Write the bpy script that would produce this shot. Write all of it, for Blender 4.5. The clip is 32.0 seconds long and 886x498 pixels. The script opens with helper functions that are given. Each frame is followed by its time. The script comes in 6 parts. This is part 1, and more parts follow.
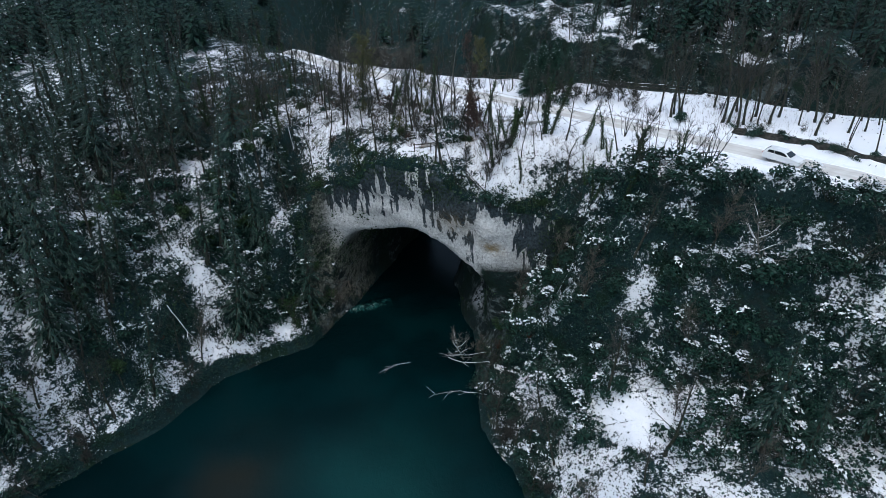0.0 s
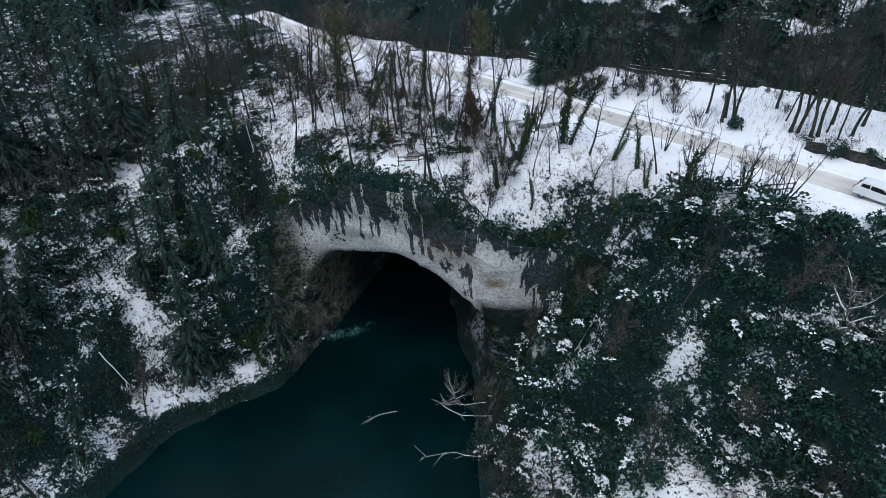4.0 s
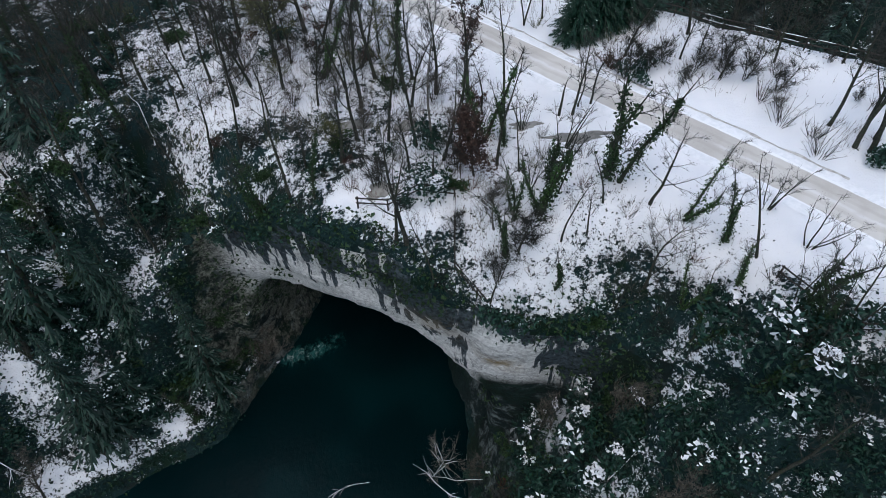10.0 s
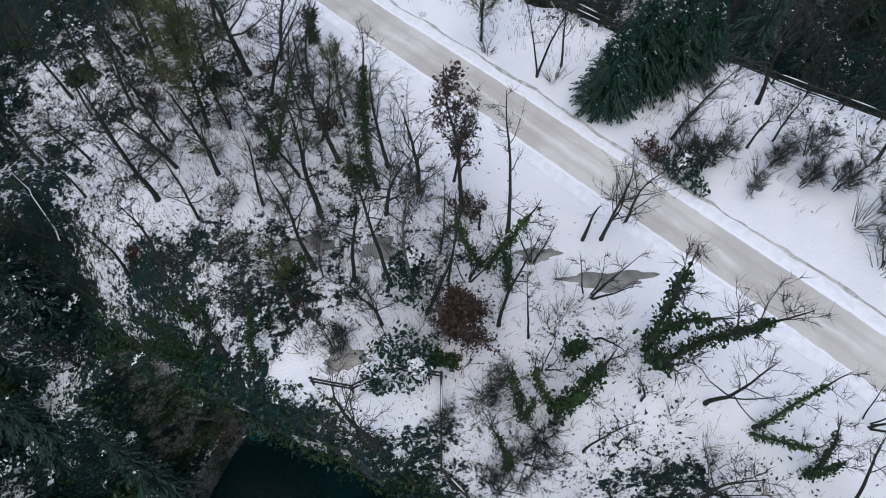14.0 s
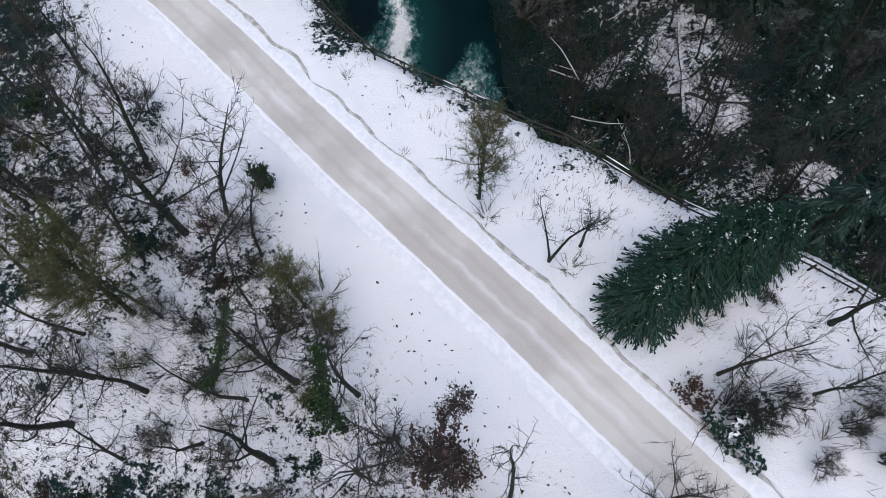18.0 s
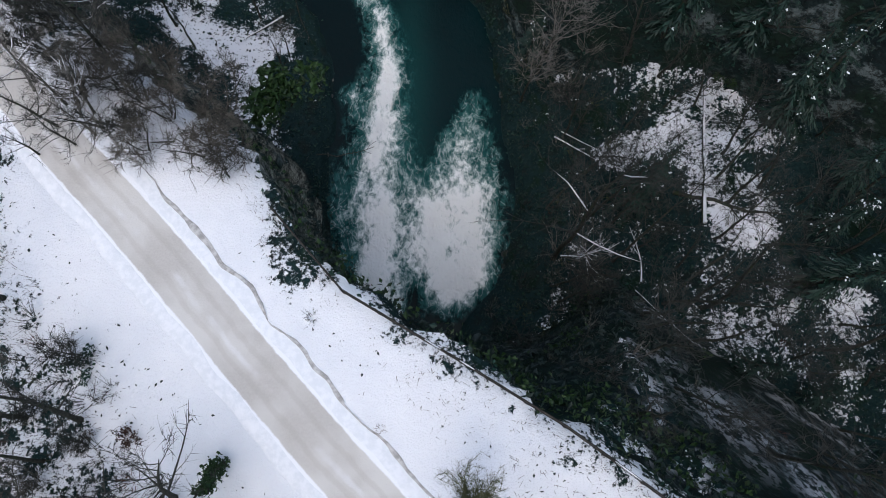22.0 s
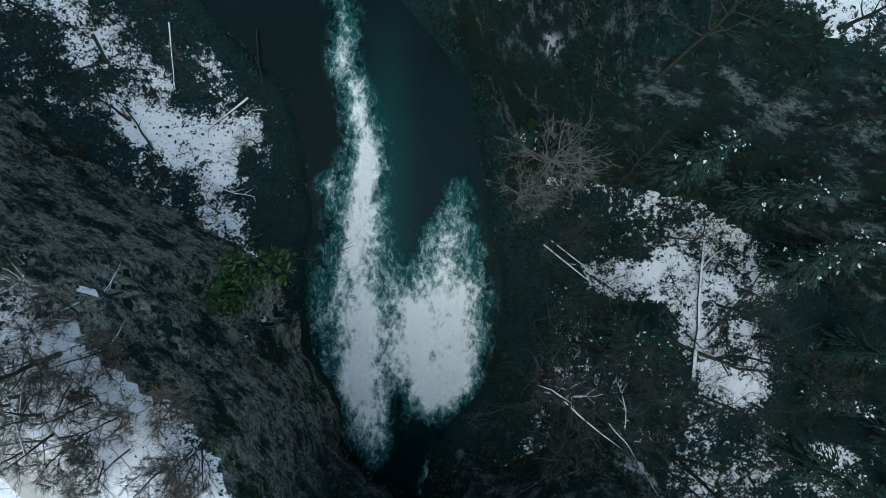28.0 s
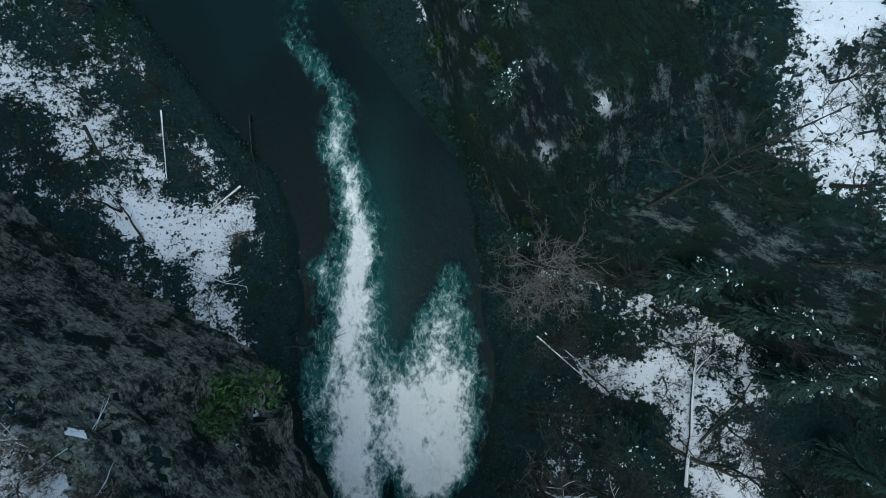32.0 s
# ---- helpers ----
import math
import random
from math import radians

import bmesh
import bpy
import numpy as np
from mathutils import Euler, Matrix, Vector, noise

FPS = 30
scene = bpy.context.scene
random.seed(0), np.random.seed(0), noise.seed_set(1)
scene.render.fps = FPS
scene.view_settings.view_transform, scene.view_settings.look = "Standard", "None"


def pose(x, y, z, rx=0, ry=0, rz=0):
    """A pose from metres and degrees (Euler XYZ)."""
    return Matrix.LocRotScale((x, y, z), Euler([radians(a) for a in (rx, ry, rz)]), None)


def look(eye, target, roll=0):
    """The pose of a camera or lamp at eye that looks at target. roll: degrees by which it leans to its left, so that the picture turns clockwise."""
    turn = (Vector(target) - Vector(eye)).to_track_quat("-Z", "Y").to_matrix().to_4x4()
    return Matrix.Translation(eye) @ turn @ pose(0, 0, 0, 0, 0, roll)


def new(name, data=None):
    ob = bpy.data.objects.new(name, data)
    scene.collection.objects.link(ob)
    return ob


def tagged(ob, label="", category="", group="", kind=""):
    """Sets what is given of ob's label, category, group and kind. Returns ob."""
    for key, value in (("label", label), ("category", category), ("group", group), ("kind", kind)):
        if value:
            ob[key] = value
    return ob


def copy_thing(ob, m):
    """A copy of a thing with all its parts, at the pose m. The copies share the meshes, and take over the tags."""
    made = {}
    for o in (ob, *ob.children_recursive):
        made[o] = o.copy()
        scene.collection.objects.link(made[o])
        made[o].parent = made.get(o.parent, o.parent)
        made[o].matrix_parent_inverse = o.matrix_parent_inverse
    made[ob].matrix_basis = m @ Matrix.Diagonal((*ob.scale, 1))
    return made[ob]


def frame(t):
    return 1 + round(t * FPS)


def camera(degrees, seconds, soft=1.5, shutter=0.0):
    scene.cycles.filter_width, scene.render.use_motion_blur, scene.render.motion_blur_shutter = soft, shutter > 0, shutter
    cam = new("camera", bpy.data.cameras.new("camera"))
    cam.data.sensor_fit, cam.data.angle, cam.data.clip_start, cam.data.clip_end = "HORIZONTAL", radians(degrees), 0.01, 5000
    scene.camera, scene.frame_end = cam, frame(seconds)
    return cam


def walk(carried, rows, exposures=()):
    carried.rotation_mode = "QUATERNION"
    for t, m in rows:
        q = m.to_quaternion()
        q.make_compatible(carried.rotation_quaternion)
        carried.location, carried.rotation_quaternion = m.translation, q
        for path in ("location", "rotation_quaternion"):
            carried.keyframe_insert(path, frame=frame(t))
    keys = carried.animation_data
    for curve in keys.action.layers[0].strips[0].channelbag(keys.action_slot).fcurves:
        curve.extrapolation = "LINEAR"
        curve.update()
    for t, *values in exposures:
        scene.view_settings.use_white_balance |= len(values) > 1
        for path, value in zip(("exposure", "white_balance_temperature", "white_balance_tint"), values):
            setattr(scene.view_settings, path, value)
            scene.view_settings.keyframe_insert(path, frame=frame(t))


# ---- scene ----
cam = camera(67.4, 32.0, 0.9)
METRES, EYE, TILT, LEAN, TURN = 160.0, 70.0, -30.3, 0.0, 0.0
ROWS = [
    (0.0, 0.0, 0.0, 0.0, 0.0, 0.0, -0.0),
    (0.5, 0.0007, 0.015, 0.009, -0.01, -0.51, 0.01),
    (1.0, 0.0015, 0.03, 0.018, 0.0, -1.02, 0.01),
    (1.5, 0.0022, 0.0451, 0.027, -0.01, -1.54, 0.02),
    (2.0, 0.003, 0.0603, 0.0359, -0.0, -2.12, 0.02),
    (2.5, 0.0039, 0.0754, 0.0448, -0.01, -2.77, 0.03),
    (3.0, 0.0049, 0.0905, 0.0534, 0.01, -3.4, 0.02),
    (3.5, 0.0056, 0.1056, 0.0628, -0.0, -4.12, 0.03),
    (5.5, 0.0067, 0.1644, 0.0982, -0.25, -8.92, -0.03),
    (6.0, 0.0074, 0.1793, 0.1069, -0.27, -10.07, -0.05),
    (6.5, 0.0081, 0.1943, 0.1158, -0.28, -11.24, -0.04),
    (7.0, 0.0091, 0.2093, 0.1248, -0.27, -12.43, -0.05),
    (7.5, 0.0095, 0.2242, 0.1337, -0.3, -13.58, -0.07),
    (8.0, 0.0101, 0.239, 0.1425, -0.31, -14.73, -0.08),
    (8.5, 0.0108, 0.2541, 0.1518, -0.33, -15.94, -0.09),
    (9.0, 0.0115, 0.2692, 0.1609, -0.36, -17.13, -0.11),
    (9.5, 0.0122, 0.2843, 0.1699, -0.36, -18.3, -0.14),
    (10.0, 0.0124, 0.2996, 0.1795, -0.47, -19.57, -0.16),
    (10.5, 0.0132, 0.3148, 0.1885, -0.46, -20.76, -0.17),
    (11.0, 0.0132, 0.33, 0.1982, -0.58, -22.05, -0.22),
    (11.5, 0.0144, 0.3457, 0.2071, -0.54, -23.23, -0.2),
    (12.0, 0.0155, 0.3611, 0.2163, -0.53, -24.43, -0.18),
    (12.5, 0.0164, 0.3765, 0.225, -0.52, -25.56, -0.2),
    (13.0, 0.017, 0.3922, 0.2352, -0.59, -26.98, -0.19),
    (13.5, 0.0177, 0.4076, 0.2442, -0.64, -28.18, -0.19),
    (14.0, 0.0189, 0.4231, 0.2529, -0.58, -29.32, -0.18),
    (14.5, 0.0194, 0.4386, 0.2621, -0.66, -30.59, -0.19),
    (16.5, 0.021, 0.4963, 0.295, -0.61, -34.47, -0.75),
    (17.0, 0.0216, 0.5113, 0.304, -0.6, -35.61, -0.8),
    (17.5, 0.022, 0.5266, 0.3134, -0.62, -36.81, -0.9),
    (18.0, 0.0226, 0.5417, 0.3229, -0.63, -38.0, -0.94),
    (18.5, 0.0236, 0.557, 0.3319, -0.56, -39.1, -0.96),
    (19.0, 0.0247, 0.572, 0.341, -0.5, -40.19, -0.93),
    (19.5, 0.0258, 0.5871, 0.3503, -0.48, -41.33, -0.84),
    (20.0, 0.0264, 0.6026, 0.3598, -0.51, -42.56, -0.89),
    (20.5, 0.0273, 0.6181, 0.369, -0.48, -43.72, -0.85),
    (21.0, 0.0282, 0.6335, 0.3782, -0.51, -44.88, -0.84),
    (21.5, 0.0289, 0.6488, 0.3879, -0.53, -46.09, -0.81),
    (22.0, 0.0298, 0.6639, 0.3972, -0.49, -47.28, -0.8),
    (22.5, 0.0307, 0.679, 0.4065, -0.5, -48.5, -0.79),
    (23.0, 0.0317, 0.6937, 0.4156, -0.49, -49.7, -0.79),
    (23.5, 0.0324, 0.7084, 0.4245, -0.5, -50.96, -0.83),
    (24.0, 0.0334, 0.7224, 0.4328, -0.5, -52.18, -0.8),
    (24.5, 0.034, 0.7357, 0.4407, -0.55, -53.36, -0.83),
    (25.0, 0.0348, 0.7484, 0.4481, -0.61, -54.55, -0.84),
    (25.5, 0.035, 0.7604, 0.4553, -0.66, -55.77, -0.93),
    (27.5, 0.0384, 0.8002, 0.4777, -0.78, -59.68, -0.96),
    (28.0, 0.0389, 0.8085, 0.4822, -0.79, -59.69, -0.95),
    (28.5, 0.039, 0.816, 0.4864, -0.81, -59.7, -1.0),
    (29.0, 0.0392, 0.8231, 0.4904, -0.82, -59.7, -1.05),
    (29.5, 0.0395, 0.8297, 0.494, -0.83, -59.68, -1.1),
    (30.0, 0.0394, 0.8355, 0.4973, -0.85, -59.67, -1.2),
    (30.5, 0.0397, 0.8415, 0.5006, -0.84, -59.66, -1.23),
    (31.0, 0.0402, 0.8476, 0.5039, -0.81, -59.67, -1.27),
    (31.5, 0.0406, 0.8533, 0.507, -0.81, -59.68, -1.29),
    (32.0, 0.0407, 0.8588, 0.5101, -0.82, -59.68, -1.36),
]
walk(cam, [(t, pose(0, 0, EYE, TILT, LEAN, TURN) @ pose(METRES * x, METRES * y, METRES * z, 90 + pitch, roll, yaw)) for t, x, y, z, yaw, pitch, roll in ROWS],
     [(0.0, 0.4, 5950, 3), (6.0, 0.27, 6080, 4), (10.0, 0.18, 6120, 6), (13.0, 0.1, 6200, 7), (17.0, 0.24, 6350, 10), (20.0, 0.22, 6350, 9), (22.0, 0.26, 6300, 8),
      (24.5, 0.14, 6150, 3), (28.0, 0.3, 5750, -8), (32.0, 0.3, 5700, -8)])

# ---------------------------------------------------------------- light: an overcast winter day
world = bpy.data.worlds.new("overcast_sky")
scene.world = world
world.use_nodes = True
wt = world.node_tree
sky = wt.nodes.new("ShaderNodeTexSky")
sky.sky_type, sky.sun_disc = "NISHITA", False
sky.sun_elevation, sky.sun_rotation = radians(70), radians(200)
sky.air_density, sky.dust_density, sky.ozone_density = 1.6, 4.0, 1.5
wt.links.new(sky.outputs[0], wt.nodes["Background"].inputs[0])
wt.nodes["Background"].inputs[1].default_value = 0.135
sun = new("sun", bpy.data.lights.new("sun", "SUN"))
sun.data.energy, sun.data.angle, sun.data.color = 0.78, radians(110), (1.0, 0.96, 0.94)
sun.matrix_world = look((0, 0, 200), (17.5, 47.8, 60))
# ---------------------------------------------------------------- plan of the place
def lattice(ix, iy, iz, seed):
    n = (ix * 73856093) ^ (iy * 19349663) ^ (iz * 83492791) ^ (int(seed) * 26544357 + 977)
    n = n & 0x3FFFFFFF
    n = (n ^ (n >> 13)) * 1274126177 & 0x7FFFFFFF
    return ((n ^ (n >> 16)) & 0xFFFF) / 65535.0


def vnoise(x, y, z, seed=0):
    """Smooth value noise, -1 to 1, on arrays."""
    x, y, z = np.broadcast_arrays(x, y, z)
    fx, fy, fz = np.floor(x), np.floor(y), np.floor(z)
    ix, iy, iz = fx.astype(np.int64), fy.astype(np.int64), fz.astype(np.int64)
    a, b, c = x - fx, y - fy, z - fz
    a, b, c = (q * q * (3 - 2 * q) for q in (a, b, c))
    total = 0
    for i in (0, 1):
        for j in (0, 1):
            for k in (0, 1):
                w = (a if i else 1 - a) * (b if j else 1 - b) * (c if k else 1 - c)
                total = total + w * lattice(ix + i, iy + j, iz + k, seed)
    return total * 2 - 1


def fbm(x, y, z=0.0, size=10.0, octaves=3, seed=0):
    total, amp, f = 0, 1.0, 1.0 / size
    for o in range(octaves):
        total = total + amp * vnoise(np.asarray(x) * f + 31.7 * o, np.asarray(y) * f + 17.3 * o, np.asarray(z) * f + 9.1 * o, seed + o)
        amp, f = amp * 0.5, f * 2.03
    return total / 1.75


def to_u(x, y):
    return 0.887 * x - 0.462 * y


def to_v(x, y):
    return 0.462 * x + 0.887 * y


def from_uv(u, v):
    return 0.887 * u + 0.462 * v, -0.462 * u + 0.887 * v


def step(a, b, x):
    q = np.clip((np.asarray(x) - a) / (b - a), 0, 1)
    return q * q * (3 - 2 * q)


# river banks: x of the left and right shore against y
BANK_Y = [-60, -20, 20, 57, 70, 80, 88, 96, 107, 117, 128, 135, 146, 158, 167, 175, 183, 195, 215]
BANK_L = [-30, -60, -75, -52, -40, -34.5, -21.2, -17.6, -13.2, -9, -5, -6, -7, -7, -9, -16, -22, -34, -60]
BANK_R = [-16, 8, 18, 11, 5.8, 5.5, 6.2, 4, 2, 4, 6.5, 12, 13.8, 12.6, 11, 6, 0, -10, -35]
# edges of the plateau that carries the road: v against u
FRONT_U = [-140, -115, -98, -85, -75, -66, -62, -56, -45, -39, -34, -31, -28, -25, -21, -15, 40, 90]
FRONT_V = [112, 96, 80, 77, 78, 77.3, 77.0, 77.2, 77.4, 77, 76.8, 78.0, 80, 81.6, 81, 79.3, 78.5, 78]
BACK_U = [-140, -98, -90, -82, -77, -70, -67.5, -63.6, -60, -53, -45, -39, -28, -5, 30, 90]
BACK_V = [138, 125.4, 124.2, 123.4, 122.3, 119.8, 118.9, 116.3, 115.6, 115.2, 114.6, 113.6, 112.5, 109, 104, 100]
ROAD_U = [-150, -120, -98, -84, -71, -60.8, -50, -43.5, -35.5, -26, -12, 4.5, 14, 40, 80]
ROAD_V = [146, 134, 122.5, 115.8, 111.9, 108, 104.6, 102.4, 99.6, 96.4, 91.3, 85.0, 81.0, 72, 62]
# edge of the far plateau, across the gorge
FAR_U = [-120, -70, -57, -35, -10, 40, 90]
FAR_V = [215, 167, 158, 157.5, 156, 152, 148]


def plateau(x, y):
    return 34.2 + 0.11 * (np.clip(x, -55, 48) - 2)


def shore(x, y):
    """Distance from the water, minus in it, and +1 on the right bank or -1 on the left."""
    xl, xr = np.interp(y, BANK_Y, BANK_L), np.interp(y, BANK_Y, BANK_R)
    best = np.full(np.shape(x), 1e9)
    for bank in (BANK_L, BANK_R):
        for i in range(len(BANK_Y) - 1):
            ax, ay, bx, by = bank[i], BANK_Y[i], bank[i + 1], BANK_Y[i + 1]
            dx, dy = bx - ax, by - ay
            q = np.clip(((x - ax) * dx + (y - ay) * dy) / (dx * dx + dy * dy), 0, 1)
            best = np.minimum(best, np.hypot(x - ax - q * dx, y - ay - q * dy))
    inside = (x > xl) & (x < xr)
    return np.where(inside, -best, best), np.where(x > (xl + xr) / 2, 1.0, -1.0)


def lower(x, y):
    """Height of the land without the block that the road crosses."""
    u, v = to_u(x, y), to_v(x, y)
    d, side = shore(x, y)
    d = d + 1.2 * fbm(x, y, 0, 7, 2, 5)
    top = plateau(x, y)
    vf, vb = np.interp(u, FRONT_U, FRONT_V), np.interp(u, BACK_U, BACK_V)
    dd = np.maximum(d, 0)
    # upstream
    left = np.interp(dd, [0, 1.3, 4.5, 7.3, 10.5, 14.5, 18.5, 30, 55], [0.2, 2.6, 4.8, 11, 15.5, 19, 23.3, 26, 34])
    left = np.minimum(np.maximum(left, step(70, 74, v) * step(-82, -74, u) * (dd - 1.5) * 3.0), top)
    bench = np.clip(13 - (70 - v) * 0.28, 3.5, 13) + np.maximum(v - 70, 0) * 2.3 + np.maximum(u + 5, 0) * 0.08
    right = np.minimum(np.minimum(0.4 + dd * np.where(v > 72, 1.7, 0.9), bench), top)
    up = np.where(side > 0, right, left)
    # downstream
    gate = step(-70, -64, u) * step(-42, -50, u)
    steep = np.maximum(gate, step(-69, -75, u))
    fall = top - np.maximum(v - vb, 0) * (1.75 + 5 * steep)
    bank_l = np.minimum(1.0 + dd * 0.32, 7 + 0.05 * dd)
    bank_r = np.minimum(0.8 + dd * 0.72, 12.5 + 0.03 * dd)
    low = np.where(side > 0, bank_r, bank_l)
    vc = np.interp(u, FAR_U, FAR_V)
    far = np.where(side > 0, np.clip(12 + (v - vc + 7) * 2.7, 0, 34 + 0.02 * np.maximum(v - vc, 0)), 0)
    far = np.minimum(far, dd * 2.6)
    hill = np.clip((np.hypot(x - 20, y - 60) - 165) * 0.10, 0, 26)
    far_l = np.where(side < 0, np.clip((dd - 34) * 1.1, 0, 30), 0)
    down = np.maximum(np.maximum(np.maximum(low, fall), far), far_l) + hill * step(0, 20, dd)
    down = np.minimum(down, 0.4 + dd * 2.2)
    h = np.where(v > 0.5 * (vf + vb), down, up)
    h = np.where(d < 0, np.maximum(-2.2, d * 0.5), h)
    road = np.abs(v - np.interp(u, ROAD_U, ROAD_V))
    rough = step(4, 14, road)
    crags = step(2, 7, v - vb) * step(5, 11, dd) * step(3, 8, h)
    h = h + crags * (2.4 - 1.9 * step(-48, -38, u) * step(30, 20, v - vb)) * fbm(x, y, 0, 4.2, 3, 23)
    return h + rough * (0.5 * fbm(x, y, 0, 5, 3, 11) + 1.0 * step(4, 14, dd) * fbm(x, y, 0, 16, 2, 21))


def deck(x, y):
    """Height of the plateau's ground between its two edges."""
    u, v = to_u(x, y), to_v(x, y)
    vf = np.interp(u, FRONT_U, FRONT_V)
    vb = np.interp(u, BACK_U, BACK_V)
    road = np.abs(v - np.interp(u, ROAD_U, ROAD_V))
    rough = step(4, 12, road)
    q = np.clip(vf + 6 - v, 0, 8)
    b = np.clip(v - vb + 2.5, 0, 6)
    w = np.clip(vf + 18 - v, 0, 24) * step(-60, -70, u)
    brow = np.clip(vf + 8 - v, 0, 8) ** 2 * (0.105 * step(-42, -35, u) * step(-12, -22, u) + 0.10 * step(-51, -58, u) * step(-78, -68, u))
    return plateau(x, y) - brow - 0.007 * w * w - 0.038 * q * q - 0.1 * b * b - 0.15 * np.clip(v - vb + 4.5, 0, 5) ** 2 * step(-69, -76, u) + rough * 0.55 * fbm(x, y, 0, 6, 3, 31)


def ground(x, y):
    """Height of the topmost ground."""
    x, y = np.asarray(x, float), np.asarray(y, float)
    u, v = to_u(x, y), to_v(x, y)
    inside = (v > np.interp(u, FRONT_U, FRONT_V)) & (v < np.interp(u, BACK_U, BACK_V))
    return np.where(inside, np.maximum(deck(x, y), lower(x, y)), lower(x, y))


def solid(x, y, z):
    """Above 0 inside rock and earth."""
    low = lower(x, y)
    u, v = to_u(x, y), to_v(x, y)
    vf, vb = np.interp(u, FRONT_U, FRONT_V), np.interp(u, BACK_U, BACK_V)
    crag = 1.5 * fbm(x, y, z * 0.8, 6, 3, 41) + 0.5 * fbm(x, y, z * 2.2, 1.9, 2, 51)
    top = plateau(x, y)
    hang = np.clip(top - 4 - z, 0, 14) * 0.2 * step(-66, -58, u) * step(-24, -30, u)
    face = (v - vf - hang) + crag + np.clip(top - z, 0, 26) * 0.5 * step(-63, -67, u)
    gate = step(-70, -64, u) * step(-42, -50, u)
    shelf = np.abs(((z + 2.0 * fbm(x, y, 0, 9, 2, 43)) / 4.6) % 1.0 - 0.5) * 4.0 - 1.0
    back = (vb - v) + np.clip(top - z, 0, 40) * (0.45 - 0.40 * np.maximum(gate, step(-69, -75, u))) + crag * 1.25 + 0.5 * shelf * step(0, 5, top - z) * step(-56, -64, u)
    body = np.minimum(np.minimum(deck(x, y) - z, face), back)
    # the passage of the river under the block
    s = np.clip((v - 78) / 38, -0.2, 1.1)
    ul, ur = -62.2 - 1.5 * s, -31.8 - 18 * s
    crown = 18.6 - 7 * s
    w = (u - ul) / (ur - ul)
    roof = crown * np.interp(w, [0, 0.03, 0.08, 0.2, 0.4, 0.55, 0.63, 0.73, 0.81, 0.9, 0.96, 1], [0, 0.65, 0.84, 0.94, 1.03, 1.09, 1.04, 0.98, 0.88, 0.8, 0.7, 0])
    hole = np.minimum(np.minimum(u - ul, ur - u), roof - z) + 0.7 * crag
    body = np.minimum(body, -hole)
    # the river runs clear of the block below the arch
    d, _ = shore(x, y)
    body = np.where(v > vb + 0.5, np.minimum(body, d - 0.16 * np.maximum(z, 0) + 0.6 * crag), body)
    calm = step(4, 12, np.abs(v - np.interp(u, ROAD_U, ROAD_V)))
    return np.maximum(low - z + 0.3 * crag * step(1.0, 5.0, low) * calm, body)


def surface_nets(field, origin, h):
    """Vertices and quads of the surface where field crosses 0."""
    ins = field > 0
    nx, ny, nz = (n - 1 for n in field.shape)
    total = np.zeros((nx, ny, nz, 3), np.float32)
    count = np.zeros((nx, ny, nz), np.int16)
    corner = lambda a, c: a[c[0]:c[0] + nx, c[1]:c[1] + ny, c[2]:c[2] + nz]
    for axis in range(3):
        for p in (0, 1):
            for q in (0, 1):
                c0 = [p, q]
                c0.insert(axis, 0)
                c1 = list(c0)
                c1[axis] = 1
                f0, f1 = corner(field, c0), corner(field, c1)
                m = corner(ins, c0) != corner(ins, c1)
                t = f0[m] / (f0[m] - f1[m])
                add = np.tile(np.array(c0, np.float32), (len(t), 1))
                add[:, axis] = t
                total[m] += add
                count[m] += 1
    cells = np.argwhere(count > 0)
    index = -np.ones((nx, ny, nz), np.int64)
    index[count > 0] = np.arange(len(cells))
    verts = (cells + total[count > 0] / count[count > 0][:, None]) * h + origin
    quads = []
    for axis in range(3):
        a, b = [k for k in range(3) if k != axis]
        lo = [slice(1, n) for n in (nx, ny, nz)]
        lo[axis] = slice(0, (nx, ny, nz)[axis])
        hi = list(lo)
        hi[axis] = slice(1, (nx, ny, nz)[axis] + 1)
        s0, s1 = ins[tuple(lo)], ins[tuple(hi)]
        where = np.argwhere(s0 != s1)
        if not len(where):
            continue
        flip = s0[s0 != s1]
        if axis == 1:
            flip = ~flip
        base = where.copy()
        base[:, a] += 1
        base[:, b] += 1
        pick = lambda da, db: index[tuple((base - np.eye(3, dtype=int)[a] * da - np.eye(3, dtype=int)[b] * db).T)]
        quad = np.stack([pick(1, 1), pick(0, 1), pick(0, 0), pick(1, 0)], 1)
        quad[~flip] = quad[~flip][:, ::-1]
        quads.append(quad)
    return verts, np.concatenate(quads)


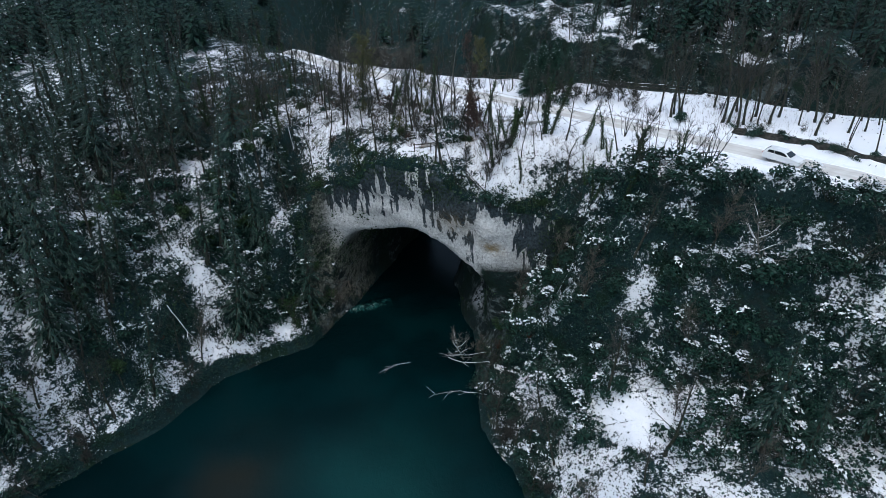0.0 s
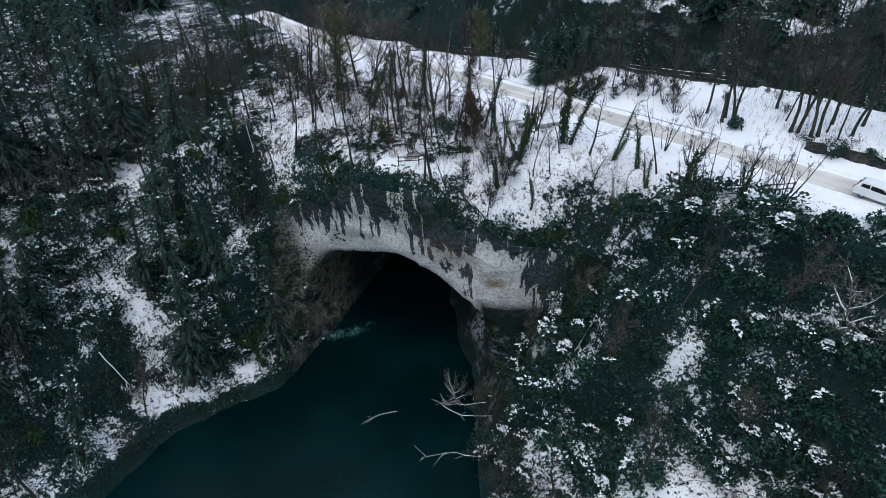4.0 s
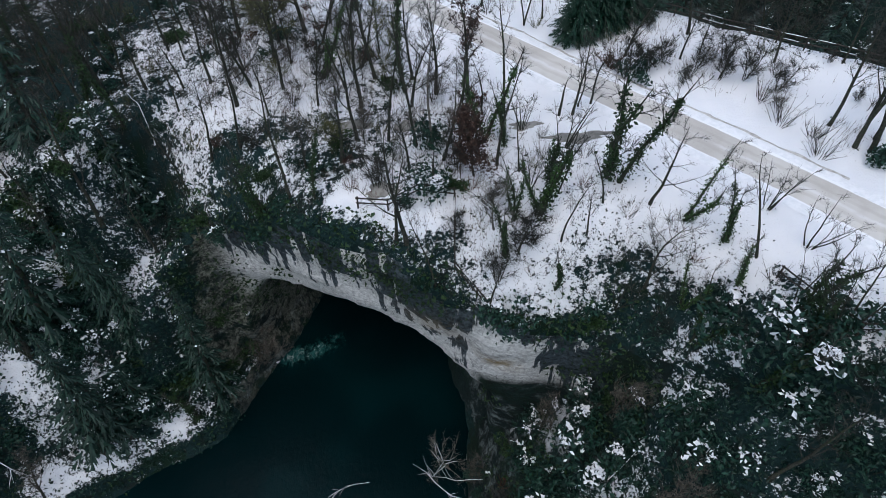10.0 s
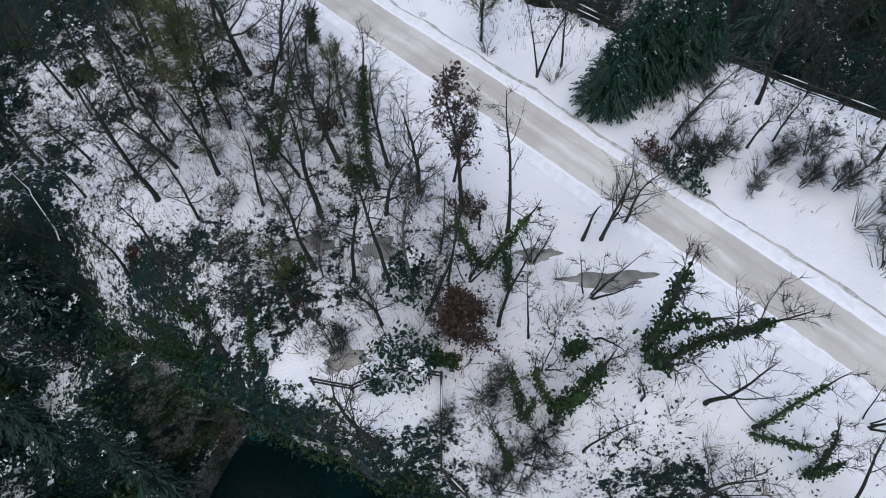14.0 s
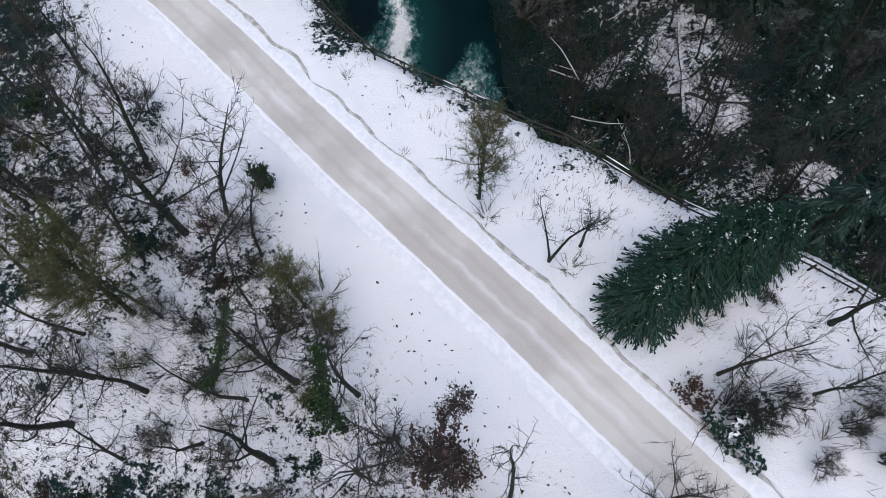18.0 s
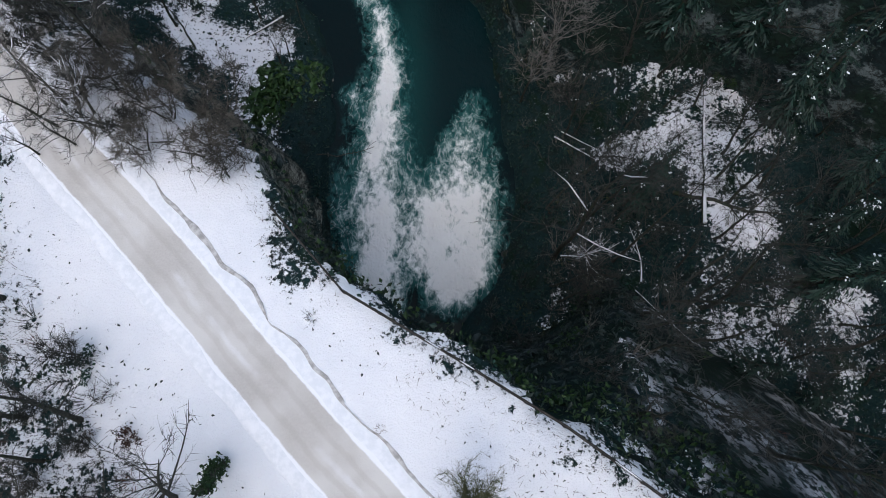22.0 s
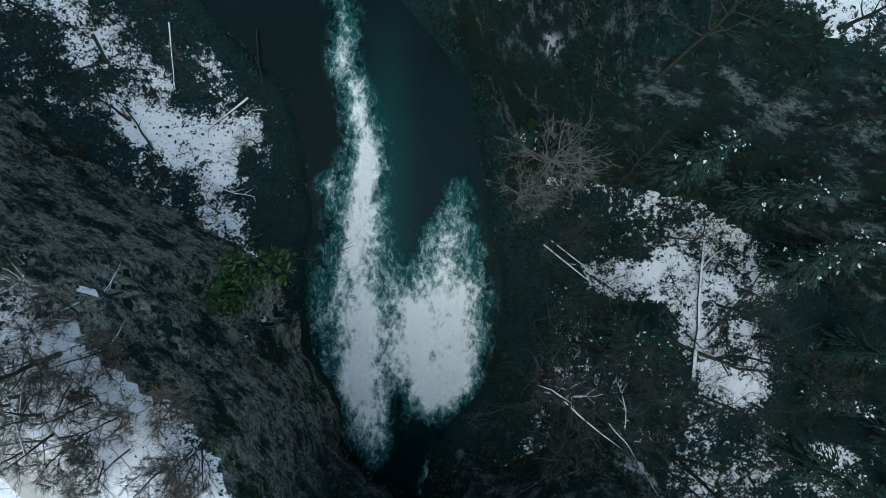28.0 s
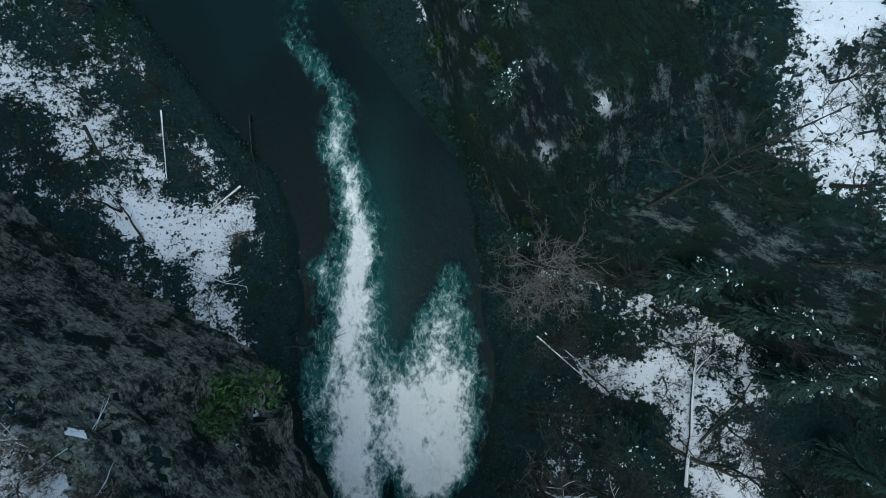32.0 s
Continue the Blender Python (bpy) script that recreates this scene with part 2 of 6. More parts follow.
# ---------------------------------------------------------------- materials
class Stuff:
    """A node material under construction."""

    def __init__(self, name, rough=0.8, metal=0.0, spec=0.08):
        self.mat = bpy.data.materials.new(name)
        self.mat.use_nodes = True
        self.nt = self.mat.node_tree
        self.bsdf = self.nt.nodes["Principled BSDF"]
        self.bsdf.inputs["Roughness"].default_value = rough
        self.bsdf.inputs["Metallic"].default_value = metal
        self.bsdf.inputs["Specular IOR Level"].default_value = spec
        self.geo = self.nt.nodes.new("ShaderNodeNewGeometry")

    def link(self, a, b):
        self.nt.links.new(a, b)

    def put(self, socket, value):
        if hasattr(value, "is_output"):
            self.link(value, socket)
        elif isinstance(value, (tuple, list)) and len(value) == 3 and socket.type == "RGBA":
            socket.default_value = (*value, 1)
        else:
            socket.default_value = value

    def math(self, op, a, b=0.0, clamp=False):
        n = self.nt.nodes.new("ShaderNodeMath")
        n.operation, n.use_clamp = op, clamp
        self.put(n.inputs[0], a)
        self.put(n.inputs[1], b)
        return n.outputs[0]

    def noise(self, scale, detail=4.0, rough=0.6, stretch=(1, 1, 1), local=False, twist=0.0):
        """Noise in world metres, or in the object's own."""
        src = self.geo.outputs["Position"]
        if local:
            src = self.nt.nodes.new("ShaderNodeTexCoord").outputs["Object"]
        m = self.nt.nodes.new("ShaderNodeMapping")
        m.inputs["Scale"].default_value = stretch
        self.link(src, m.inputs["Vector"])
        n = self.nt.nodes.new("ShaderNodeTexNoise")
        n.inputs["Scale"].default_value, n.inputs["Detail"].default_value, n.inputs["Roughness"].default_value = scale, detail, rough
        n.inputs["Distortion"].default_value = twist
        self.link(m.outputs[0], n.inputs["Vector"])
        return n.outputs["Fac"]

    def ramp(self, value, lo, hi):
        n = self.nt.nodes.new("ShaderNodeMapRange")
        n.interpolation_type = "SMOOTHSTEP"
        for i, q in enumerate((value, lo, hi)):
            self.put(n.inputs[i], q)
        return n.outputs[0]

    def mix(self, fac, a, b):
        n = self.nt.nodes.new("ShaderNodeMix")
        n.data_type = "RGBA"
        self.put(n.inputs[0], fac)
        self.put(n.inputs[6], a)
        self.put(n.inputs[7], b)
        return n.outputs[2]

    def attr(self, name):
        n = self.nt.nodes.new("ShaderNodeAttribute")
        n.attribute_name = name
        return n.outputs["Fac"]

    def up(self):
        n = self.nt.nodes.new("ShaderNodeSeparateXYZ")
        self.link(self.geo.outputs["Normal"], n.inputs[0])
        return n.outputs["Z"]

    def height(self):
        n = self.nt.nodes.new("ShaderNodeSeparateXYZ")
        self.link(self.geo.outputs["Position"], n.inputs[0])
        return n.outputs["Z"]

    def chance(self):
        return self.nt.nodes.new("ShaderNodeObjectInfo").outputs["Random"]

    def island(self):
        return self.geo.outputs["Random Per Island"]

    def bump(self, value, strength, distance):
        n = self.nt.nodes.new("ShaderNodeBump")
        n.inputs["Strength"].default_value, n.inputs["Distance"].default_value = strength, distance
        self.link(value, n.inputs["Height"])
        self.link(n.outputs[0], self.bsdf.inputs["Normal"])

    def done(self, colour):
        self.put(self.bsdf.inputs["Base Color"], colour)
        return self.mat


SNOW = (0.80, 0.81, 0.86)


def make_ground():
    s = Stuff("snowy_ground", 0.75)
    patch, fine, grain = s.noise(0.35, 6, 0.72), s.noise(1.7, 6, 0.75), s.noise(9.0, 3)
    cover = s.math("ADD", s.attr("snow"), s.math("MULTIPLY", s.math("SUBTRACT", s.up(), 0.85), 0.3))
    speck = s.noise(4.5, 4, 0.7, (1, 1, 1))
    field = s.math("ADD", s.math("MULTIPLY", patch, 0.36), s.math("ADD", s.math("MULTIPLY", fine, 0.38), s.math("MULTIPLY", speck, 0.26)))
    field = s.math("ADD", s.math("MULTIPLY", s.math("SUBTRACT", field, 0.5), 1.75), 0.5)
    edge = s.math("ADD", s.math("MULTIPLY", s.math("SUBTRACT", 1.0, cover), 0.46), 0.25)
    mask = s.ramp(field, edge, s.math("ADD", edge, 0.07))
    soil = s.mix(s.ramp(s.noise(2.6, 5, 0.75), 0.38, 0.62), (0.006, 0.017, 0.018), (0.014, 0.032, 0.033))
    soil = s.mix(s.ramp(s.noise(0.3, 5, 0.7), 0.52, 0.6), soil, (0.012, 0.019, 0.018))
    soil = s.mix(s.ramp(s.noise(0.22, 4, 0.7, (1.3, 1, 1)), 0.54, 0.62), soil, (0.008, 0.020, 0.013))
    white = s.mix(s.ramp(s.noise(0.12, 3), 0.4, 0.7), SNOW, (0.72, 0.74, 0.80))
    s.bump(s.math("ADD", s.math("ADD", s.math("MULTIPLY", mask, 1.2), s.math("MULTIPLY", fine, 2.2)), s.math("MULTIPLY", grain, 0.6)), 0.6, 0.14)
    return s.done(s.mix(mask, soil, white))


def make_rock():
    s = Stuff("limestone", 0.85)
    streak = s.noise(0.95, 6, 0.62, (1, 1, 0.05))
    blotch, grain = s.noise(0.22, 4, 0.6), s.noise(3.0, 5, 0.7)
    pale = s.mix(s.ramp(grain, 0.3, 0.7), (0.46, 0.455, 0.45), (0.80, 0.79, 0.785))
    dark = s.mix(s.ramp(grain, 0.35, 0.65), (0.020, 0.029, 0.036), (0.085, 0.105, 0.12))
    # algae run down from the rim, thinning towards the lip of the arch
    run = s.math("ADD", s.math("MULTIPLY", s.math("SUBTRACT", streak, 0.5), 9.0), s.math("MULTIPLY", s.math("SUBTRACT", s.attr("algae"), 0.56), 2.3))
    run = s.math("ADD", run, s.math("MULTIPLY", s.math("SUBTRACT", s.noise(0.8, 5, 0.7, (1, 1, 0.4)), 0.5), 2.6))
    base = s.mix(s.ramp(run, -0.1, 0.18), pale, dark)
    base = s.mix(s.math("MULTIPLY", s.ramp(s.noise(2.2, 5, 0.7, (1, 1, 0.25)), 0.6, 0.68), 0.6), base, (0.05, 0.058, 0.062))
    base = s.mix(s.math("MULTIPLY", s.attr("ochre"), s.ramp(s.noise(0.9, 5, 0.7), 0.36, 0.5)), base, (0.33, 0.22, 0.085))
    base = s.mix(s.ramp(s.math("ADD", s.noise(0.5, 5), s.math("MULTIPLY", s.up(), 0.3)), 0.66, 0.76), base, (0.014, 0.026, 0.010))
    # darker rock, partly brown, away from the pale face and low under the arch
    dark_rock = s.mix(s.ramp(s.noise(0.38, 7, 0.74, (1, 1, 1.5)), 0.49, 0.60), s.mix(grain, (0.005, 0.011, 0.012), (0.018, 0.028, 0.029)), s.mix(grain, (0.032, 0.047, 0.050), (0.17, 0.198, 0.20)))
    dark_rock = s.mix(s.ramp(s.noise(0.11, 5, 0.65), 0.44, 0.56), dark_rock, s.mix(grain, (0.005, 0.014, 0.013), (0.020, 0.040, 0.034)))
    dark_rock = s.mix(s.ramp(blotch, 0.5, 0.6), dark_rock, s.mix(grain, (0.006, 0.015, 0.012), (0.018, 0.031, 0.022)))
    tan = s.mix(s.ramp(s.noise(0.8, 7, 0.75, (1, 1, 1.0)), 0.36, 0.52), s.mix(grain, (0.016, 0.017, 0.015), (0.07, 0.066, 0.056)), s.mix(s.ramp(grain, 0.35, 0.65), (0.20, 0.197, 0.160), (0.52, 0.505, 0.43)))
    tan = s.mix(s.ramp(s.noise(0.4, 6, 0.75), 0.57, 0.63), tan, s.mix(grain, (0.010, 0.017, 0.010), (0.045, 0.050, 0.028)))
    dark_rock = s.mix(s.math("MULTIPLY", s.attr("bare"), s.ramp(s.noise(0.3, 6, 0.75), 0.43, 0.52)), dark_rock, tan)
    # the pale face gives way to the darker rock below 12 to 15.5 m
    base = s.mix(s.math("MULTIPLY", s.attr("pale"), s.ramp(s.height(), 12.0, 15.5)), dark_rock, base)
    snow = s.ramp(s.math("ADD", s.up(), s.math("MULTIPLY", s.noise(1.2, 5, 0.7), 1.1)), 1.05, 1.13)
    joint = s.noise(0.55, 5, 0.65, (1, 1, 1.6))
    crack = s.ramp(s.math("ABSOLUTE", s.math("SUBTRACT", joint, 0.5)), 0.028, 0.008)
    base = s.mix(s.math("MULTIPLY", crack, s.math("SUBTRACT", 0.75, s.math("MULTIPLY", s.attr("pale"), 0.45))), base, (0.010, 0.013, 0.013))
    lumps = s.math("ADD", s.math("MULTIPLY", joint, 2.2), s.math("MULTIPLY", crack, -0.5))
    s.bump(s.math("ADD", lumps, s.math("ADD", grain, s.math("MULTIPLY", s.math("MULTIPLY", streak, s.attr("pale")), 0.8))), 0.6, 0.32)
    snow = s.math("MULTIPLY", s.math("MULTIPLY", snow, s.ramp(s.up(), 0.48, 0.64)), s.ramp(s.height(), 2.0, 5.0))
    return s.done(s.mix(snow, base, SNOW))


def make_water():
    s = Stuff("river_water", 0.06, 0.0, 0.07)
    foam = s.attr("foam")
    billow = s.noise(0.42, 5, 0.62, (1, 0.6, 1), twist=0.7)
    puff = s.noise(1.9, 5, 0.66, (1, 0.7, 1), twist=0.5)
    field = s.math("ADD", s.math("MULTIPLY", billow, 0.52), s.math("MULTIPLY", puff, 0.48))
    field = s.math("ADD", s.math("MULTIPLY", s.math("SUBTRACT", field, 0.5), 2.9), 0.5)
    level = s.math("ADD", s.math("MULTIPLY", s.math("SUBTRACT", field, 0.5), 0.8), s.math("MULTIPLY", foam, 0.96))
    thread = s.noise(0.5, 4, 0.55, (1, 0.6, 1), twist=2.2)
    crest = s.math("MULTIPLY", s.ramp(s.math("ABSOLUTE", s.math("SUBTRACT", thread, 0.5)), 0.035, 0.004), s.math("MULTIPLY", s.ramp(level, 0.12, 0.4), s.ramp(foam, 0.05, 0.2)))
    core = s.math("MULTIPLY", s.ramp(level, 0.40, 0.92), s.ramp(foam, 0.08, 0.3))
    white = s.math("MAXIMUM", s.math("POWER", core, 1.25), s.math("MULTIPLY", crest, 0.22))
    deep = s.mix(s.ramp(s.noise(0.05, 3), 0.42, 0.62), (0.0010, 0.0070, 0.0085), (0.0014, 0.0115, 0.0135))
    deep = s.mix(s.attr("silt"), deep, (0.012, 0.013, 0.010))
    deep = s.mix(s.attr("shoal"), deep, (0.010, 0.062, 0.060))
    deep = s.mix(s.math("MULTIPLY", s.ramp(level, 0.0, 0.4), s.ramp(foam, 0.02, 0.16)), deep, (0.020, 0.088, 0.086))
    deep = s.mix(s.math("MULTIPLY", s.ramp(level, 0.3, 0.8), s.ramp(foam, 0.06, 0.25)), deep, (0.17, 0.28, 0.272))
    s.put(s.bsdf.inputs["Roughness"], s.math("ADD", s.math("MULTIPLY", white, 0.6), 0.07))
    s.bump(s.math("ADD", s.math("MULTIPLY", field, s.math("ADD", s.math("MULTIPLY", foam, 1.3), 0.12)), 0.0), 0.8, 0.4)
    return s.done(s.mix(white, deep, (0.93, 0.94, 0.945)))


def make_road():
    s = Stuff("slushy_gravel", 0.6)
    lane = s.attr("lane")
    soft = s.noise(0.5, 4, 0.6)
    grain = s.noise(7, 4, 0.7)
    wob = s.math("ADD", lane, s.math("MULTIPLY", s.math("SUBTRACT", soft, 0.5), 0.45))
    base = s.mix(grain, (0.40, 0.38, 0.365), (0.52, 0.50, 0.485))
    base = s.mix(s.ramp(s.noise(0.18, 3), 0.4, 0.65), base, (0.58, 0.565, 0.555))
    mid = s.math("ABSOLUTE", s.math("ADD", wob, 0.08))
    streak = s.math("MULTIPLY", s.ramp(mid, 0.16, 0.03), s.ramp(s.noise(0.22, 4), 0.44, 0.6))
    base = s.mix(s.math("MULTIPLY", streak, 0.3), base, SNOW)
    track = s.ramp(s.math("ABSOLUTE", s.math("SUBTRACT", s.math("ABSOLUTE", wob), 0.42)), 0.16, 0.05)
    base = s.mix(s.math("MULTIPLY", track, 0.25), base, (0.36, 0.33, 0.305))
    rim = s.ramp(s.math("ABSOLUTE", s.math("ADD", lane, s.math("MULTIPLY", s.math("SUBTRACT", s.noise(1.2, 5, 0.7), 0.5), 0.16))), 0.92, 1.0)
    s.bump(s.math("ADD", grain, s.math("MULTIPLY", soft, 2)), 0.4, 0.06)
    return s.done(s.mix(rim, base, SNOW))


def make_plain(name, a, b, scale=2.0, rough=0.85, bump=0.0, spec=0.1, third=None, local=True, vary=0.25):
    """Two-coloured grain with a little difference from thing to thing."""
    s = Stuff(name, rough, 0.0, spec)
    n = s.noise(scale, 4, 0.65, local=local)
    c = s.mix(s.ramp(n, 0.35, 0.65), a, b)
    if third:
        c = s.mix(s.ramp(s.noise(scale * 0.4, 4, local=local), 0.52, 0.6), c, third)
    c = s.mix(s.math("MULTIPLY", s.chance(), vary), c, tuple(q * 0.45 for q in a))
    if bump:
        s.bump(n, bump, 0.03)
    return s.done(c)


def make_leaf(name, a, b):
    s = Stuff(name, 0.55, 0.0, 0.3)
    c = s.mix(s.island(), a, b)
    return s.done(s.mix(s.math("MULTIPLY", s.chance(), 0.35), c, tuple(q * 0.5 for q in a)))


M = {
    "ground": make_ground(),
    "rock": make_rock(),
    "water": make_water(),
    "road": make_road(),
    "snow": make_plain("fresh_snow", (0.77, 0.78, 0.83), (0.68, 0.70, 0.75), 2.2, 0.7, 0.5, vary=0.0),
    "bark": make_plain("dark_bark", (0.022, 0.024, 0.021), (0.062, 0.062, 0.053), 5, 0.9, 0.4, third=(0.034, 0.046, 0.026)),
    "pale_bark": make_plain("pale_bark", (0.10, 0.095, 0.085), (0.2, 0.19, 0.175), 4, 0.9, 0.3),
    "twig": make_plain("bare_twigs", (0.025, 0.027, 0.026), (0.064, 0.065, 0.059), 3, 0.9),
    "red_twig": make_plain("reddish_twigs", (0.06, 0.024, 0.016), (0.11, 0.045, 0.03), 3, 0.9),
    "green_twig": make_plain("lichened_twigs", (0.055, 0.058, 0.026), (0.13, 0.135, 0.07), 2, 0.9),
    "needle": make_leaf("spruce_needles", (0.005, 0.020, 0.016), (0.013, 0.044, 0.030)),
    "yew": make_leaf("bright_needles", (0.002, 0.019, 0.012), (0.007, 0.048, 0.028)),
    "ivy": make_leaf("ivy_leaves", (0.008, 0.026, 0.008), (0.025, 0.06, 0.015)),
    "ivy_bright": make_leaf("young_ivy_leaves", (0.018, 0.05, 0.012), (0.045, 0.10, 0.022)),
    "box": make_leaf("dark_evergreen_leaves", (0.004, 0.020, 0.016), (0.014, 0.055, 0.037)),
    "dead_leaf": make_leaf("withered_leaves", (0.030, 0.017, 0.015), (0.078, 0.044, 0.033)),
    "straw": make_leaf("dead_stems", (0.04, 0.03, 0.02), (0.12, 0.09, 0.055)),
    "bramble": make_leaf("bramble_leaves", (0.006, 0.017, 0.015), (0.020, 0.036, 0.030)),
    "timber": make_plain("weathered_timber", (0.024, 0.022, 0.021), (0.06, 0.055, 0.05), 6, 0.85, 0.3),
    "soil": make_plain("bare_soil", (0.012, 0.014, 0.013), (0.06, 0.058, 0.054), 2, 0.95, 0.5, local=False),
    "verge": make_plain("trampled_verge", (0.30, 0.29, 0.285), (0.55, 0.54, 0.54), 2.5, 0.95, 0.4, local=False),
    "hazel_twig": make_plain("brownish_twigs", (0.05, 0.047, 0.042), (0.13, 0.12, 0.105), 3, 0.9),
    "pale_twig": make_plain("pale_grey_twigs", (0.09, 0.085, 0.078), (0.2, 0.19, 0.175), 3, 0.9),
    "ice": make_plain("grey_ice", (0.15, 0.145, 0.135), (0.30, 0.29, 0.275), 0.8, 0.3, local=False, spec=0.5),
    "stone": make_plain("grey_stone", (0.03, 0.036, 0.036), (0.13, 0.135, 0.13), 2.5, 0.9, 0.6, third=(0.014, 0.022, 0.016)),
    "paint": make_plain("white_car_paint", (0.66, 0.67, 0.69), (0.7, 0.71, 0.73), 0.5, 0.25, spec=0.5, vary=0),
    "glass": make_plain("dark_car_glass", (0.012, 0.014, 0.016), (0.016, 0.018, 0.02), 1, 0.05, spec=0.6, vary=0),
    "rubber": make_plain("tyre_rubber", (0.012, 0.012, 0.012), (0.02, 0.02, 0.02), 4, 0.9, vary=0),
    "rim": make_plain("alloy_rim", (0.35, 0.35, 0.36), (0.42, 0.42, 0.43), 4, 0.35, spec=0.6, vary=0),
    "lamp_red": make_plain("red_lens", (0.25, 0.01, 0.01), (0.3, 0.015, 0.012), 4, 0.2, vary=0),
    "lamp_clear": make_plain("clear_lens", (0.5, 0.5, 0.5), (0.6, 0.6, 0.6), 4, 0.15, vary=0),
}


# ---------------------------------------------------------------- land
def mesh_object(name, verts, faces, material, parent=None, label="", smooth=False):
    me = bpy.data.meshes.new(name)
    me.from_pydata(verts if isinstance(verts, list) else verts.tolist(), [], faces if isinstance(faces, list) else faces.tolist())
    for m in material if isinstance(material, (list, tuple)) else (material,):
        me.materials.append(m)
    if smooth:
        me.polygons.foreach_set("use_smooth", np.ones(len(me.polygons), bool))
    me.update()
    ob = new(name, me)
    if parent:
        ob.parent = parent
    if label:
        ob["label"] = label
    return ob


def add_attr(ob, name, values):
    a = ob.data.attributes.new(name, "FLOAT", "POINT")
    a.data.foreach_set("value", np.asarray(values, np.float32))


def road_distance(x, y):
    u, v = to_u(x, y), to_v(x, y)
    return (v - np.interp(u, ROAD_U, ROAD_V)) * 0.93


def snow_cover(x, y):
    """How much of the ground lies under snow: most on the meadow by the road, little on the wooded slopes."""
    u, v = to_u(x, y), to_v(x, y)
    vf, vb = np.interp(u, FRONT_U, FRONT_V), np.interp(u, BACK_U, BACK_V)
    r = road_distance(x, y)
    top = step(vf - 3, vf + 1, v) * step(vb + 3, vb - 1, v)
    meadow = np.where(r > 0, 1.0, step(-10.5, -6.5, r)) * step(-95, -70, u)
    meadow = np.maximum(meadow, step(-45, -30, u) * step(-16, -8, r))
    wood = 0.46 - 0.14 * step(-76, -88, u) + 0.13 * step(-74, -62, u) + 0.42 * fbm(x, y, 0, 9, 3, 61)
    full = 1.03 - 0.42 * step(-4, -8, r) * np.clip(0.7 + fbm(x, y, 0, 5, 3, 67), 0, 1)
    on_top = wood + meadow * (full - wood)
    rim = step(1.5, 0.1, v - vf) * step(-68, -63, u) * step(-24, -28, u)
    on_top = on_top + rim * (0.28 + 0.4 * fbm(x, y, 0, 4, 2, 63) - on_top)
    lip = step(4.5, 1.5, v - vf) * step(-28, -24, u)
    on_top = on_top + lip * (0.42 + 0.5 * fbm(x, y, 0, 5, 2, 65) - on_top)
    brow = step(5.5, 1.0, vb - v) * step(-76, -70, u)
    on_top = on_top + brow * (0.74 - 0.42 * step(-71, -76, u) + 0.5 * fbm(x, y, 0, 3.5, 3, 69) - on_top)
    look_out = step(1.2, 0.7, np.hypot((x - 0.5) / 8.0, (y - 93.0) / 4.5)) * step(vf + 0.6, vf + 2.0, v)
    on_top = np.maximum(on_top, look_out * (0.84 + 0.3 * fbm(x, y, 0, 3, 3, 74)))
    d, side = shore(x, y)
    up = np.where(side > 0, 0.47 + 0.05 * step(22, 34, x), 0.53 - 0.14 * step(-36, -46, x) * step(84, 76, y)) + 0.42 * fbm(x, y, 0, 4, 3, 71)
    up = np.where(d < 1.2, np.minimum(up, 0.25), up)
    # snow banks along the shore of the pool, with dark coves between
    bank = step(0.5, 1.2, d) * step(5.4, 3.6, d) * np.clip(step(85, 87, y) * step(97, 94.5, y) + step(78, 79.5, y) * step(85.5, 83.5, y) + step(64.5, 66, y) * step(75, 73, y), 0, 1)
    up = np.where((side < 0) & (v < vf - 1), np.maximum(up, bank * (0.58 + 0.50 * fbm(x, y, 0, 3, 3, 73))), up)
    down = 0.24 + 0.5 * fbm(x, y, 0, 8, 3, 81)
    spot = fbm(x, y, 0, 6, 3, 83)
    # drifts on the terrace and on the low bank: middle, half lengths, turn, depth
    for px, py, rx, ry, w, a in ((32.0, 147.5, 9.5, 4.2, 95, 0.46), (24.5, 147.8, 4.5, 1.8, -15, 0.48), (36.5, 129.5, 8, 3.6, 5, 0.38), (28.5, 125.5, 5.5, 2.8, 15, 0.42),
                                 (-25.0, 168.8, 9.5, 4.0, -52, 0.6), (-17.5, 161.0, 5.5, 3.4, -50, 0.58), (-15.0, 153.5, 6.0, 1.6, -58, 0.56), (-13.6, 164.0, 3.2, 1.6, -40, 0.55), (-37, 181, 6, 3, -50, 0.6)):
        c, n = math.cos(math.radians(w)), math.sin(math.radians(w))
        a1, b1 = (x - px) * c + (y - py) * n, (y - py) * c - (x - px) * n
        down = np.maximum(down, (a + 0.5 * spot) * step(1.2, 0.75, np.hypot(a1 / rx, b1 / ry) - 0.45 * spot))
    for px, py, rx, ry in ((7.4, 65, 2.6, 7), (26, 64, 8, 8), (38, 74, 6, 4)):
        up = np.maximum(up, (0.68 + 0.4 * spot) * step(1.15, 0.75, np.hypot((x - px) / rx, (y - py) / ry) - 0.5 * spot))
    up = np.where((u > -74) & (u < -58) & (v > 66), up - 0.1, up)
    vc = np.interp(u, FAR_U, FAR_V)
    down = np.maximum(down, (0.5 + 0.65 * spot) * step(vc - 5, vc - 1, v) * step(23, 29, x) * step(58, 44, x))
    down = np.where(d < np.where(side > 0, 5, 2.5), np.minimum(down, 0.12), down)
    rest = np.where(v > 0.5 * (vf + vb), down, up)
    return rest + top * (on_top - rest)


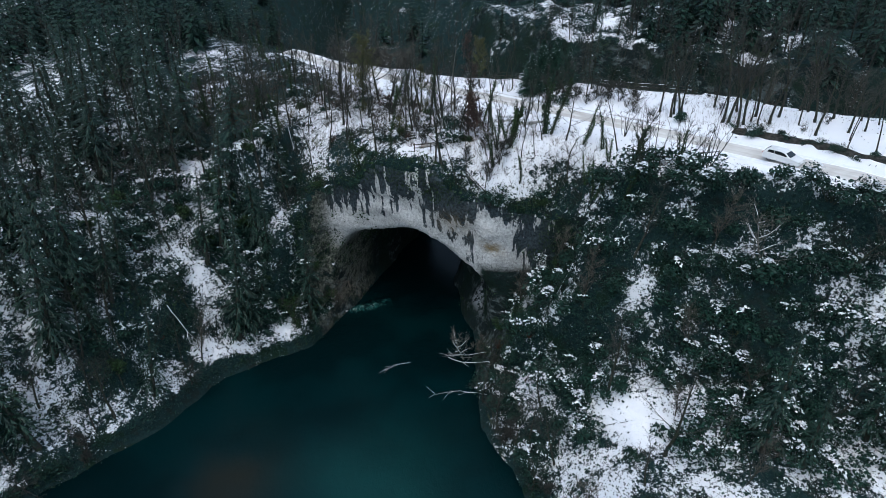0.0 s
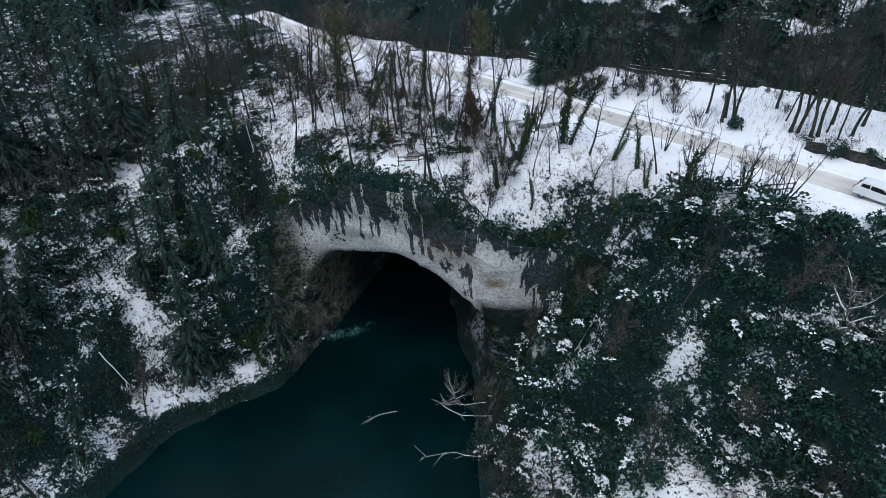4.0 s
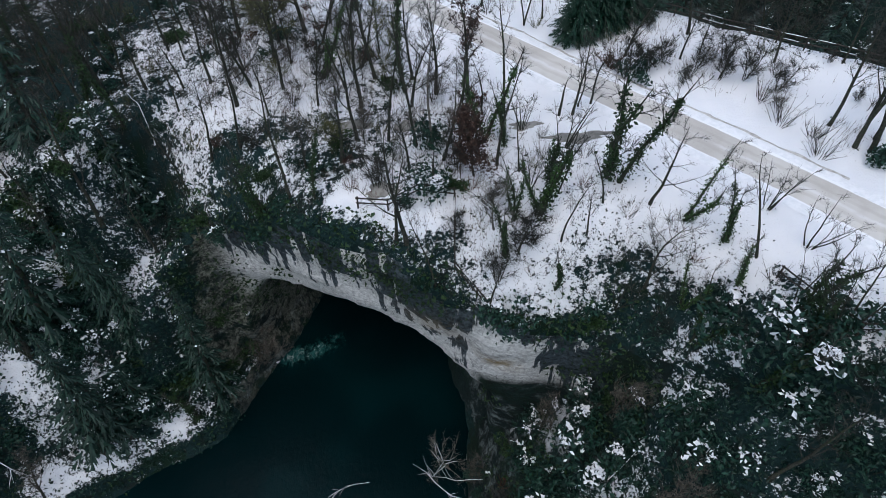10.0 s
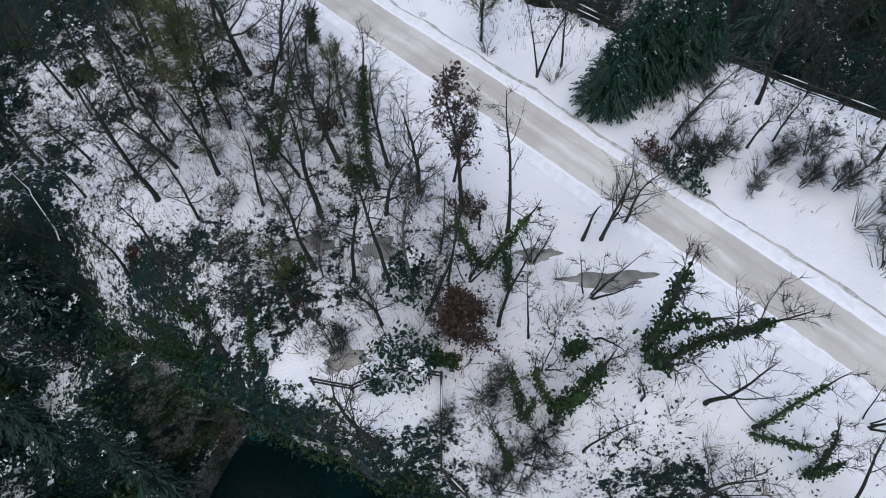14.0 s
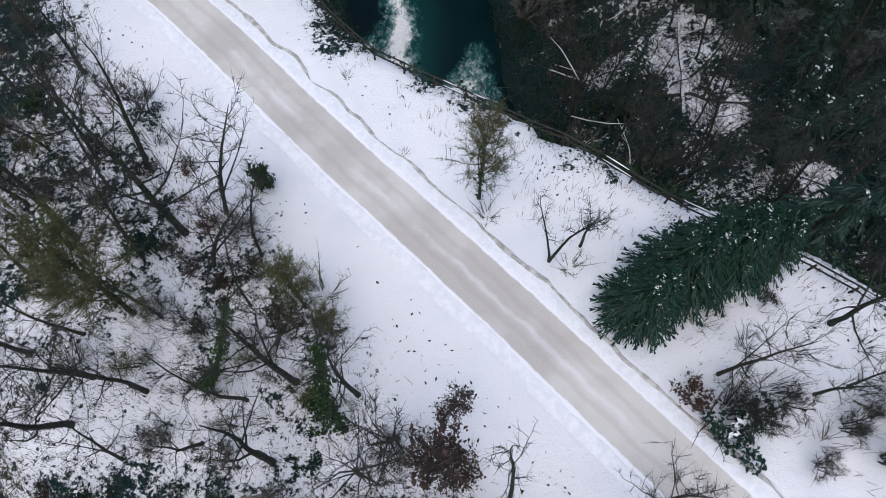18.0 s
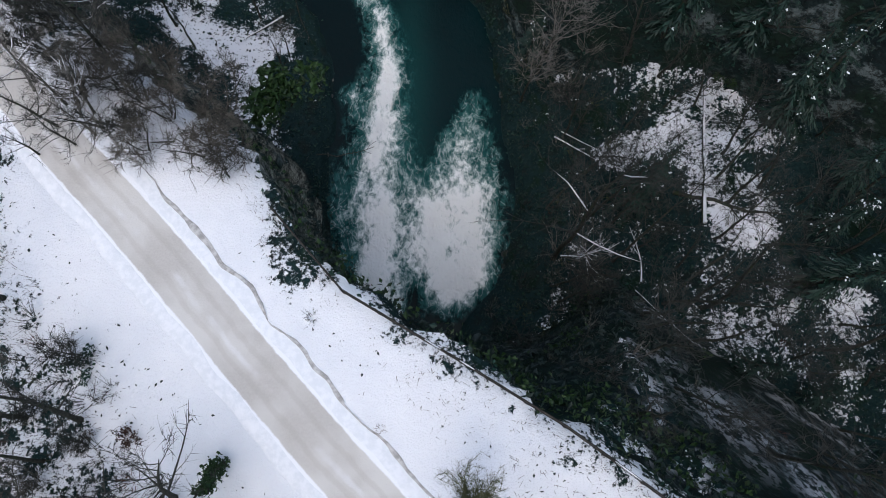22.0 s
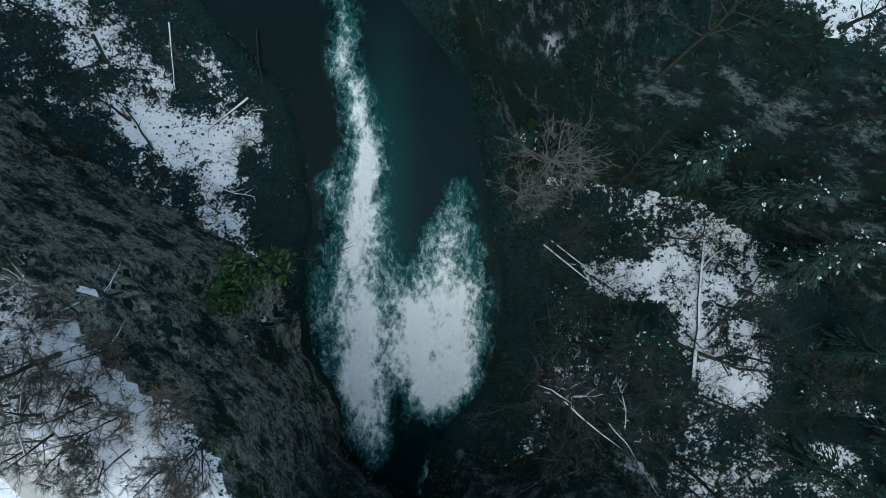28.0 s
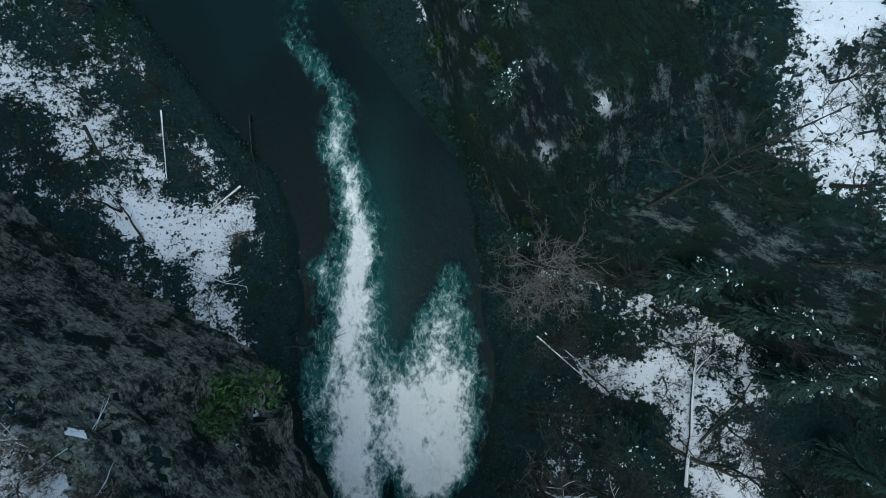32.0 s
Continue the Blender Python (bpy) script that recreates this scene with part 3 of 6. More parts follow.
CELL = 0.8
gx, gy, gz = np.arange(-102, 94, CELL), np.arange(44, 200, CELL), np.arange(-3.1, 60, CELL)
XX, YY = np.meshgrid(gx, gy, indexing="ij")
FIELD = np.empty((len(gx), len(gy), len(gz)), np.float32)
for k, z in enumerate(gz):
    FIELD[:, :, k] = solid(XX, YY, np.full_like(XX, z))
verts, quads = surface_nets(FIELD, np.array([gx[0], gy[0], gz[0]]), CELL)
corners = verts[quads]
normal = np.cross(corners[:, 2] - corners[:, 0], corners[:, 3] - corners[:, 1])
normal /= np.linalg.norm(normal, axis=1)[:, None] + 1e-9
mid = corners.mean(1)
mu, mv = to_u(mid[:, 0], mid[:, 1]), to_v(mid[:, 0], mid[:, 1])
fu, bu = np.interp(mu, FRONT_U, FRONT_V), np.interp(mu, BACK_U, BACK_V)
rocky = (normal[:, 2] < 0.62) & (mid[:, 2] > np.where(mv > 112, 2.6, -1.5))
front = (mu > -64.5) & (mu < -20) & (mv > fu - 6) & (mv < 0.5 * (fu + bu) + 40) & (mid[:, 2] < deck(mid[:, 0], mid[:, 1]) - 0.8)
rocky = rocky & (front | ((mv > bu - 2) & ((normal[:, 2] < np.where(mu < -60, 0.6, 0.28)) | ((mv > 148) & (normal[:, 2] < 0.52)))))


def submesh(name, keep, material):
    used, inverse = np.unique(quads[keep], return_inverse=True)
    return mesh_object(name, verts[used], inverse.reshape(-1, 4), material, smooth=True), verts[used]


ground_ob, gv = submesh("ground", ~rocky, M["ground"])
# no snow falls under the arch
under = (gv[:, 2] < deck(gv[:, 0], gv[:, 1]) - 3) & (to_v(gv[:, 0], gv[:, 1]) > np.interp(to_u(gv[:, 0], gv[:, 1]), FRONT_U, FRONT_V) + 2) & (
    to_v(gv[:, 0], gv[:, 1]) < np.interp(to_u(gv[:, 0], gv[:, 1]), BACK_U, BACK_V) + 1)
add_attr(ground_ob, "snow", np.where(under, -1.0, snow_cover(gv[:, 0], gv[:, 1])))
tagged(ground_ob, "snow-covered plateau and patchy leaf-strewn gorge slopes", "ground", kind="structure")
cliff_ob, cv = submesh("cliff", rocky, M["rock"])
cu, cw = to_u(cv[:, 0], cv[:, 1]), to_v(cv[:, 0], cv[:, 1])
# pale on the front face only, not deeper in or low on its right
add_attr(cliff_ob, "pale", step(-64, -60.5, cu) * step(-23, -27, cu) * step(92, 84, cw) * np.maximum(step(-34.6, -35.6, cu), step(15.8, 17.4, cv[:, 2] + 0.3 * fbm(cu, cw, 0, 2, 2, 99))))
add_attr(cliff_ob, "bare", np.maximum(0.62 * step(-62, -67, cu) * step(110, 114, cw) * step(150, 142, cw), 0.4 * step(-59, -62, cu) * step(92, 86, cw)))
# dark algae runs down from the rim and frays out towards the lip of the arch; a clean slab lies right of it
cz = cv[:, 2] + 1.2 * fbm(cu, cv[:, 2], 0, 3.5, 3, 95)
lip = np.interp(cu, [-64, -58, -50, -45, -40, -35, -30, -24], [15, 17.5, 20, 20.5, 18.5, 17, 15, 14])
algae = np.clip((cz - lip) / 9.5, 0, 1) + 0.22 * step(-54, -58, cu) * step(20, 23, cz)
algae = algae + step(-45, -43, cu) * step(-34.5, -36, cu) * (0.12 + 0.55 * fbm(cu + cz, cz * 1.6 - cu, 0, 4.0, 3, 97)) + 0.3 * step(-31, -29, cu)
slab = step(4.6, 3.2, np.abs(cz - np.interp(cu, [-36, -33, -29.5], [24.0, 22.0, 20.0]))) * step(-35.6, -34.4, cu) * step(-29.6, -31, cu)
add_attr(cliff_ob, "algae", np.clip(algae, 0, 1) * (1 - slab) - 0.35 * slab)
add_attr(cliff_ob, "ochre", np.exp(-((cu + 33.1) / 1.5) ** 2 - ((cz - 20.0 + 0.35 * (cu + 33)) / 0.9) ** 2) + 0.35 * np.exp(-((cu + 39) / 3) ** 2 - ((cz - 23) / 2) ** 2))
tagged(cliff_ob, "pale limestone cliff and natural arch streaked dark by algae", "cliff", kind="structure")
del FIELD


def sheet(x0, x1, y0, y1, n, m):
    x, y = np.meshgrid(np.linspace(x0, x1, n), np.linspace(y0, y1, m), indexing="ij")
    i = np.arange(n * m).reshape(n, m)
    f = np.stack([i[:-1, :-1], i[1:, :-1], i[1:, 1:], i[:-1, 1:]], -1).reshape(-1, 4)
    return x.ravel(), y.ravel(), f


# the land round about, under and beyond the part that is seen near by
def far_height(x, y):
    h = ground(x, y)
    ridge = np.clip((np.hypot(x, y - 60) - 260) * 0.22, 0, 130)
    return h + ridge + 6 * fbm(x, y, 0, 60, 3, 91) * step(200, 320, np.hypot(x, y - 60))


fx, fy, ff = sheet(-900, 900, -500, 1300, 181, 181)
fz = far_height(fx, fy)
inside = (fx > -98) & (fx < 90) & (fy > 48) & (fy < 196)
fz = np.where(inside, -6.0, fz - 0.25)
ff = ff[~inside[ff].all(1)]
far_ob = mesh_object("ground_beyond", np.stack([fx, fy, fz], 1), ff, M["ground"], smooth=True)
add_attr(far_ob, "snow", np.where((np.hypot(fx, fy - 100) < 190) & (to_v(fx, fy) < 128), snow_cover(fx, fy), 0.2 + 0.2 * fbm(fx, fy, 0, 40, 2, 101)))
tagged(far_ob, "wooded winter hills with thin snow under the trees", "ground", kind="structure")


# ---------------------------------------------------------------- river
def foam_at(x, y):
    """White water: a long tongue and a second lobe below the arch, and a riffle in its mouth."""
    mid = np.interp(y, [128, 133, 137, 145, 150, 158, 162, 168, 171, 176, 182], [0.6, -0.6, -1.6, -1.2, -1.4, -1.2, -0.4, -1.8, -3.0, -2.4, -7])
    wide = np.interp(y, [127.5, 133, 137, 145, 152, 160, 168, 174, 182], [1.0, 3.6, 4.6, 4.3, 3.2, 2.3, 1.7, 1.6, 1.8])
    power = np.interp(y, [126.5, 129, 133, 150, 160, 167, 172, 178, 186], [0, 0.62, 0.68, 0.70, 0.74, 0.62, 0.46, 0.34, 0.15])
    a = power * np.exp(-np.abs((x - mid) / wide) ** 2.2)
    vein = 0.28 * np.exp(-((x - mid - 0.3) / (0.4 * wide)) ** 2) * step(128, 138, y) * step(176, 166, y)
    mid2 = np.interp(y, [133, 137, 144, 150, 156], [7.0, 7.6, 8.0, 8.3, 9.4])
    wide2 = np.interp(y, [132, 136, 143, 150, 156], [1.2, 4.2, 4.5, 3.3, 1.7])
    p2 = np.interp(y, [131, 133.5, 137, 145, 151, 156, 159], [0, 0.85, 1.0, 0.9, 0.7, 0.35, 0])
    b = p2 * np.exp(-np.abs((x - mid2) / wide2) ** 2.6)
    c = 0.36 * np.exp(-((x + 13.8) / 3.6) ** 2 - ((y - 98.9 - 0.42 * (x + 13.8)) / 1.2) ** 2)
    e = 0.98 * np.exp(-np.abs((x - 5.2) / 5.6) ** 2.6 - np.abs((y - 141.0 - 0.3 * np.abs(x - 5.2)) / 6.4) ** 3)
    splash = 0.6 * np.exp(-((x + 4.2) / 1.4) ** 2 - ((y - 157.5) / 1.2) ** 2)
    wisp = 0.3 * np.exp(-((x - 5.6 - 0.2 * (y - 126)) / 0.45) ** 2 - ((y - 126) / 3.0) ** 2)
    notch = 1 - 0.85 * np.exp(-((x - 2.7) / 0.8) ** 2) * step(137.5, 133, y)
    wob = 0.55 * fbm(x, y * 0.6, 0, 2.4, 4, 111)
    return np.clip(np.maximum(np.maximum(np.maximum(a + vein, b), np.maximum(c, e)) * notch, np.maximum(splash, wisp)) * (1 + wob), 0, 1.15)


wx, wy, wf = sheet(-82, 22, -64, 214, 174, 464)
d, _ = shore(wx, wy)
keep = d < 3.5
wf = wf[keep[wf].any(1)]
used, inv = np.unique(wf, return_inverse=True)
wx, wy = wx[used], wy[used]
foam = foam_at(wx, wy)
wz = 0.05 + foam * (0.3 + 0.7 * fbm(wx, wy * 0.6, 0, 1.7, 3, 121)) + 0.015 * fbm(wx, wy, 0, 1.5, 2, 131)
water_ob = mesh_object("water", np.stack([wx, wy, wz], 1), inv.reshape(-1, 4), M["water"], smooth=True)
add_attr(water_ob, "foam", foam)
halo = 0.5 * np.exp(-((wx - 1.8) / 2.6) ** 2) * step(138, 146, wy) * step(180, 160, wy)
shoal = halo + 0.6 * np.exp(-((wx + 9) / 9) ** 2 - ((wy - 59) / 9) ** 2) * (0.75 + 0.5 * fbm(wx, wy, 0, 9, 3, 141))
add_attr(water_ob, "shoal", np.clip(shoal, 0, 1))
silt = np.exp(-((wx + 27) / 5.5) ** 2 - ((wy - 60) / 7) ** 2) * (0.8 + 0.9 * fbm(wx, wy, 0, 6, 3, 145))
add_attr(water_ob, "silt", np.clip(silt, 0, 1))
tagged(water_ob, "dark teal river with white rapids below the arch", "river", kind="structure")


# ---------------------------------------------------------------- road
def ribbon(name, us, lat, zfun, material, label, category, lane=True, jag=0.0, smooth=True):
    """A strip along the road: lateral offsets in metres, heights above the plateau."""
    us = np.asarray(us)
    v = np.interp(us, ROAD_U, ROAD_V)
    k = np.ones(25) / 25
    v = np.convolve(np.pad(v, 12, mode="edge"), k, "valid")
    du, dv = np.gradient(us), np.gradient(v)
    ln = np.hypot(du, dv)
    nu, nv = -dv / ln, du / ln
    P, L, n = [], [], len(lat)
    for j, a in enumerate(lat):
        off = a + jag * fbm(us, np.full_like(us, j * 0.4), 0, 2.2, 3, 151)
        x, y = from_uv(us + nu * off, v + nv * off)
        P.append(np.stack([x, y, plateau(x, y) + zfun(j, a, us, x, y)], 1))
        L.append(np.full(len(us), a))
    P = np.stack(P, 1).reshape(-1, 3)
    i = np.arange(len(us) * n).reshape(len(us), n)
    f = np.stack([i[:-1, :-1], i[1:, :-1], i[1:, 1:], i[:-1, 1:]], -1).reshape(-1, 4)
    ob = mesh_object(name, P, f, material, smooth=smooth)
    if lane:
        add_attr(ob, "lane", np.stack(L, 1).ravel() / 1.55)
    return tagged(ob, label, category, kind="structure")


along = np.arange(-110, 42, 0.5)
ribbon("road", along, [-1.95, -1.65, -1.1, -0.5, 0, 0.5, 1.1, 1.65, 1.95],
       lambda j, a, u, x, y: 0.10 - 0.012 * a * a + 0.02 * fbm(x, y, 0, 1.2, 2, 161), M["road"],
       "narrow gravel road ploughed to beige slush", "road", jag=0.05)


# ---------------------------------------------------------------- plants
class Bits:
    """Vertices and faces of a mesh that grows piece by piece."""

    def __init__(self):
        self.v, self.f = [], []

    def tube(self, pts, radii, n):
        """A tapered tube through points; a radius of 0 closes it to a point."""
        base = len(self.v)
        rings = []
        for i, (p, r) in enumerate(zip(pts, radii)):
            a = pts[min(i + 1, len(pts) - 1)]
            b = pts[max(i - 1, 0)]
            d = (a - b).normalized()
            s = d.cross(Vector((0.31, 0.83, 0.46))).normalized()
            t = d.cross(s)
            if r <= 0:
                rings.append([len(self.v)])
                self.v.append(tuple(p))
                continue
            rings.append(list(range(len(self.v), len(self.v) + n)))
            for k in range(n):
                w = 2 * math.pi * k / n
                self.v.append(tuple(p + s * (r * math.cos(w)) + t * (r * math.sin(w))))
        for a, b in zip(rings, rings[1:]):
            for k in range(n):
                if len(b) == 1:
                    self.f.append((a[k], a[(k + 1) % n], b[0]))
                elif len(a) > 1:
                    self.f.append((a[k], a[(k + 1) % n], b[(k + 1) % n], b[k]))
        return base

    def leaf(self, p, size, rng, flat=0.0):
        """A folded four-cornered leaf clump with a random turn."""
        d = Vector((rng.gauss(0, 1), rng.gauss(0, 1), rng.gauss(0, 1) * (1 - flat))).normalized()
        s = d.cross(Vector((rng.gauss(0, 1), rng.gauss(0, 1), rng.gauss(0, 1)))).normalized()
        a, b = d * size, s * size * rng.uniform(0.4, 0.7)
        i = len(self.v)
        lift = d.cross(s) * size * 0.25
        self.v += [tuple(p - a), tuple(p + b + lift), tuple(p + a), tuple(p - b + lift)]
        self.f.append((i, i + 1, i + 2, i + 3))

    def object(self, name, material, parent=None, label="", smooth=False):
        return mesh_object(name, self.v, self.f, material, parent, label, smooth)


def path(rng, start, heading, length, n, wander, lift):
    """A crooked line of points that turns upwards by lift."""
    pts, d = [start.copy()], heading.normalized()
    for _ in range(n):
        d = (d + Vector((rng.gauss(0, wander), rng.gauss(0, wander), rng.gauss(0, wander) + lift))).normalized()
        pts.append(pts[-1] + d * (length / n))
    return pts


def along_path(pts, q):
    k = min(int(q * (len(pts) - 1)), len(pts) - 2)
    return pts[k].lerp(pts[k + 1], q * (len(pts) - 1) - k)


def bare_tree(kind, seed, height, radius, clear=0.35, limbs=11, spread=0.34, rise=0.9, lean=0.0, forks=1, twig="twig", bark="bark",
              ivy=0, ivy_mat="ivy", leaves=0, label="", fine=1.0, burr=False, frost=0.0):
    """A leafless tree at the origin: trunk, crown of limbs and twigs, and ivy or withered leaves where it has them."""
    rng = random.Random(seed)
    trunk, crown, green, brown, white = Bits(), Bits(), Bits(), Bits(), []
    stems = []
    for s in range(forks):
        w = rng.uniform(0, 6.28)
        tilt = Vector((math.cos(w), math.sin(w), 0)) * (0.0 if forks == 1 else rng.uniform(0.12, 0.42))
        h = height * (1 if s == 0 else rng.uniform(0.6, 0.95))
        pts = path(rng, Vector((tilt.x * 0.5, tilt.y * 0.5, -0.4)), Vector((lean + tilt.x, tilt.y, 1)), h, 9, 0.07, 0.06)
        r0 = radius * (1 if s == 0 else rng.uniform(0.6, 0.9))
        radii = [r0 * (1.35 if i == 0 else (1 - i / 9.6) ** 0.8) for i in range(10)]
        trunk.tube(pts, radii, 6)
        stems.append((pts, r0, h))
    per = max(3, int(limbs / forks))
    for pts, r0, h in stems:
        for k in range(per):
            q = clear + (0.97 - clear) * (k + rng.random()) / per
            w = k * 2.4 + rng.uniform(-0.6, 0.6)
            at = along_path(pts, q)
            ln = h * spread * (1.15 - 0.75 * q) * rng.uniform(0.6, 1.3)
            limb = path(rng, at, Vector((math.cos(w), math.sin(w), rise * rng.uniform(0.5, 1.4))), ln, 4, 0.16, 0.10)
            rl = max(0.024, r0 * (1 - q) * 0.45 + 0.014)
            crown.tube(limb, [rl, rl * 0.75, rl * 0.5, rl * 0.3, 0.01], 4)
            if rng.random() < frost:
                strip = Bits()
                strip.tube([p + Vector((0, 0, rl * 0.7 + 0.03)) for p in limb[:4]], [rl * 0.5 + 0.012, rl * 0.5 + 0.018, rl * 0.4 + 0.012, 0], 5)
                white.append(strip)
            subs = max(3, int(6 * fine))
            for j in range(subs):
                q2 = 0.2 + 0.78 * (j + rng.random()) / subs
                a2 = along_path(limb, min(q2, 0.98))
                dr = (limb[-1] - limb[0]).normalized()
                sub = path(rng, a2, dr + Vector((rng.gauss(0, 0.7), rng.gauss(0, 0.7), rng.gauss(0.15, 0.5))), ln * rng.uniform(0.22, 0.5), 2, 0.25, 0.1)
                crown.tube(sub, [max(0.016, rl * 0.35), 0.013, 0], 3)
                for i in range(max(3, int(6 * fine))):
                    a3 = along_path(sub, rng.uniform(0.15, 0.98))
                    tw = (sub[-1] - sub[0]).normalized() + Vector((rng.gauss(0, 0.65), rng.gauss(0, 0.65), rng.gauss(0.1, 0.5)))
                    crown.tube([a3, a3 + tw.normalized() * rng.uniform(0.3, 0.95)], [0.0125, 0], 3)
                    if leaves and rng.random() < leaves:
                        for _ in range(3):
                            brown.leaf(a3 + Vector((rng.gauss(0, 0.2), rng.gauss(0, 0.2), rng.gauss(0, 0.2))), rng.uniform(0.07, 0.15), rng)
    for n in range(ivy):
        pts, r0, h = rng.choice(stems)
        q = rng.random() ** 0.8 * 0.8
        p = along_path(pts, q)
        rr = r0 * (1.2 - q) + abs(rng.gauss(0.0, 0.22)) * (1.1 - q * 0.6)
        w = rng.uniform(0, 6.28)
        green.leaf(p + Vector((rr * math.cos(w), rr * math.sin(w), rng.gauss(0, 0.15))), rng.uniform(0.07, 0.17), rng)
    root = tagged(new(kind), label, "tree", "leafless trees of the wood")
    trunk.object("trunk", M[bark], root, smooth=True)
    crown.object("crown", M[twig], root)
    if green.f:
        green.object("ivy", M[ivy_mat], root, "green ivy leaves round the stem")
    if brown.f:
        brown.object("dead_foliage", M["dead_leaf"], root, "withered brown leaves")
    for strip in white:
        strip.object("snow_load", M["snow"], root, "snow lying along a bough", smooth=True)
    if burr:
        # a dark tuft of suckers and brambles at the foot
        foot = Bits()
        for _ in range(16):
            w, r = rng.uniform(0, 6.28), rng.uniform(0.05, 0.5)
            p = Vector((r * math.cos(w), r * math.sin(w), -0.1))
            foot.tube([p, p + Vector((rng.gauss(0, 0.25), rng.gauss(0, 0.25), rng.uniform(0.25, 0.8)))], [0.02, 0], 3)
        foot.object("basal_brush", M["twig"], root)
    return root


def spruce(kind, seed, height, wide, leaf="needle", snow=0.22, label="", step_z=0.5, droop=0.25, start=0.08, per=7, thin=1.0, teeth=2, fluff=0):
    """A conifer: trunk, whorls of drooping needle sprays, and snow that lies on some of them."""
    rng = random.Random(seed)
    trunk, needles, white = Bits(), Bits(), Bits()
    trunk.tube([Vector((0, 0, -0.4)), Vector((0.05, 0, height * 0.5)), Vector((0, 0, height))], [0.022 * height, 0.012 * height, 0.01], 6)
    z = height * start
    while z < height * 0.985:
        q = z / height
        reach = wide * (1 - q) ** 0.75 * (0.75 + 0.25 * min(1, q * 6))
        for k in range(per):
            w = rng.uniform(0, 6.28)
            ln = max(0.25, reach * rng.uniform(0.4, 1.15))
            out, side = Vector((math.cos(w), math.sin(w), 0)), Vector((-math.sin(w), math.cos(w), 0))
            p0 = Vector((0, 0, z + rng.uniform(-0.2, 0.2)))
            p1 = p0 + out * ln * 0.5 + Vector((0, 0, 0.04 * ln))
            p2 = p0 + out * ln + Vector((0, 0, -droop * ln))
            b = (ln * rng.uniform(0.11, 0.2) + 0.07) * thin
            for a, c, s0, s1 in ((p0, p1, 0.3, 1.0), (p1, p2, 1.0, 0.15)):
                for sgn in (-1, 1):
                    # toothed sprays on either side of the branch
                    for m in range(teeth):
                        t0, t1 = m / teeth, (m + 0.9) / teeth
                        i = len(needles.v)
                        wd = b * (s0 + (s1 - s0) * (t0 + t1) / 2) * rng.uniform(0.7, 1.3)
                        needles.v += [tuple(a.lerp(c, t0)), tuple(a.lerp(c, t1)),
                                      tuple(a.lerp(c, min(1, t1 + 0.25)) + side * sgn * wd + Vector((0, 0, -0.3 * wd - rng.uniform(0, 0.1))))]
                        needles.f.append((i, i + 1, i + 2))
            for _ in range(fluff):
                needles.leaf(p0.lerp(p2, rng.uniform(0.35, 1.0)) + Vector((rng.gauss(0, 0.16), rng.gauss(0, 0.16), rng.gauss(0.05, 0.1))), rng.uniform(0.12, 0.3), rng, 0.5)
            if rng.random() < snow and ln > 0.5:
                c = p0.lerp(p2, rng.uniform(0.55, 0.9))
                for _ in range(4):
                    white.leaf(Vector((c.x + rng.gauss(0, 0.14), c.y + rng.gauss(0, 0.14), c.z + rng.uniform(0.04, 0.14))), rng.uniform(0.07, 0.2), rng, 0.85)
        z += step_z * rng.uniform(0.75, 1.25)
    root = tagged(new(kind), label, "tree", "conifers of the gorge")
    trunk.object("trunk", M["bark"], root, smooth=True)
    needles.object("crown", M[leaf], root)
    if white.f:
        tagged(white.object("snow_load", M["snow"], root, "clumps of snow on the boughs"), kind="stuff")
    return root


def evergreen_bush(kind, seed, radius, high, leaf="box", count=620, snow=7, label=""):
    """A round leafy evergreen with snow on top."""
    rng = random.Random(seed)
    stems, leaves, white = Bits(), Bits(), Bits()
    lobes = [(Vector((rng.gauss(0, radius * 0.5), rng.gauss(0, radius * 0.5), high * rng.uniform(0.3, 0.7))), rng.uniform(0.4, 0.75) * radius) for _ in range(7)]
    for c, r in lobes:
        stems.tube([Vector((c.x * 0.2, c.y * 0.2, -0.3)), c * 0.6, c + Vector((0, 0, r * 0.4))], [0.05, 0.03, 0], 4)
    for _ in range(count):
        c, r = rng.choice(lobes)
        d = Vector((rng.gauss(0, 1), rng.gauss(0, 1), rng.gauss(0.25, 0.8))).normalized()
        leaves.leaf(c + d * r * rng.uniform(0.55, 1.12), rng.uniform(0.10, 0.26), rng, 0.3)
    for _ in range(snow):
        c, r = rng.choice(lobes)
        w = rng.uniform(0, 6.28)
        o = rng.uniform(0.1, 0.8) * r
        top = Vector((c.x + o * math.cos(w), c.y + o * math.sin(w), c.z + math.sqrt(r * r - o * o) * 1.04))
        slant, long = rng.uniform(-0.8, 0.8), rng.uniform(0.2, 0.5)
        for _ in range(18):
            e, f = rng.gauss(0, long * 1.2), rng.gauss(0, 0.2)
            white.leaf(top + Vector((e, f + slant * e, rng.uniform(-0.1, 0.06) - 0.35 * abs(e))), rng.uniform(0.07, 0.26), rng, 0.88)
    root = tagged(new(kind), label, "shrub", "evergreen shrubs on the slopes")
    stems.object("branchwork", M["bark"], root)
    leaves.object("foliage", M[leaf], root)
    if white.f:
        tagged(white.object("snow_load", M["snow"], root, "patches of snow on the leaves"), kind="stuff")
    return root


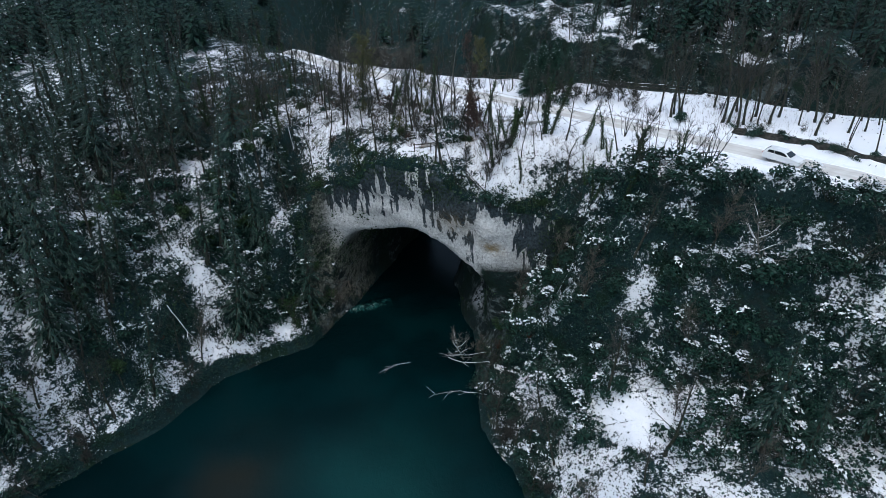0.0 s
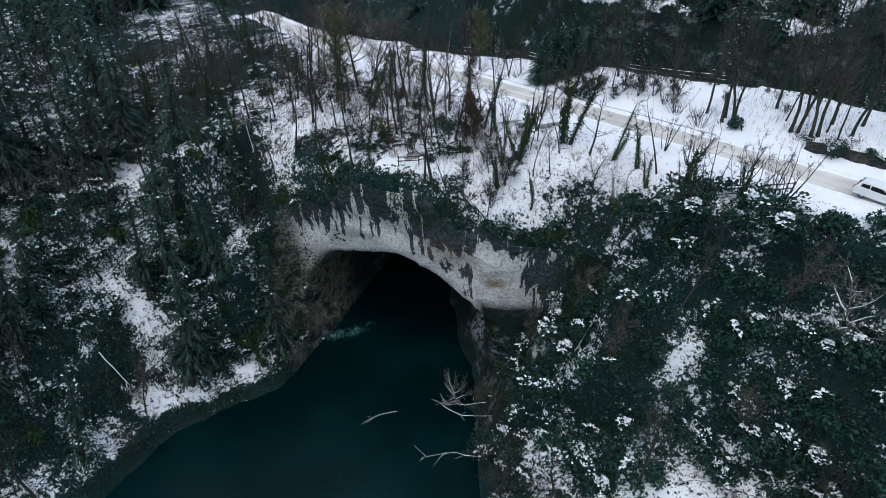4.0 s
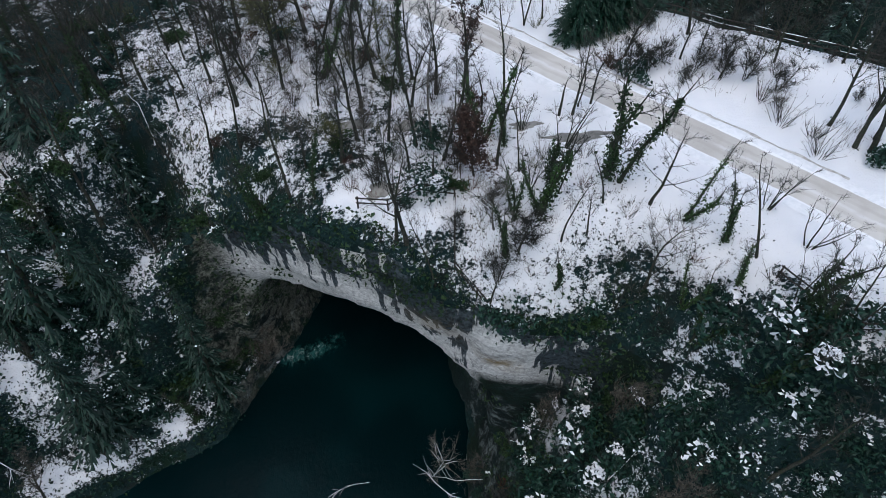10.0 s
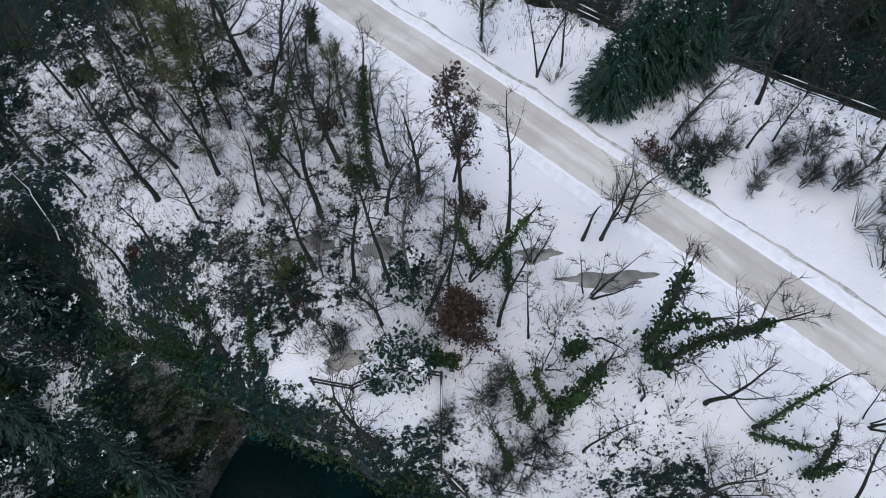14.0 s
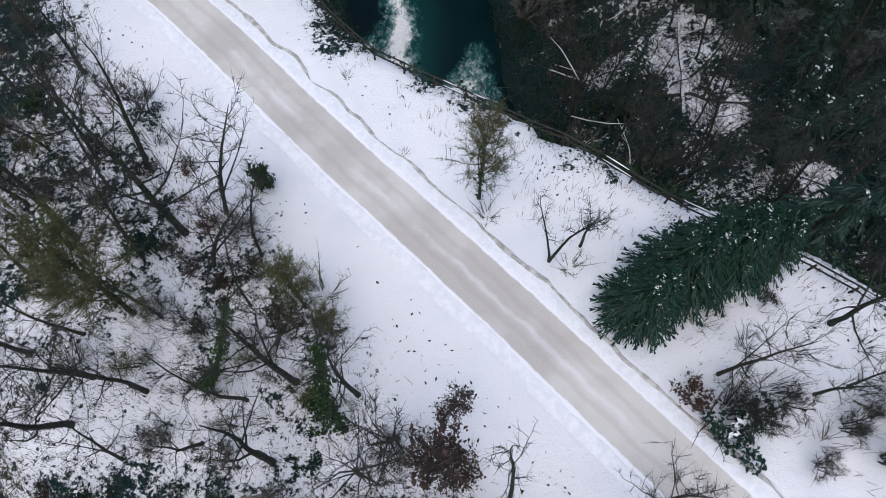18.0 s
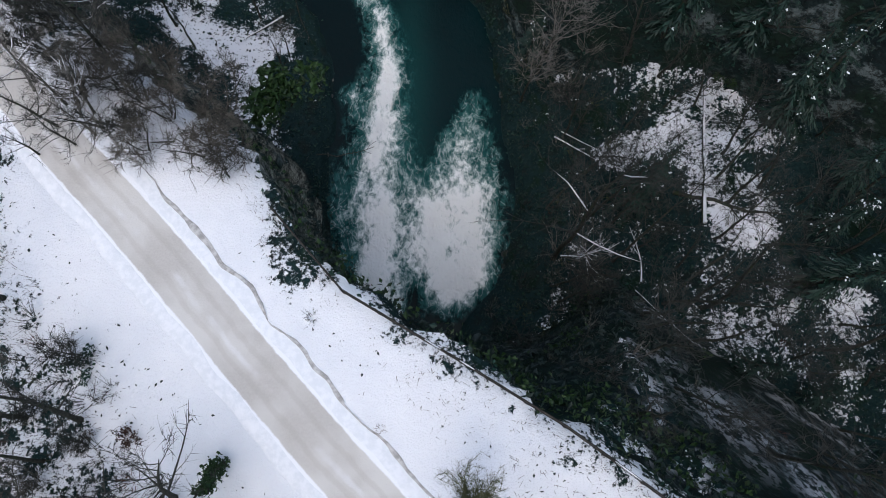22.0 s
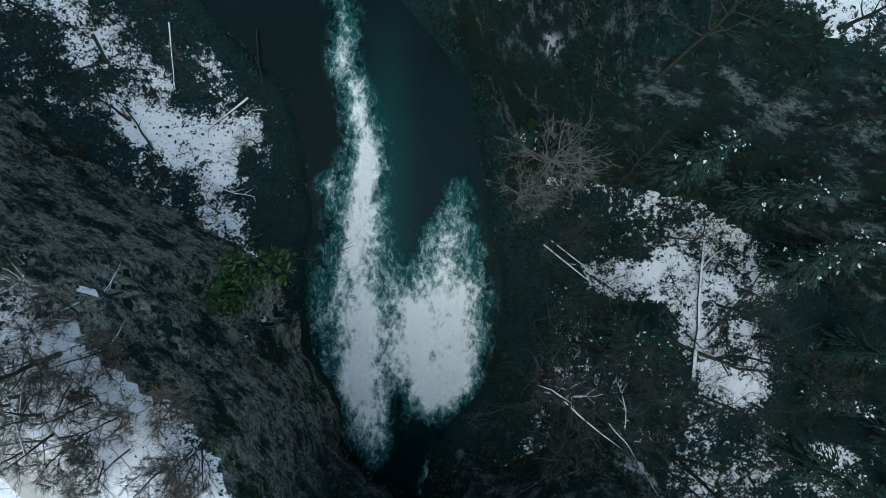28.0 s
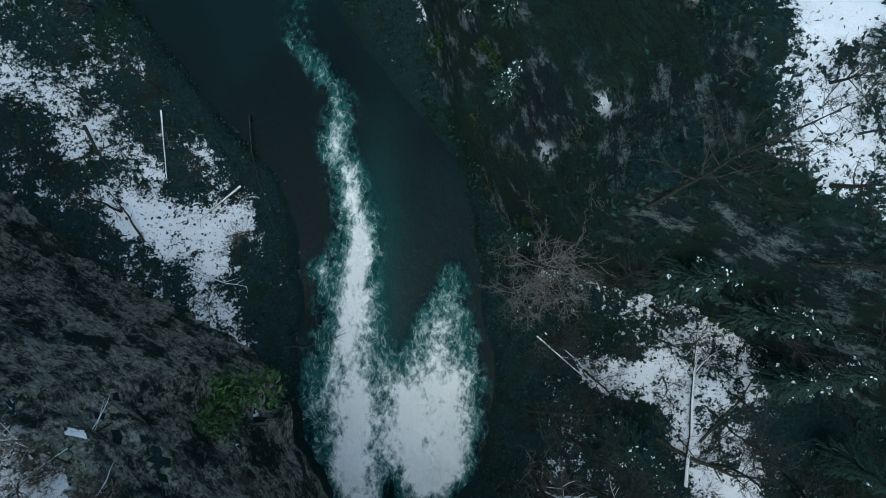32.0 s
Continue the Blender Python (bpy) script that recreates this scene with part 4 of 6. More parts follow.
def thicket(kind, seed, radius, high, stems=18, mat="twig", label="", leaves=0):
    """A leafless shrub of many thin stems."""
    rng = random.Random(seed)
    wood, brown = Bits(), Bits()
    for _ in range(stems):
        w, r = rng.uniform(0, 6.28), rng.uniform(0, 0.3) * radius
        h = high * rng.uniform(0.5, 1.1)
        st = path(rng, Vector((r * math.cos(w), r * math.sin(w), -0.2)), Vector((math.cos(w) * radius / high * 0.9, math.sin(w) * radius / high * 0.9, 1)), h, 4, 0.14, 0.02)
        wood.tube(st, [0.03, 0.024, 0.018, 0.012, 0], 3)
        for _ in range(6):
            a = along_path(st, rng.uniform(0.3, 0.95))
            b = a + Vector((rng.gauss(0, 0.35), rng.gauss(0, 0.35), rng.uniform(0.05, 0.5))) * high * 0.28
            wood.tube([a, b], [0.011, 0], 3)
            for _ in range(leaves):
                brown.leaf(a.lerp(b, rng.random()) + Vector((rng.gauss(0, 0.1), rng.gauss(0, 0.1), rng.gauss(0, 0.1))), rng.uniform(0.06, 0.13), rng)
    root = tagged(new(kind), label, "shrub", "leafless shrubs")
    wood.object("branchwork", M[mat], root)
    if brown.f:
        brown.object("dead_foliage", M["dead_leaf"], root, "withered brown leaves")
    return root


class Nursery:
    """Sets out copies of a few templates; the first place of each takes the template itself."""

    def __init__(self):
        self.taken = set()

    def set(self, template, x, y, scale=1.0, turn=None, tilt=(0, 0), sink=0.0, z=None, label=""):
        if turn is None:
            turn = random.uniform(0, 360)
        h = float(ground(x, y)) if z is None else z
        m = pose(x, y, h - sink, tilt[0], tilt[1], turn) @ Matrix.Scale(scale, 4)
        if template.name in self.taken:
            ob = copy_thing(template, m @ Matrix.Scale(1 / template.scale.x, 4))
        else:
            self.taken.add(template.name)
            template.matrix_basis = m
            ob = template
        if label:
            ob["label"] = label
        return ob


plant = Nursery()
T_SLIM = [bare_tree("slim_tree", 100 + i, h, r, 0.45, 9, 0.24, 1.3, label="slim dark leafless tree standing in the snow", fine=0.8)
          for i, (h, r) in enumerate(((11, 0.13), (13, 0.16), (9, 0.11), (12, 0.15), (10, 0.12)))]
T_BARE = [bare_tree("bare_tree", 200 + i, h, r, 0.3, 13, 0.38, 0.9, label="leafless broadleaved tree with a spreading dark crown", burr=True)
          for i, (h, r) in enumerate(((12, 0.2), (14, 0.23), (10, 0.18), (13, 0.21)))]
T_HAZEL = [bare_tree("brownish_tree", 250 + i, h, 0.15, 0.18, 20, 0.34, 1.2, twig="hazel_twig", label="bushy leafless tree with a haze of brownish twigs", fine=1.3)
           for i, h in enumerate((9, 11))]
T_WIDE = [bare_tree("spreading_tree", 300 + i, h, r, 0.22, 15, 0.5, 0.7, 0.15, label="low spreading leafless tree with crooked boughs")
          for i, (h, r) in enumerate(((8, 0.15), (9, 0.16), (7.5, 0.13)))]
T_IVY = [bare_tree("ivy_clad_tree", 400 + i, h, r, 0.5, 8, 0.28, 1.1, lean=0.18, forks=f, ivy=900, ivy_mat=m, label="forked leafless tree with its stems clad in green ivy")
         for i, (h, r, f, m) in enumerate(((10, 0.17, 2, "ivy_bright"), (8, 0.15, 3, "ivy"), (12, 0.18, 1, "ivy"), (9, 0.16, 2, "ivy")))]
T_BIG = [bare_tree("stout_tree", 560 + i, h, r, 0.3, 16, 0.27, 1.2, label="stout leafless tree with a thick dark trunk", fine=1.1, burr=True) for i, (h, r) in enumerate(((15, 0.21), (14, 0.19)))]
T_COPPICE = [bare_tree("coppiced_tree", 500 + i, h, 0.10, 0.4, 15, 0.24, 1.3, forks=5, label="many-stemmed coppiced tree, leafless and dark", fine=0.7)
             for i, h in enumerate((7, 9))]
T_SNAG = [bare_tree("broken_snag", 600 + i, h, 0.16, 0.6, 3, 0.16, 0.8, ivy=iv, label="short broken tree stem with a few dead stubs", fine=0.4)
          for i, (h, iv) in enumerate(((4.5, 0), (5.5, 500)))]
T_PALEWIDE = bare_tree("pale_spreading_tree", 740, 9, 0.16, 0.2, 16, 0.55, 0.5, 0.3, twig="pale_twig", bark="pale_bark", label="pale crooked leafless tree with snow-lined boughs", frost=0.22)
T_LICHEN = bare_tree("lichened_tree", 700, 16, 0.2, 0.25, 40, 0.30, 0.9, twig="green_twig", ivy=500, ivy_mat="ivy", label="tall leafless tree with greenish lichened twigs", fine=2.6)
T_TALL = [bare_tree("tall_bare_tree", 760 + i, h, r, 0.34, 24, sp, 0.9, twig=tw, frost=f, fine=1.3, label=lb) for i, (h, r, sp, tw, f, lb) in enumerate((
    (22, 0.2, 0.27, "twig", 0.0, "tall leafless tree rising out of the gorge"), (19, 0.18, 0.3, "twig", 0.0, "tall spreading leafless tree in the gorge"),
    (20, 0.2, 0.34, "twig", 0.14, "tall leafless tree with snow-lined boughs in the gorge"), (17, 0.17, 0.32, "pale_twig", 0.0, "tall pale-twigged leafless tree by the river")))]
T_RUSTY = bare_tree("oak_with_withered_leaves", 710, 13, 0.16, 0.3, 14, 0.22, 1.1, leaves=0.5, label="slender oak that keeps withered brown leaves")
T_PALE = bare_tree("pale_stemmed_tree", 720, 14.5, 0.12, 0.5, 8, 0.2, 1.2, bark="pale_bark", label="thin curved tree with a pale grey stem")
T_HORN = bare_tree("hornbeam_with_withered_leaves", 730, 6.8, 0.1, 0.12, 22, 0.3, 1.1, leaves=0.95, label="young hornbeam dense with withered dark red leaves", fine=1.2)
T_SPRUCE = [spruce("spruce", 800 + i, h, w, label="dark green spruce with snow on its boughs", snow=s)
            for i, (h, w, s) in enumerate(((18, 3.2, 0.10), (15, 2.9, 0.2), (20, 3.4, 0.05)))]
T_FIR = spruce("fir_tree", 820, 17, 6.5, leaf="yew", snow=0.22, label="broad bright green fir with flecks of snow", step_z=0.24, droop=0.2, start=0.03, per=13, thin=0.7, teeth=3, fluff=5)
T_BOX = [evergreen_bush("evergreen_shrub", 900 + i, r, h, "box", c, s, "dark evergreen shrub with patches of snow")
         for i, (r, h, c, s) in enumerate(((1.7, 2.1, 480, 4), (1.3, 1.7, 380, 0), (2.2, 2.8, 640, 5), (1.5, 1.8, 440, 1)))]
T_IVYBUSH = evergreen_bush("ivy_bush", 920, 1.6, 1.7, "ivy", 700, 0, "glossy green ivy bush on the rock")
T_THICK = [thicket(kind, 1000 + i, r, h, n, m, lb) for i, (kind, (r, h, n, m, lb)) in enumerate(zip(("bare_shrub", "tall_shrub", "reddish_shrub", "lichened_shrub", "pale_shrub"), (
    (1.2, 2.2, 18, "twig", "leafless shrub of thin dark stems"), (1.5, 3.0, 20, "twig", "tall leafless shrub of thin dark stems"),
    (0.9, 1.4, 18, "red_twig", "low reddish leafless shrub"), (1.3, 2.4, 18, "green_twig", "leafless shrub with lichen-green stems"), (1.9, 3.4, 24, "pale_twig", "bushy leafless shrub of pale grey stems"))))]
T_BRUSH = [bare_tree("bushy_tree", 780 + i, h, 0.07, 0.12, 20, 0.5, 0.8, forks=4, twig=tw, fine=1.35, label=lb) for i, (h, tw, lb) in enumerate((
    (5.5, "hazel_twig", "low bushy leafless tree with a haze of grey-brown twigs"), (5.0, "twig", "low bushy leafless tree with fine dark twigs"),
    (5.5, "green_twig", "low bushy tree with olive lichened twigs")))]
T_BROWN = thicket("withered_shrub", 1010, 1.1, 1.8, 22, "red_twig", "small shrub with withered russet leaves", 3)

# trees that stand apart: template, x, y, height, turn
SINGLE = [
    (T_SNAG[0], 1.7, 92.4, 4.8, 20), (T_PALE, 1.6, 97.2, 14.8, 60), (T_SLIM[3], 0.3, 97.7, 12.5, 10), (T_IVY[2], -0.8, 105.0, 12.0, 130), (T_LICHEN, -3.6, 112.0, 7.0, 40), (T_LICHEN, -1.9, 110.4, 5.2, 200), (T_LICHEN, -14.0, 112.0, 13.0, 250), (T_RUSTY, 4.8, 103.5, 13.8, 0),
    (T_RUSTY, 4.2, 105.5, 8.2, 140), (T_HORN, 4.9, 93.8, 7.0, 0), (T_BARE[0], 13.3, 100.2, 7.6, 0), (T_SNAG[0], 12.2, 100.3, 4.3, 90),
    (T_IVY[1], 15.1, 93.0, 11.0, 0), (T_BARE[3], 17.6, 89.8, 8.0, 0), (T_IVY[0], 9.7, 89.8, 7.5, 200), (T_SNAG[1], 10.6, 92.8, 6.5, 0),
    (T_SLIM[0], 10.5, 114.5, 7.6, 0), (T_WIDE[1], 18.8, 107.7, 7.0, 40), (T_BARE[2], 23.5, 106.6, 5.4, 0), (T_BARE[2], 25.2, 107.0, 4.6, 90),
    (T_LICHEN, 6.5, 118.6, 8.6, 0), (T_SLIM[2], 12.3, 115.3, 7.9, 0), (T_SLIM[4], 10.4, 114.4, 8.3, 50),
    (T_WIDE[2], 14.9, 101.4, 6.2, 0), (T_WIDE[1], -11.5, 117.0, 13.5, 170), (T_SNAG[1], -6.5, 120.2, 5.5, 0),
    (T_IVY[0], 20.1, 81.2, 7.2, 0), (T_IVY[3], 24.1, 79.2, 9.0, 30), (T_IVY[3], 25.2, 78.9, 6.5, 250), (T_COPPICE[0], 25.3, 88.3, 5.4, 0),
    (T_BARE[1], 32.9, 93.5, 9.5, 0), (T_BARE[3], 34.2, 93.0, 10.5, 60), (T_BARE[1], 33.4, 95.0, 10.0, 120), (T_BARE[3], 35.0, 94.6, 9.6, 200),
    (T_WIDE[0], 32.0, 95.8, 5.6, 80), (T_COPPICE[1], 26.8, 84.5, 6.0, 0), (T_COPPICE[0], 29.5, 78.3, 5.6, 50), (T_COPPICE[1], 32.5, 77.5, 6.4, 130),
    (T_IVY[2], -7.7, 93.1, 7.6, 100), (T_SNAG[1], 7.8, 84.1, 3.0, 50), (T_SNAG[1], 9.6, 89.5, 7.9, 120), (T_SLIM[3], 8.4, 93.9, 6.5, 0),
    (T_IVY[2], 15.6, 92.0, 12.0, 0), (T_SLIM[0], 13.9, 101.3, 7.0, 90), (T_WIDE[2], 17.2, 85.2, 7.6, 0), (T_SLIM[2], 12.9, 87.9, 6.0, 0),
    (T_SLIM[1], 5.9, 84.8, 8.0, 200), (T_IVY[2], -33.0, 109.7, 12.2, 0), (T_SLIM[4], -28.7, 110.5, 12.9, 0), (T_SLIM[3], -26.3, 109.6, 12.4, 0),
    (T_SLIM[1], 39.1, 89.2, 9.5, 0), (T_SLIM[3], 39.8, 88.5, 10.0, 90), (T_SLIM[0], 40.7, 87.2, 9.2, 180), (T_IVY[2], 42.0, 88.5, 10.0, 20),
    (T_SPRUCE[0], -45.3, 103.7, 19.0, 0), (T_SPRUCE[1], -61.8, 93.4, 17.6, 0), (T_SPRUCE[1], -55.7, 105.0, 17.4, 50), (T_SPRUCE[2], -44.0, 109.2, 20.0, 0),
    (T_SPRUCE[2], -63.8, 110.5, 21.2, 60), (T_SPRUCE[0], -56.9, 78.3, 20.0, 100), (T_SPRUCE[2], -48.6, 74.0, 13.5, 30), (T_SPRUCE[1], -56.0, 72.4, 16.4, 10),
    (T_BARE[3], 25.7, 54.5, 14.1, 0), (T_BARE[2], 11.5, 63.4, 8.7, 0), (T_BARE[0], 21.0, 63.8, 11.9, 0), (T_SPRUCE[0], 35.9, 52.9, 17.5, 20),
    (T_SPRUCE[1], 46.8, 52.9, 15.1, 20), (T_SPRUCE[2], 39.4, 50.7, 12.3, 0), (T_SPRUCE[1], 13.5, 173.8, 10.5, 0),
    (T_WIDE[1], -18.6, 140.2, 6.0, 200), (T_WIDE[0], -16.4, 141.0, 5.5, 80), (T_PALEWIDE, -17.4, 140.8, 6.5, 0), (T_PALEWIDE, -20.6, 142.5, 6.0, 60), (T_BARE[2], -19.6, 138.4, 4.5, 0), (T_WIDE[2], -17.3, 138.9, 4.6, 140), (T_WIDE[0], -15.6, 140.0, 4.8, 250), (T_PALEWIDE, -16.0, 139.4, 5.0, 120), (T_BARE[0], -18.2, 141.6, 6.0, 60), (T_PALEWIDE, 20.5, 138.0, 7.5, 200), (T_PALEWIDE, 38.0, 66.0, 9.0, 150), (T_PALEWIDE, 3.8, 84.0, 6.5, 160),
]
SINGLE = [q for q in SINGLE if not (31 < q[1] < 43 and 86 < q[2] < 97)]
SINGLE += [(T_BIG[i % 2], x, y, h, 50 * i) for i, (x, y, h) in enumerate((
    (32.4, 96.3, 11), (33.3, 93.6, 13), (34.3, 93.1, 14), (34.0, 94.6, 13), (35.0, 94.3, 12), (39.3, 89.7, 15), (39.9, 89.3, 14), (40.2, 95.6, 12), (40.6, 87.8, 14), (41.5, 87.9, 15),
    (42.5, 93.0, 13), (44.2, 90.6, 14), (44.7, 87.3, 13), (46.8, 89.3, 13), (51.1, 92.2, 12), (52.1, 91.7, 13), (50.8, 87.1, 14), (59.9, 101.0, 13), (61.6, 101.0, 12), (62.8, 98.8, 13), (60.3, 90.7, 14)))]
SINGLE += [(T_COPPICE[1], 30.1, 77.4, 7.5, 10), (T_COPPICE[0], 32.2, 75.1, 7.0, 80), (T_IVY[3], 22.9, 77.0, 9.5, 0), (T_SNAG[1], -7.0, 120.0, 5.5, 60)]
HEIGHT = {}
for group, heights in ((T_SLIM, (11, 13, 9, 12, 10)), (T_BARE, (12, 14, 10, 13)), (T_WIDE, (8, 9, 7.5)), (T_IVY, (10, 8, 12, 9)), (T_COPPICE, (7, 9)),
                       (T_SNAG, (4.5, 5.5)), (T_TALL, (22, 19, 20, 17)), (T_BIG, (15, 14)), (T_SPRUCE, (18, 15, 20)), ((T_LICHEN, T_RUSTY, T_PALE, T_HORN, T_FIR, T_PALEWIDE), (16, 13, 14.5, 6.8, 17, 9))):
    for t, h in zip(group, heights):
        HEIGHT[t.name] = h
occupied = [(-4.2, 91.8), (-1.8, 91.2), (0.6, 92.2), (3.3, 91.7), (3.3, 89.5), (3.3, 87.2), (5.0, 85.7), (6.7, 84.3), (-3, 90), (1.5, 90)]
for t, x, y, h, turn in SINGLE:
    plant.set(t, x, y, h / HEIGHT[t.name], turn, sink=0.1)
    occupied.append((x, y))
for x, y, h, w in ((14.8, 111.2, 7.4, 0), (16.8, 112.9, 8.8, 120), (19.2, 113.6, 8.6, 240), (21.6, 114.2, 6.5, 60)):
    plant.set(T_FIR, x, y, h / 17, w, (0, 0), sink=0.2)
occupied.append((15, 110))


def scatter(rng, box, gap, tries, accept):
    """Places in a box of u and v, no two nearer than gap."""
    cell, made = {}, []
    for _ in range(tries):
        u, v = rng.uniform(box[0], box[1]), rng.uniform(box[2], box[3])
        x, y = from_uv(u, v)
        if not accept(x, y, u, v):
            continue
        k = (int(x // gap), int(y // gap))
        if any((x - a) ** 2 + (y - b) ** 2 < gap * gap for i in (-1, 0, 1) for j in (-1, 0, 1) for a, b in cell.get((k[0] + i, k[1] + j), ())):
            continue
        cell.setdefault(k, []).append((x, y))
        made.append((x, y))
    return made


def free(x, y, r):
    return all((x - a) ** 2 + (y - b) ** 2 > r * r for a, b in occupied)


def front_edge(u):
    return float(np.interp(u, FRONT_U, FRONT_V))


def back_edge(u):
    return float(np.interp(u, BACK_U, BACK_V))


def road_line(u):
    return float(np.interp(u, ROAD_U, ROAD_V))


def dry(x, y, margin=1.0):
    return float(shore(x, y)[0]) > margin


rng = random.Random(7)
# the wood on the plateau, before the road
for x, y in scatter(rng, (-112, -40, 70, 125), 2.7, 6000, lambda x, y, u, v: front_edge(u) + 1 < v < road_line(u) - 8.0 - 2 * step(-60, -42, u) and free(x, y, 1.6)):
    q = rng.random()
    t = rng.choice(T_SLIM) if q < 0.36 else rng.choice(T_BARE) if q < 0.56 else rng.choice(T_THICK) if q < 0.74 else rng.choice(T_IVY) if q < 0.9 else rng.choice(T_WIDE)
    plant.set(t, x, y, rng.uniform(0.65, 1.05), rng.uniform(0, 360), (rng.gauss(0, 4), rng.gauss(0, 4)), sink=0.1)
# its thinner edge
for x, y in scatter(rng, (-42, 8, 76, 100), 1.8, 2600, lambda x, y, u, v: front_edge(u) + 0.5 < v < road_line(u) - 7.5 and free(x, y, 1.6)):
    q = rng.random()
    t = rng.choice(T_SLIM) if q < 0.24 else rng.choice(T_THICK) if q < 0.74 else rng.choice(T_COPPICE) if q < 0.85 else rng.choice(T_IVY)
    plant.set(t, x, y, rng.uniform(0.5, 0.9), rng.uniform(0, 360), (rng.gauss(0, 5), rng.gauss(0, 5)), sink=0.1)
# beyond the road
for x, y in scatter(rng, (-8, 45, 84, 112), 4.0, 900, lambda x, y, u, v: road_line(u) + 9.5 < v < back_edge(u) + 2 and free(x, y, 1.5) and float(fbm(x, y, 0, 7, 2, 70)) > -0.1):
    plant.set(rng.choice(T_BARE + T_SLIM + T_HAZEL), x, y, rng.uniform(0.65, 1.0), rng.uniform(0, 360), (rng.gauss(0, 4), rng.gauss(0, 4)), sink=0.1)
    occupied.append((x, y))
for x, y in scatter(rng, (-30, 45, 84, 112), 4.2, 500, lambda x, y, u, v: road_line(u) + 8 < v < back_edge(u) - 1 and free(x, y, 2.2) and (u > -14 or v > back_edge(u) - 5)):
    t = rng.choice(T_SLIM + T_BARE + T_THICK[:2])
    plant.set(t, x, y, rng.uniform(0.6, 0.95), rng.uniform(0, 360), (rng.gauss(0, 4), rng.gauss(0, 4)), sink=0.1)
for x, y in scatter(rng, (-130, -78, 118, 150), 3.6, 900, lambda x, y, u, v: road_line(u) + 5 < v < back_edge(u) - 1 and free(x, y, 2)):
    t = rng.choice(T_SLIM + T_BARE + T_SPRUCE[:1])
    plant.set(t, x, y, rng.uniform(0.65, 1.0), rng.uniform(0, 360), (rng.gauss(0, 3), rng.gauss(0, 3)), sink=0.2)
# left slope above the pool
for x, y in scatter(rng, (-125, -60, 15, 92), 2.6, 4500, lambda x, y, u, v: v < front_edge(u) and dry(x, y, 2.0) and x < -20 and y > 44 and free(x, y, 2) and float(snow_cover(x, y)) < 0.68):
    q = rng.random()
    t = rng.choice(T_BARE) if q < 0.16 else rng.choice(T_HAZEL) if q < 0.21 else rng.choice(T_SLIM) if q < 0.42 else rng.choice(T_SPRUCE) if q < 0.8 else rng.choice(T_IVY) if q < 0.86 else rng.choice(T_THICK)
    plant.set(t, x, y, rng.uniform(0.6, 1.0) * (1.25 if t in T_SPRUCE else 1), rng.uniform(0, 360), (rng.gauss(0, 6), rng.gauss(0, 6)), sink=0.2)
for x, y in scatter(rng, (-100, -60, 40, 82), 2.1, 1500, lambda x, y, u, v: v < front_edge(u) + 1 and dry(x, y, 4.0) and x < -18 and y > 60 and float(fbm(x, y, 0, 11, 2, 171)) > -0.05 and float(snow_cover(x, y)) < 0.6):
    plant.set(rng.choice(T_BOX + [T_IVYBUSH]), x, y, rng.uniform(0.7, 1.25), rng.uniform(0, 360), sink=0.25)
# right slope below the road
for x, y in scatter(rng, (-34, 40, 40, 82), 2.0, 4500, lambda x, y, u, v: v < front_edge(u) + 2.5 and dry(x, y, 3.0) and x > 7 and y > 48 and float(fbm(x, y, 0, 8, 2, 181)) > -0.5 + 0.9 * float(step(66, 58, v)) and float(snow_cover(x, y)) < 0.66):
    plant.set(rng.choice(T_BOX), x, y, rng.uniform(0.8, 1.4), rng.uniform(0, 360), sink=0.3)
for x, y in scatter(rng, (-30, 40, 36, 80), 4.6, 700, lambda x, y, u, v: v < front_edge(u) and dry(x, y, 3.0) and x > 7 and y > 48 and free(x, y, 3)):
    t = rng.choice(T_BARE + T_SLIM[:3] + T_WIDE + T_THICK + T_HAZEL * 4)
    plant.set(t, x, y, rng.uniform(0.6, 1.0), rng.uniform(0, 360), (rng.gauss(0, 6), rng.gauss(0, 6)), sink=0.2)
# brushwood on the right bank before the arch
for x, y in scatter(rng, (-40, -20, 58, 76), 2.6, 120, lambda x, y, u, v: dry(x, y, 0.4) and x < 14 and x > 5):
    plant.set(rng.choice(T_THICK), x, y, rng.uniform(0.8, 1.3), rng.uniform(0, 360), sink=0.1)
# brush and crooked trees that lean over the pool
for bank, y0, y1, side in ((BANK_R, 56, 92, 1), (BANK_L, 56, 98, -1)):
    y = y0
    while y < y1:
        x = float(np.interp(y, BANK_Y, bank)) + side * rng.uniform(0.2, 2.6)
        q = rng.random()
        t = T_BRUSH[1] if q < 0.35 else T_BRUSH[0] if q < 0.5 else rng.choice(T_WIDE) if q < 0.66 else T_PALEWIDE if q < 0.72 else rng.choice(T_BOX)
        if side > 0 or not (64 < y < 75 or 78 < y < 96):
            plant.set(t, x, y, rng.uniform(0.6, 1.15), rng.uniform(0, 360), (rng.gauss(0, 10), rng.gauss(-12 * side, 10)), sink=0.2)
        y += rng.uniform(0.9, 2.0)
# rim of the arch
for x, y in scatter(rng, (-64, -18, 75, 82), 1.7, 260, lambda x, y, u, v: abs(v - front_edge(u) + 0.1) < 1.2 and rng.random() < 0.8 and free(x, y, 1.6)):
    plant.set(rng.choice([T_IVYBUSH, T_BOX[3], T_BOX[1], T_IVYBUSH]), x, y, rng.uniform(0.5, 0.8), rng.uniform(0, 360), sink=0.5)
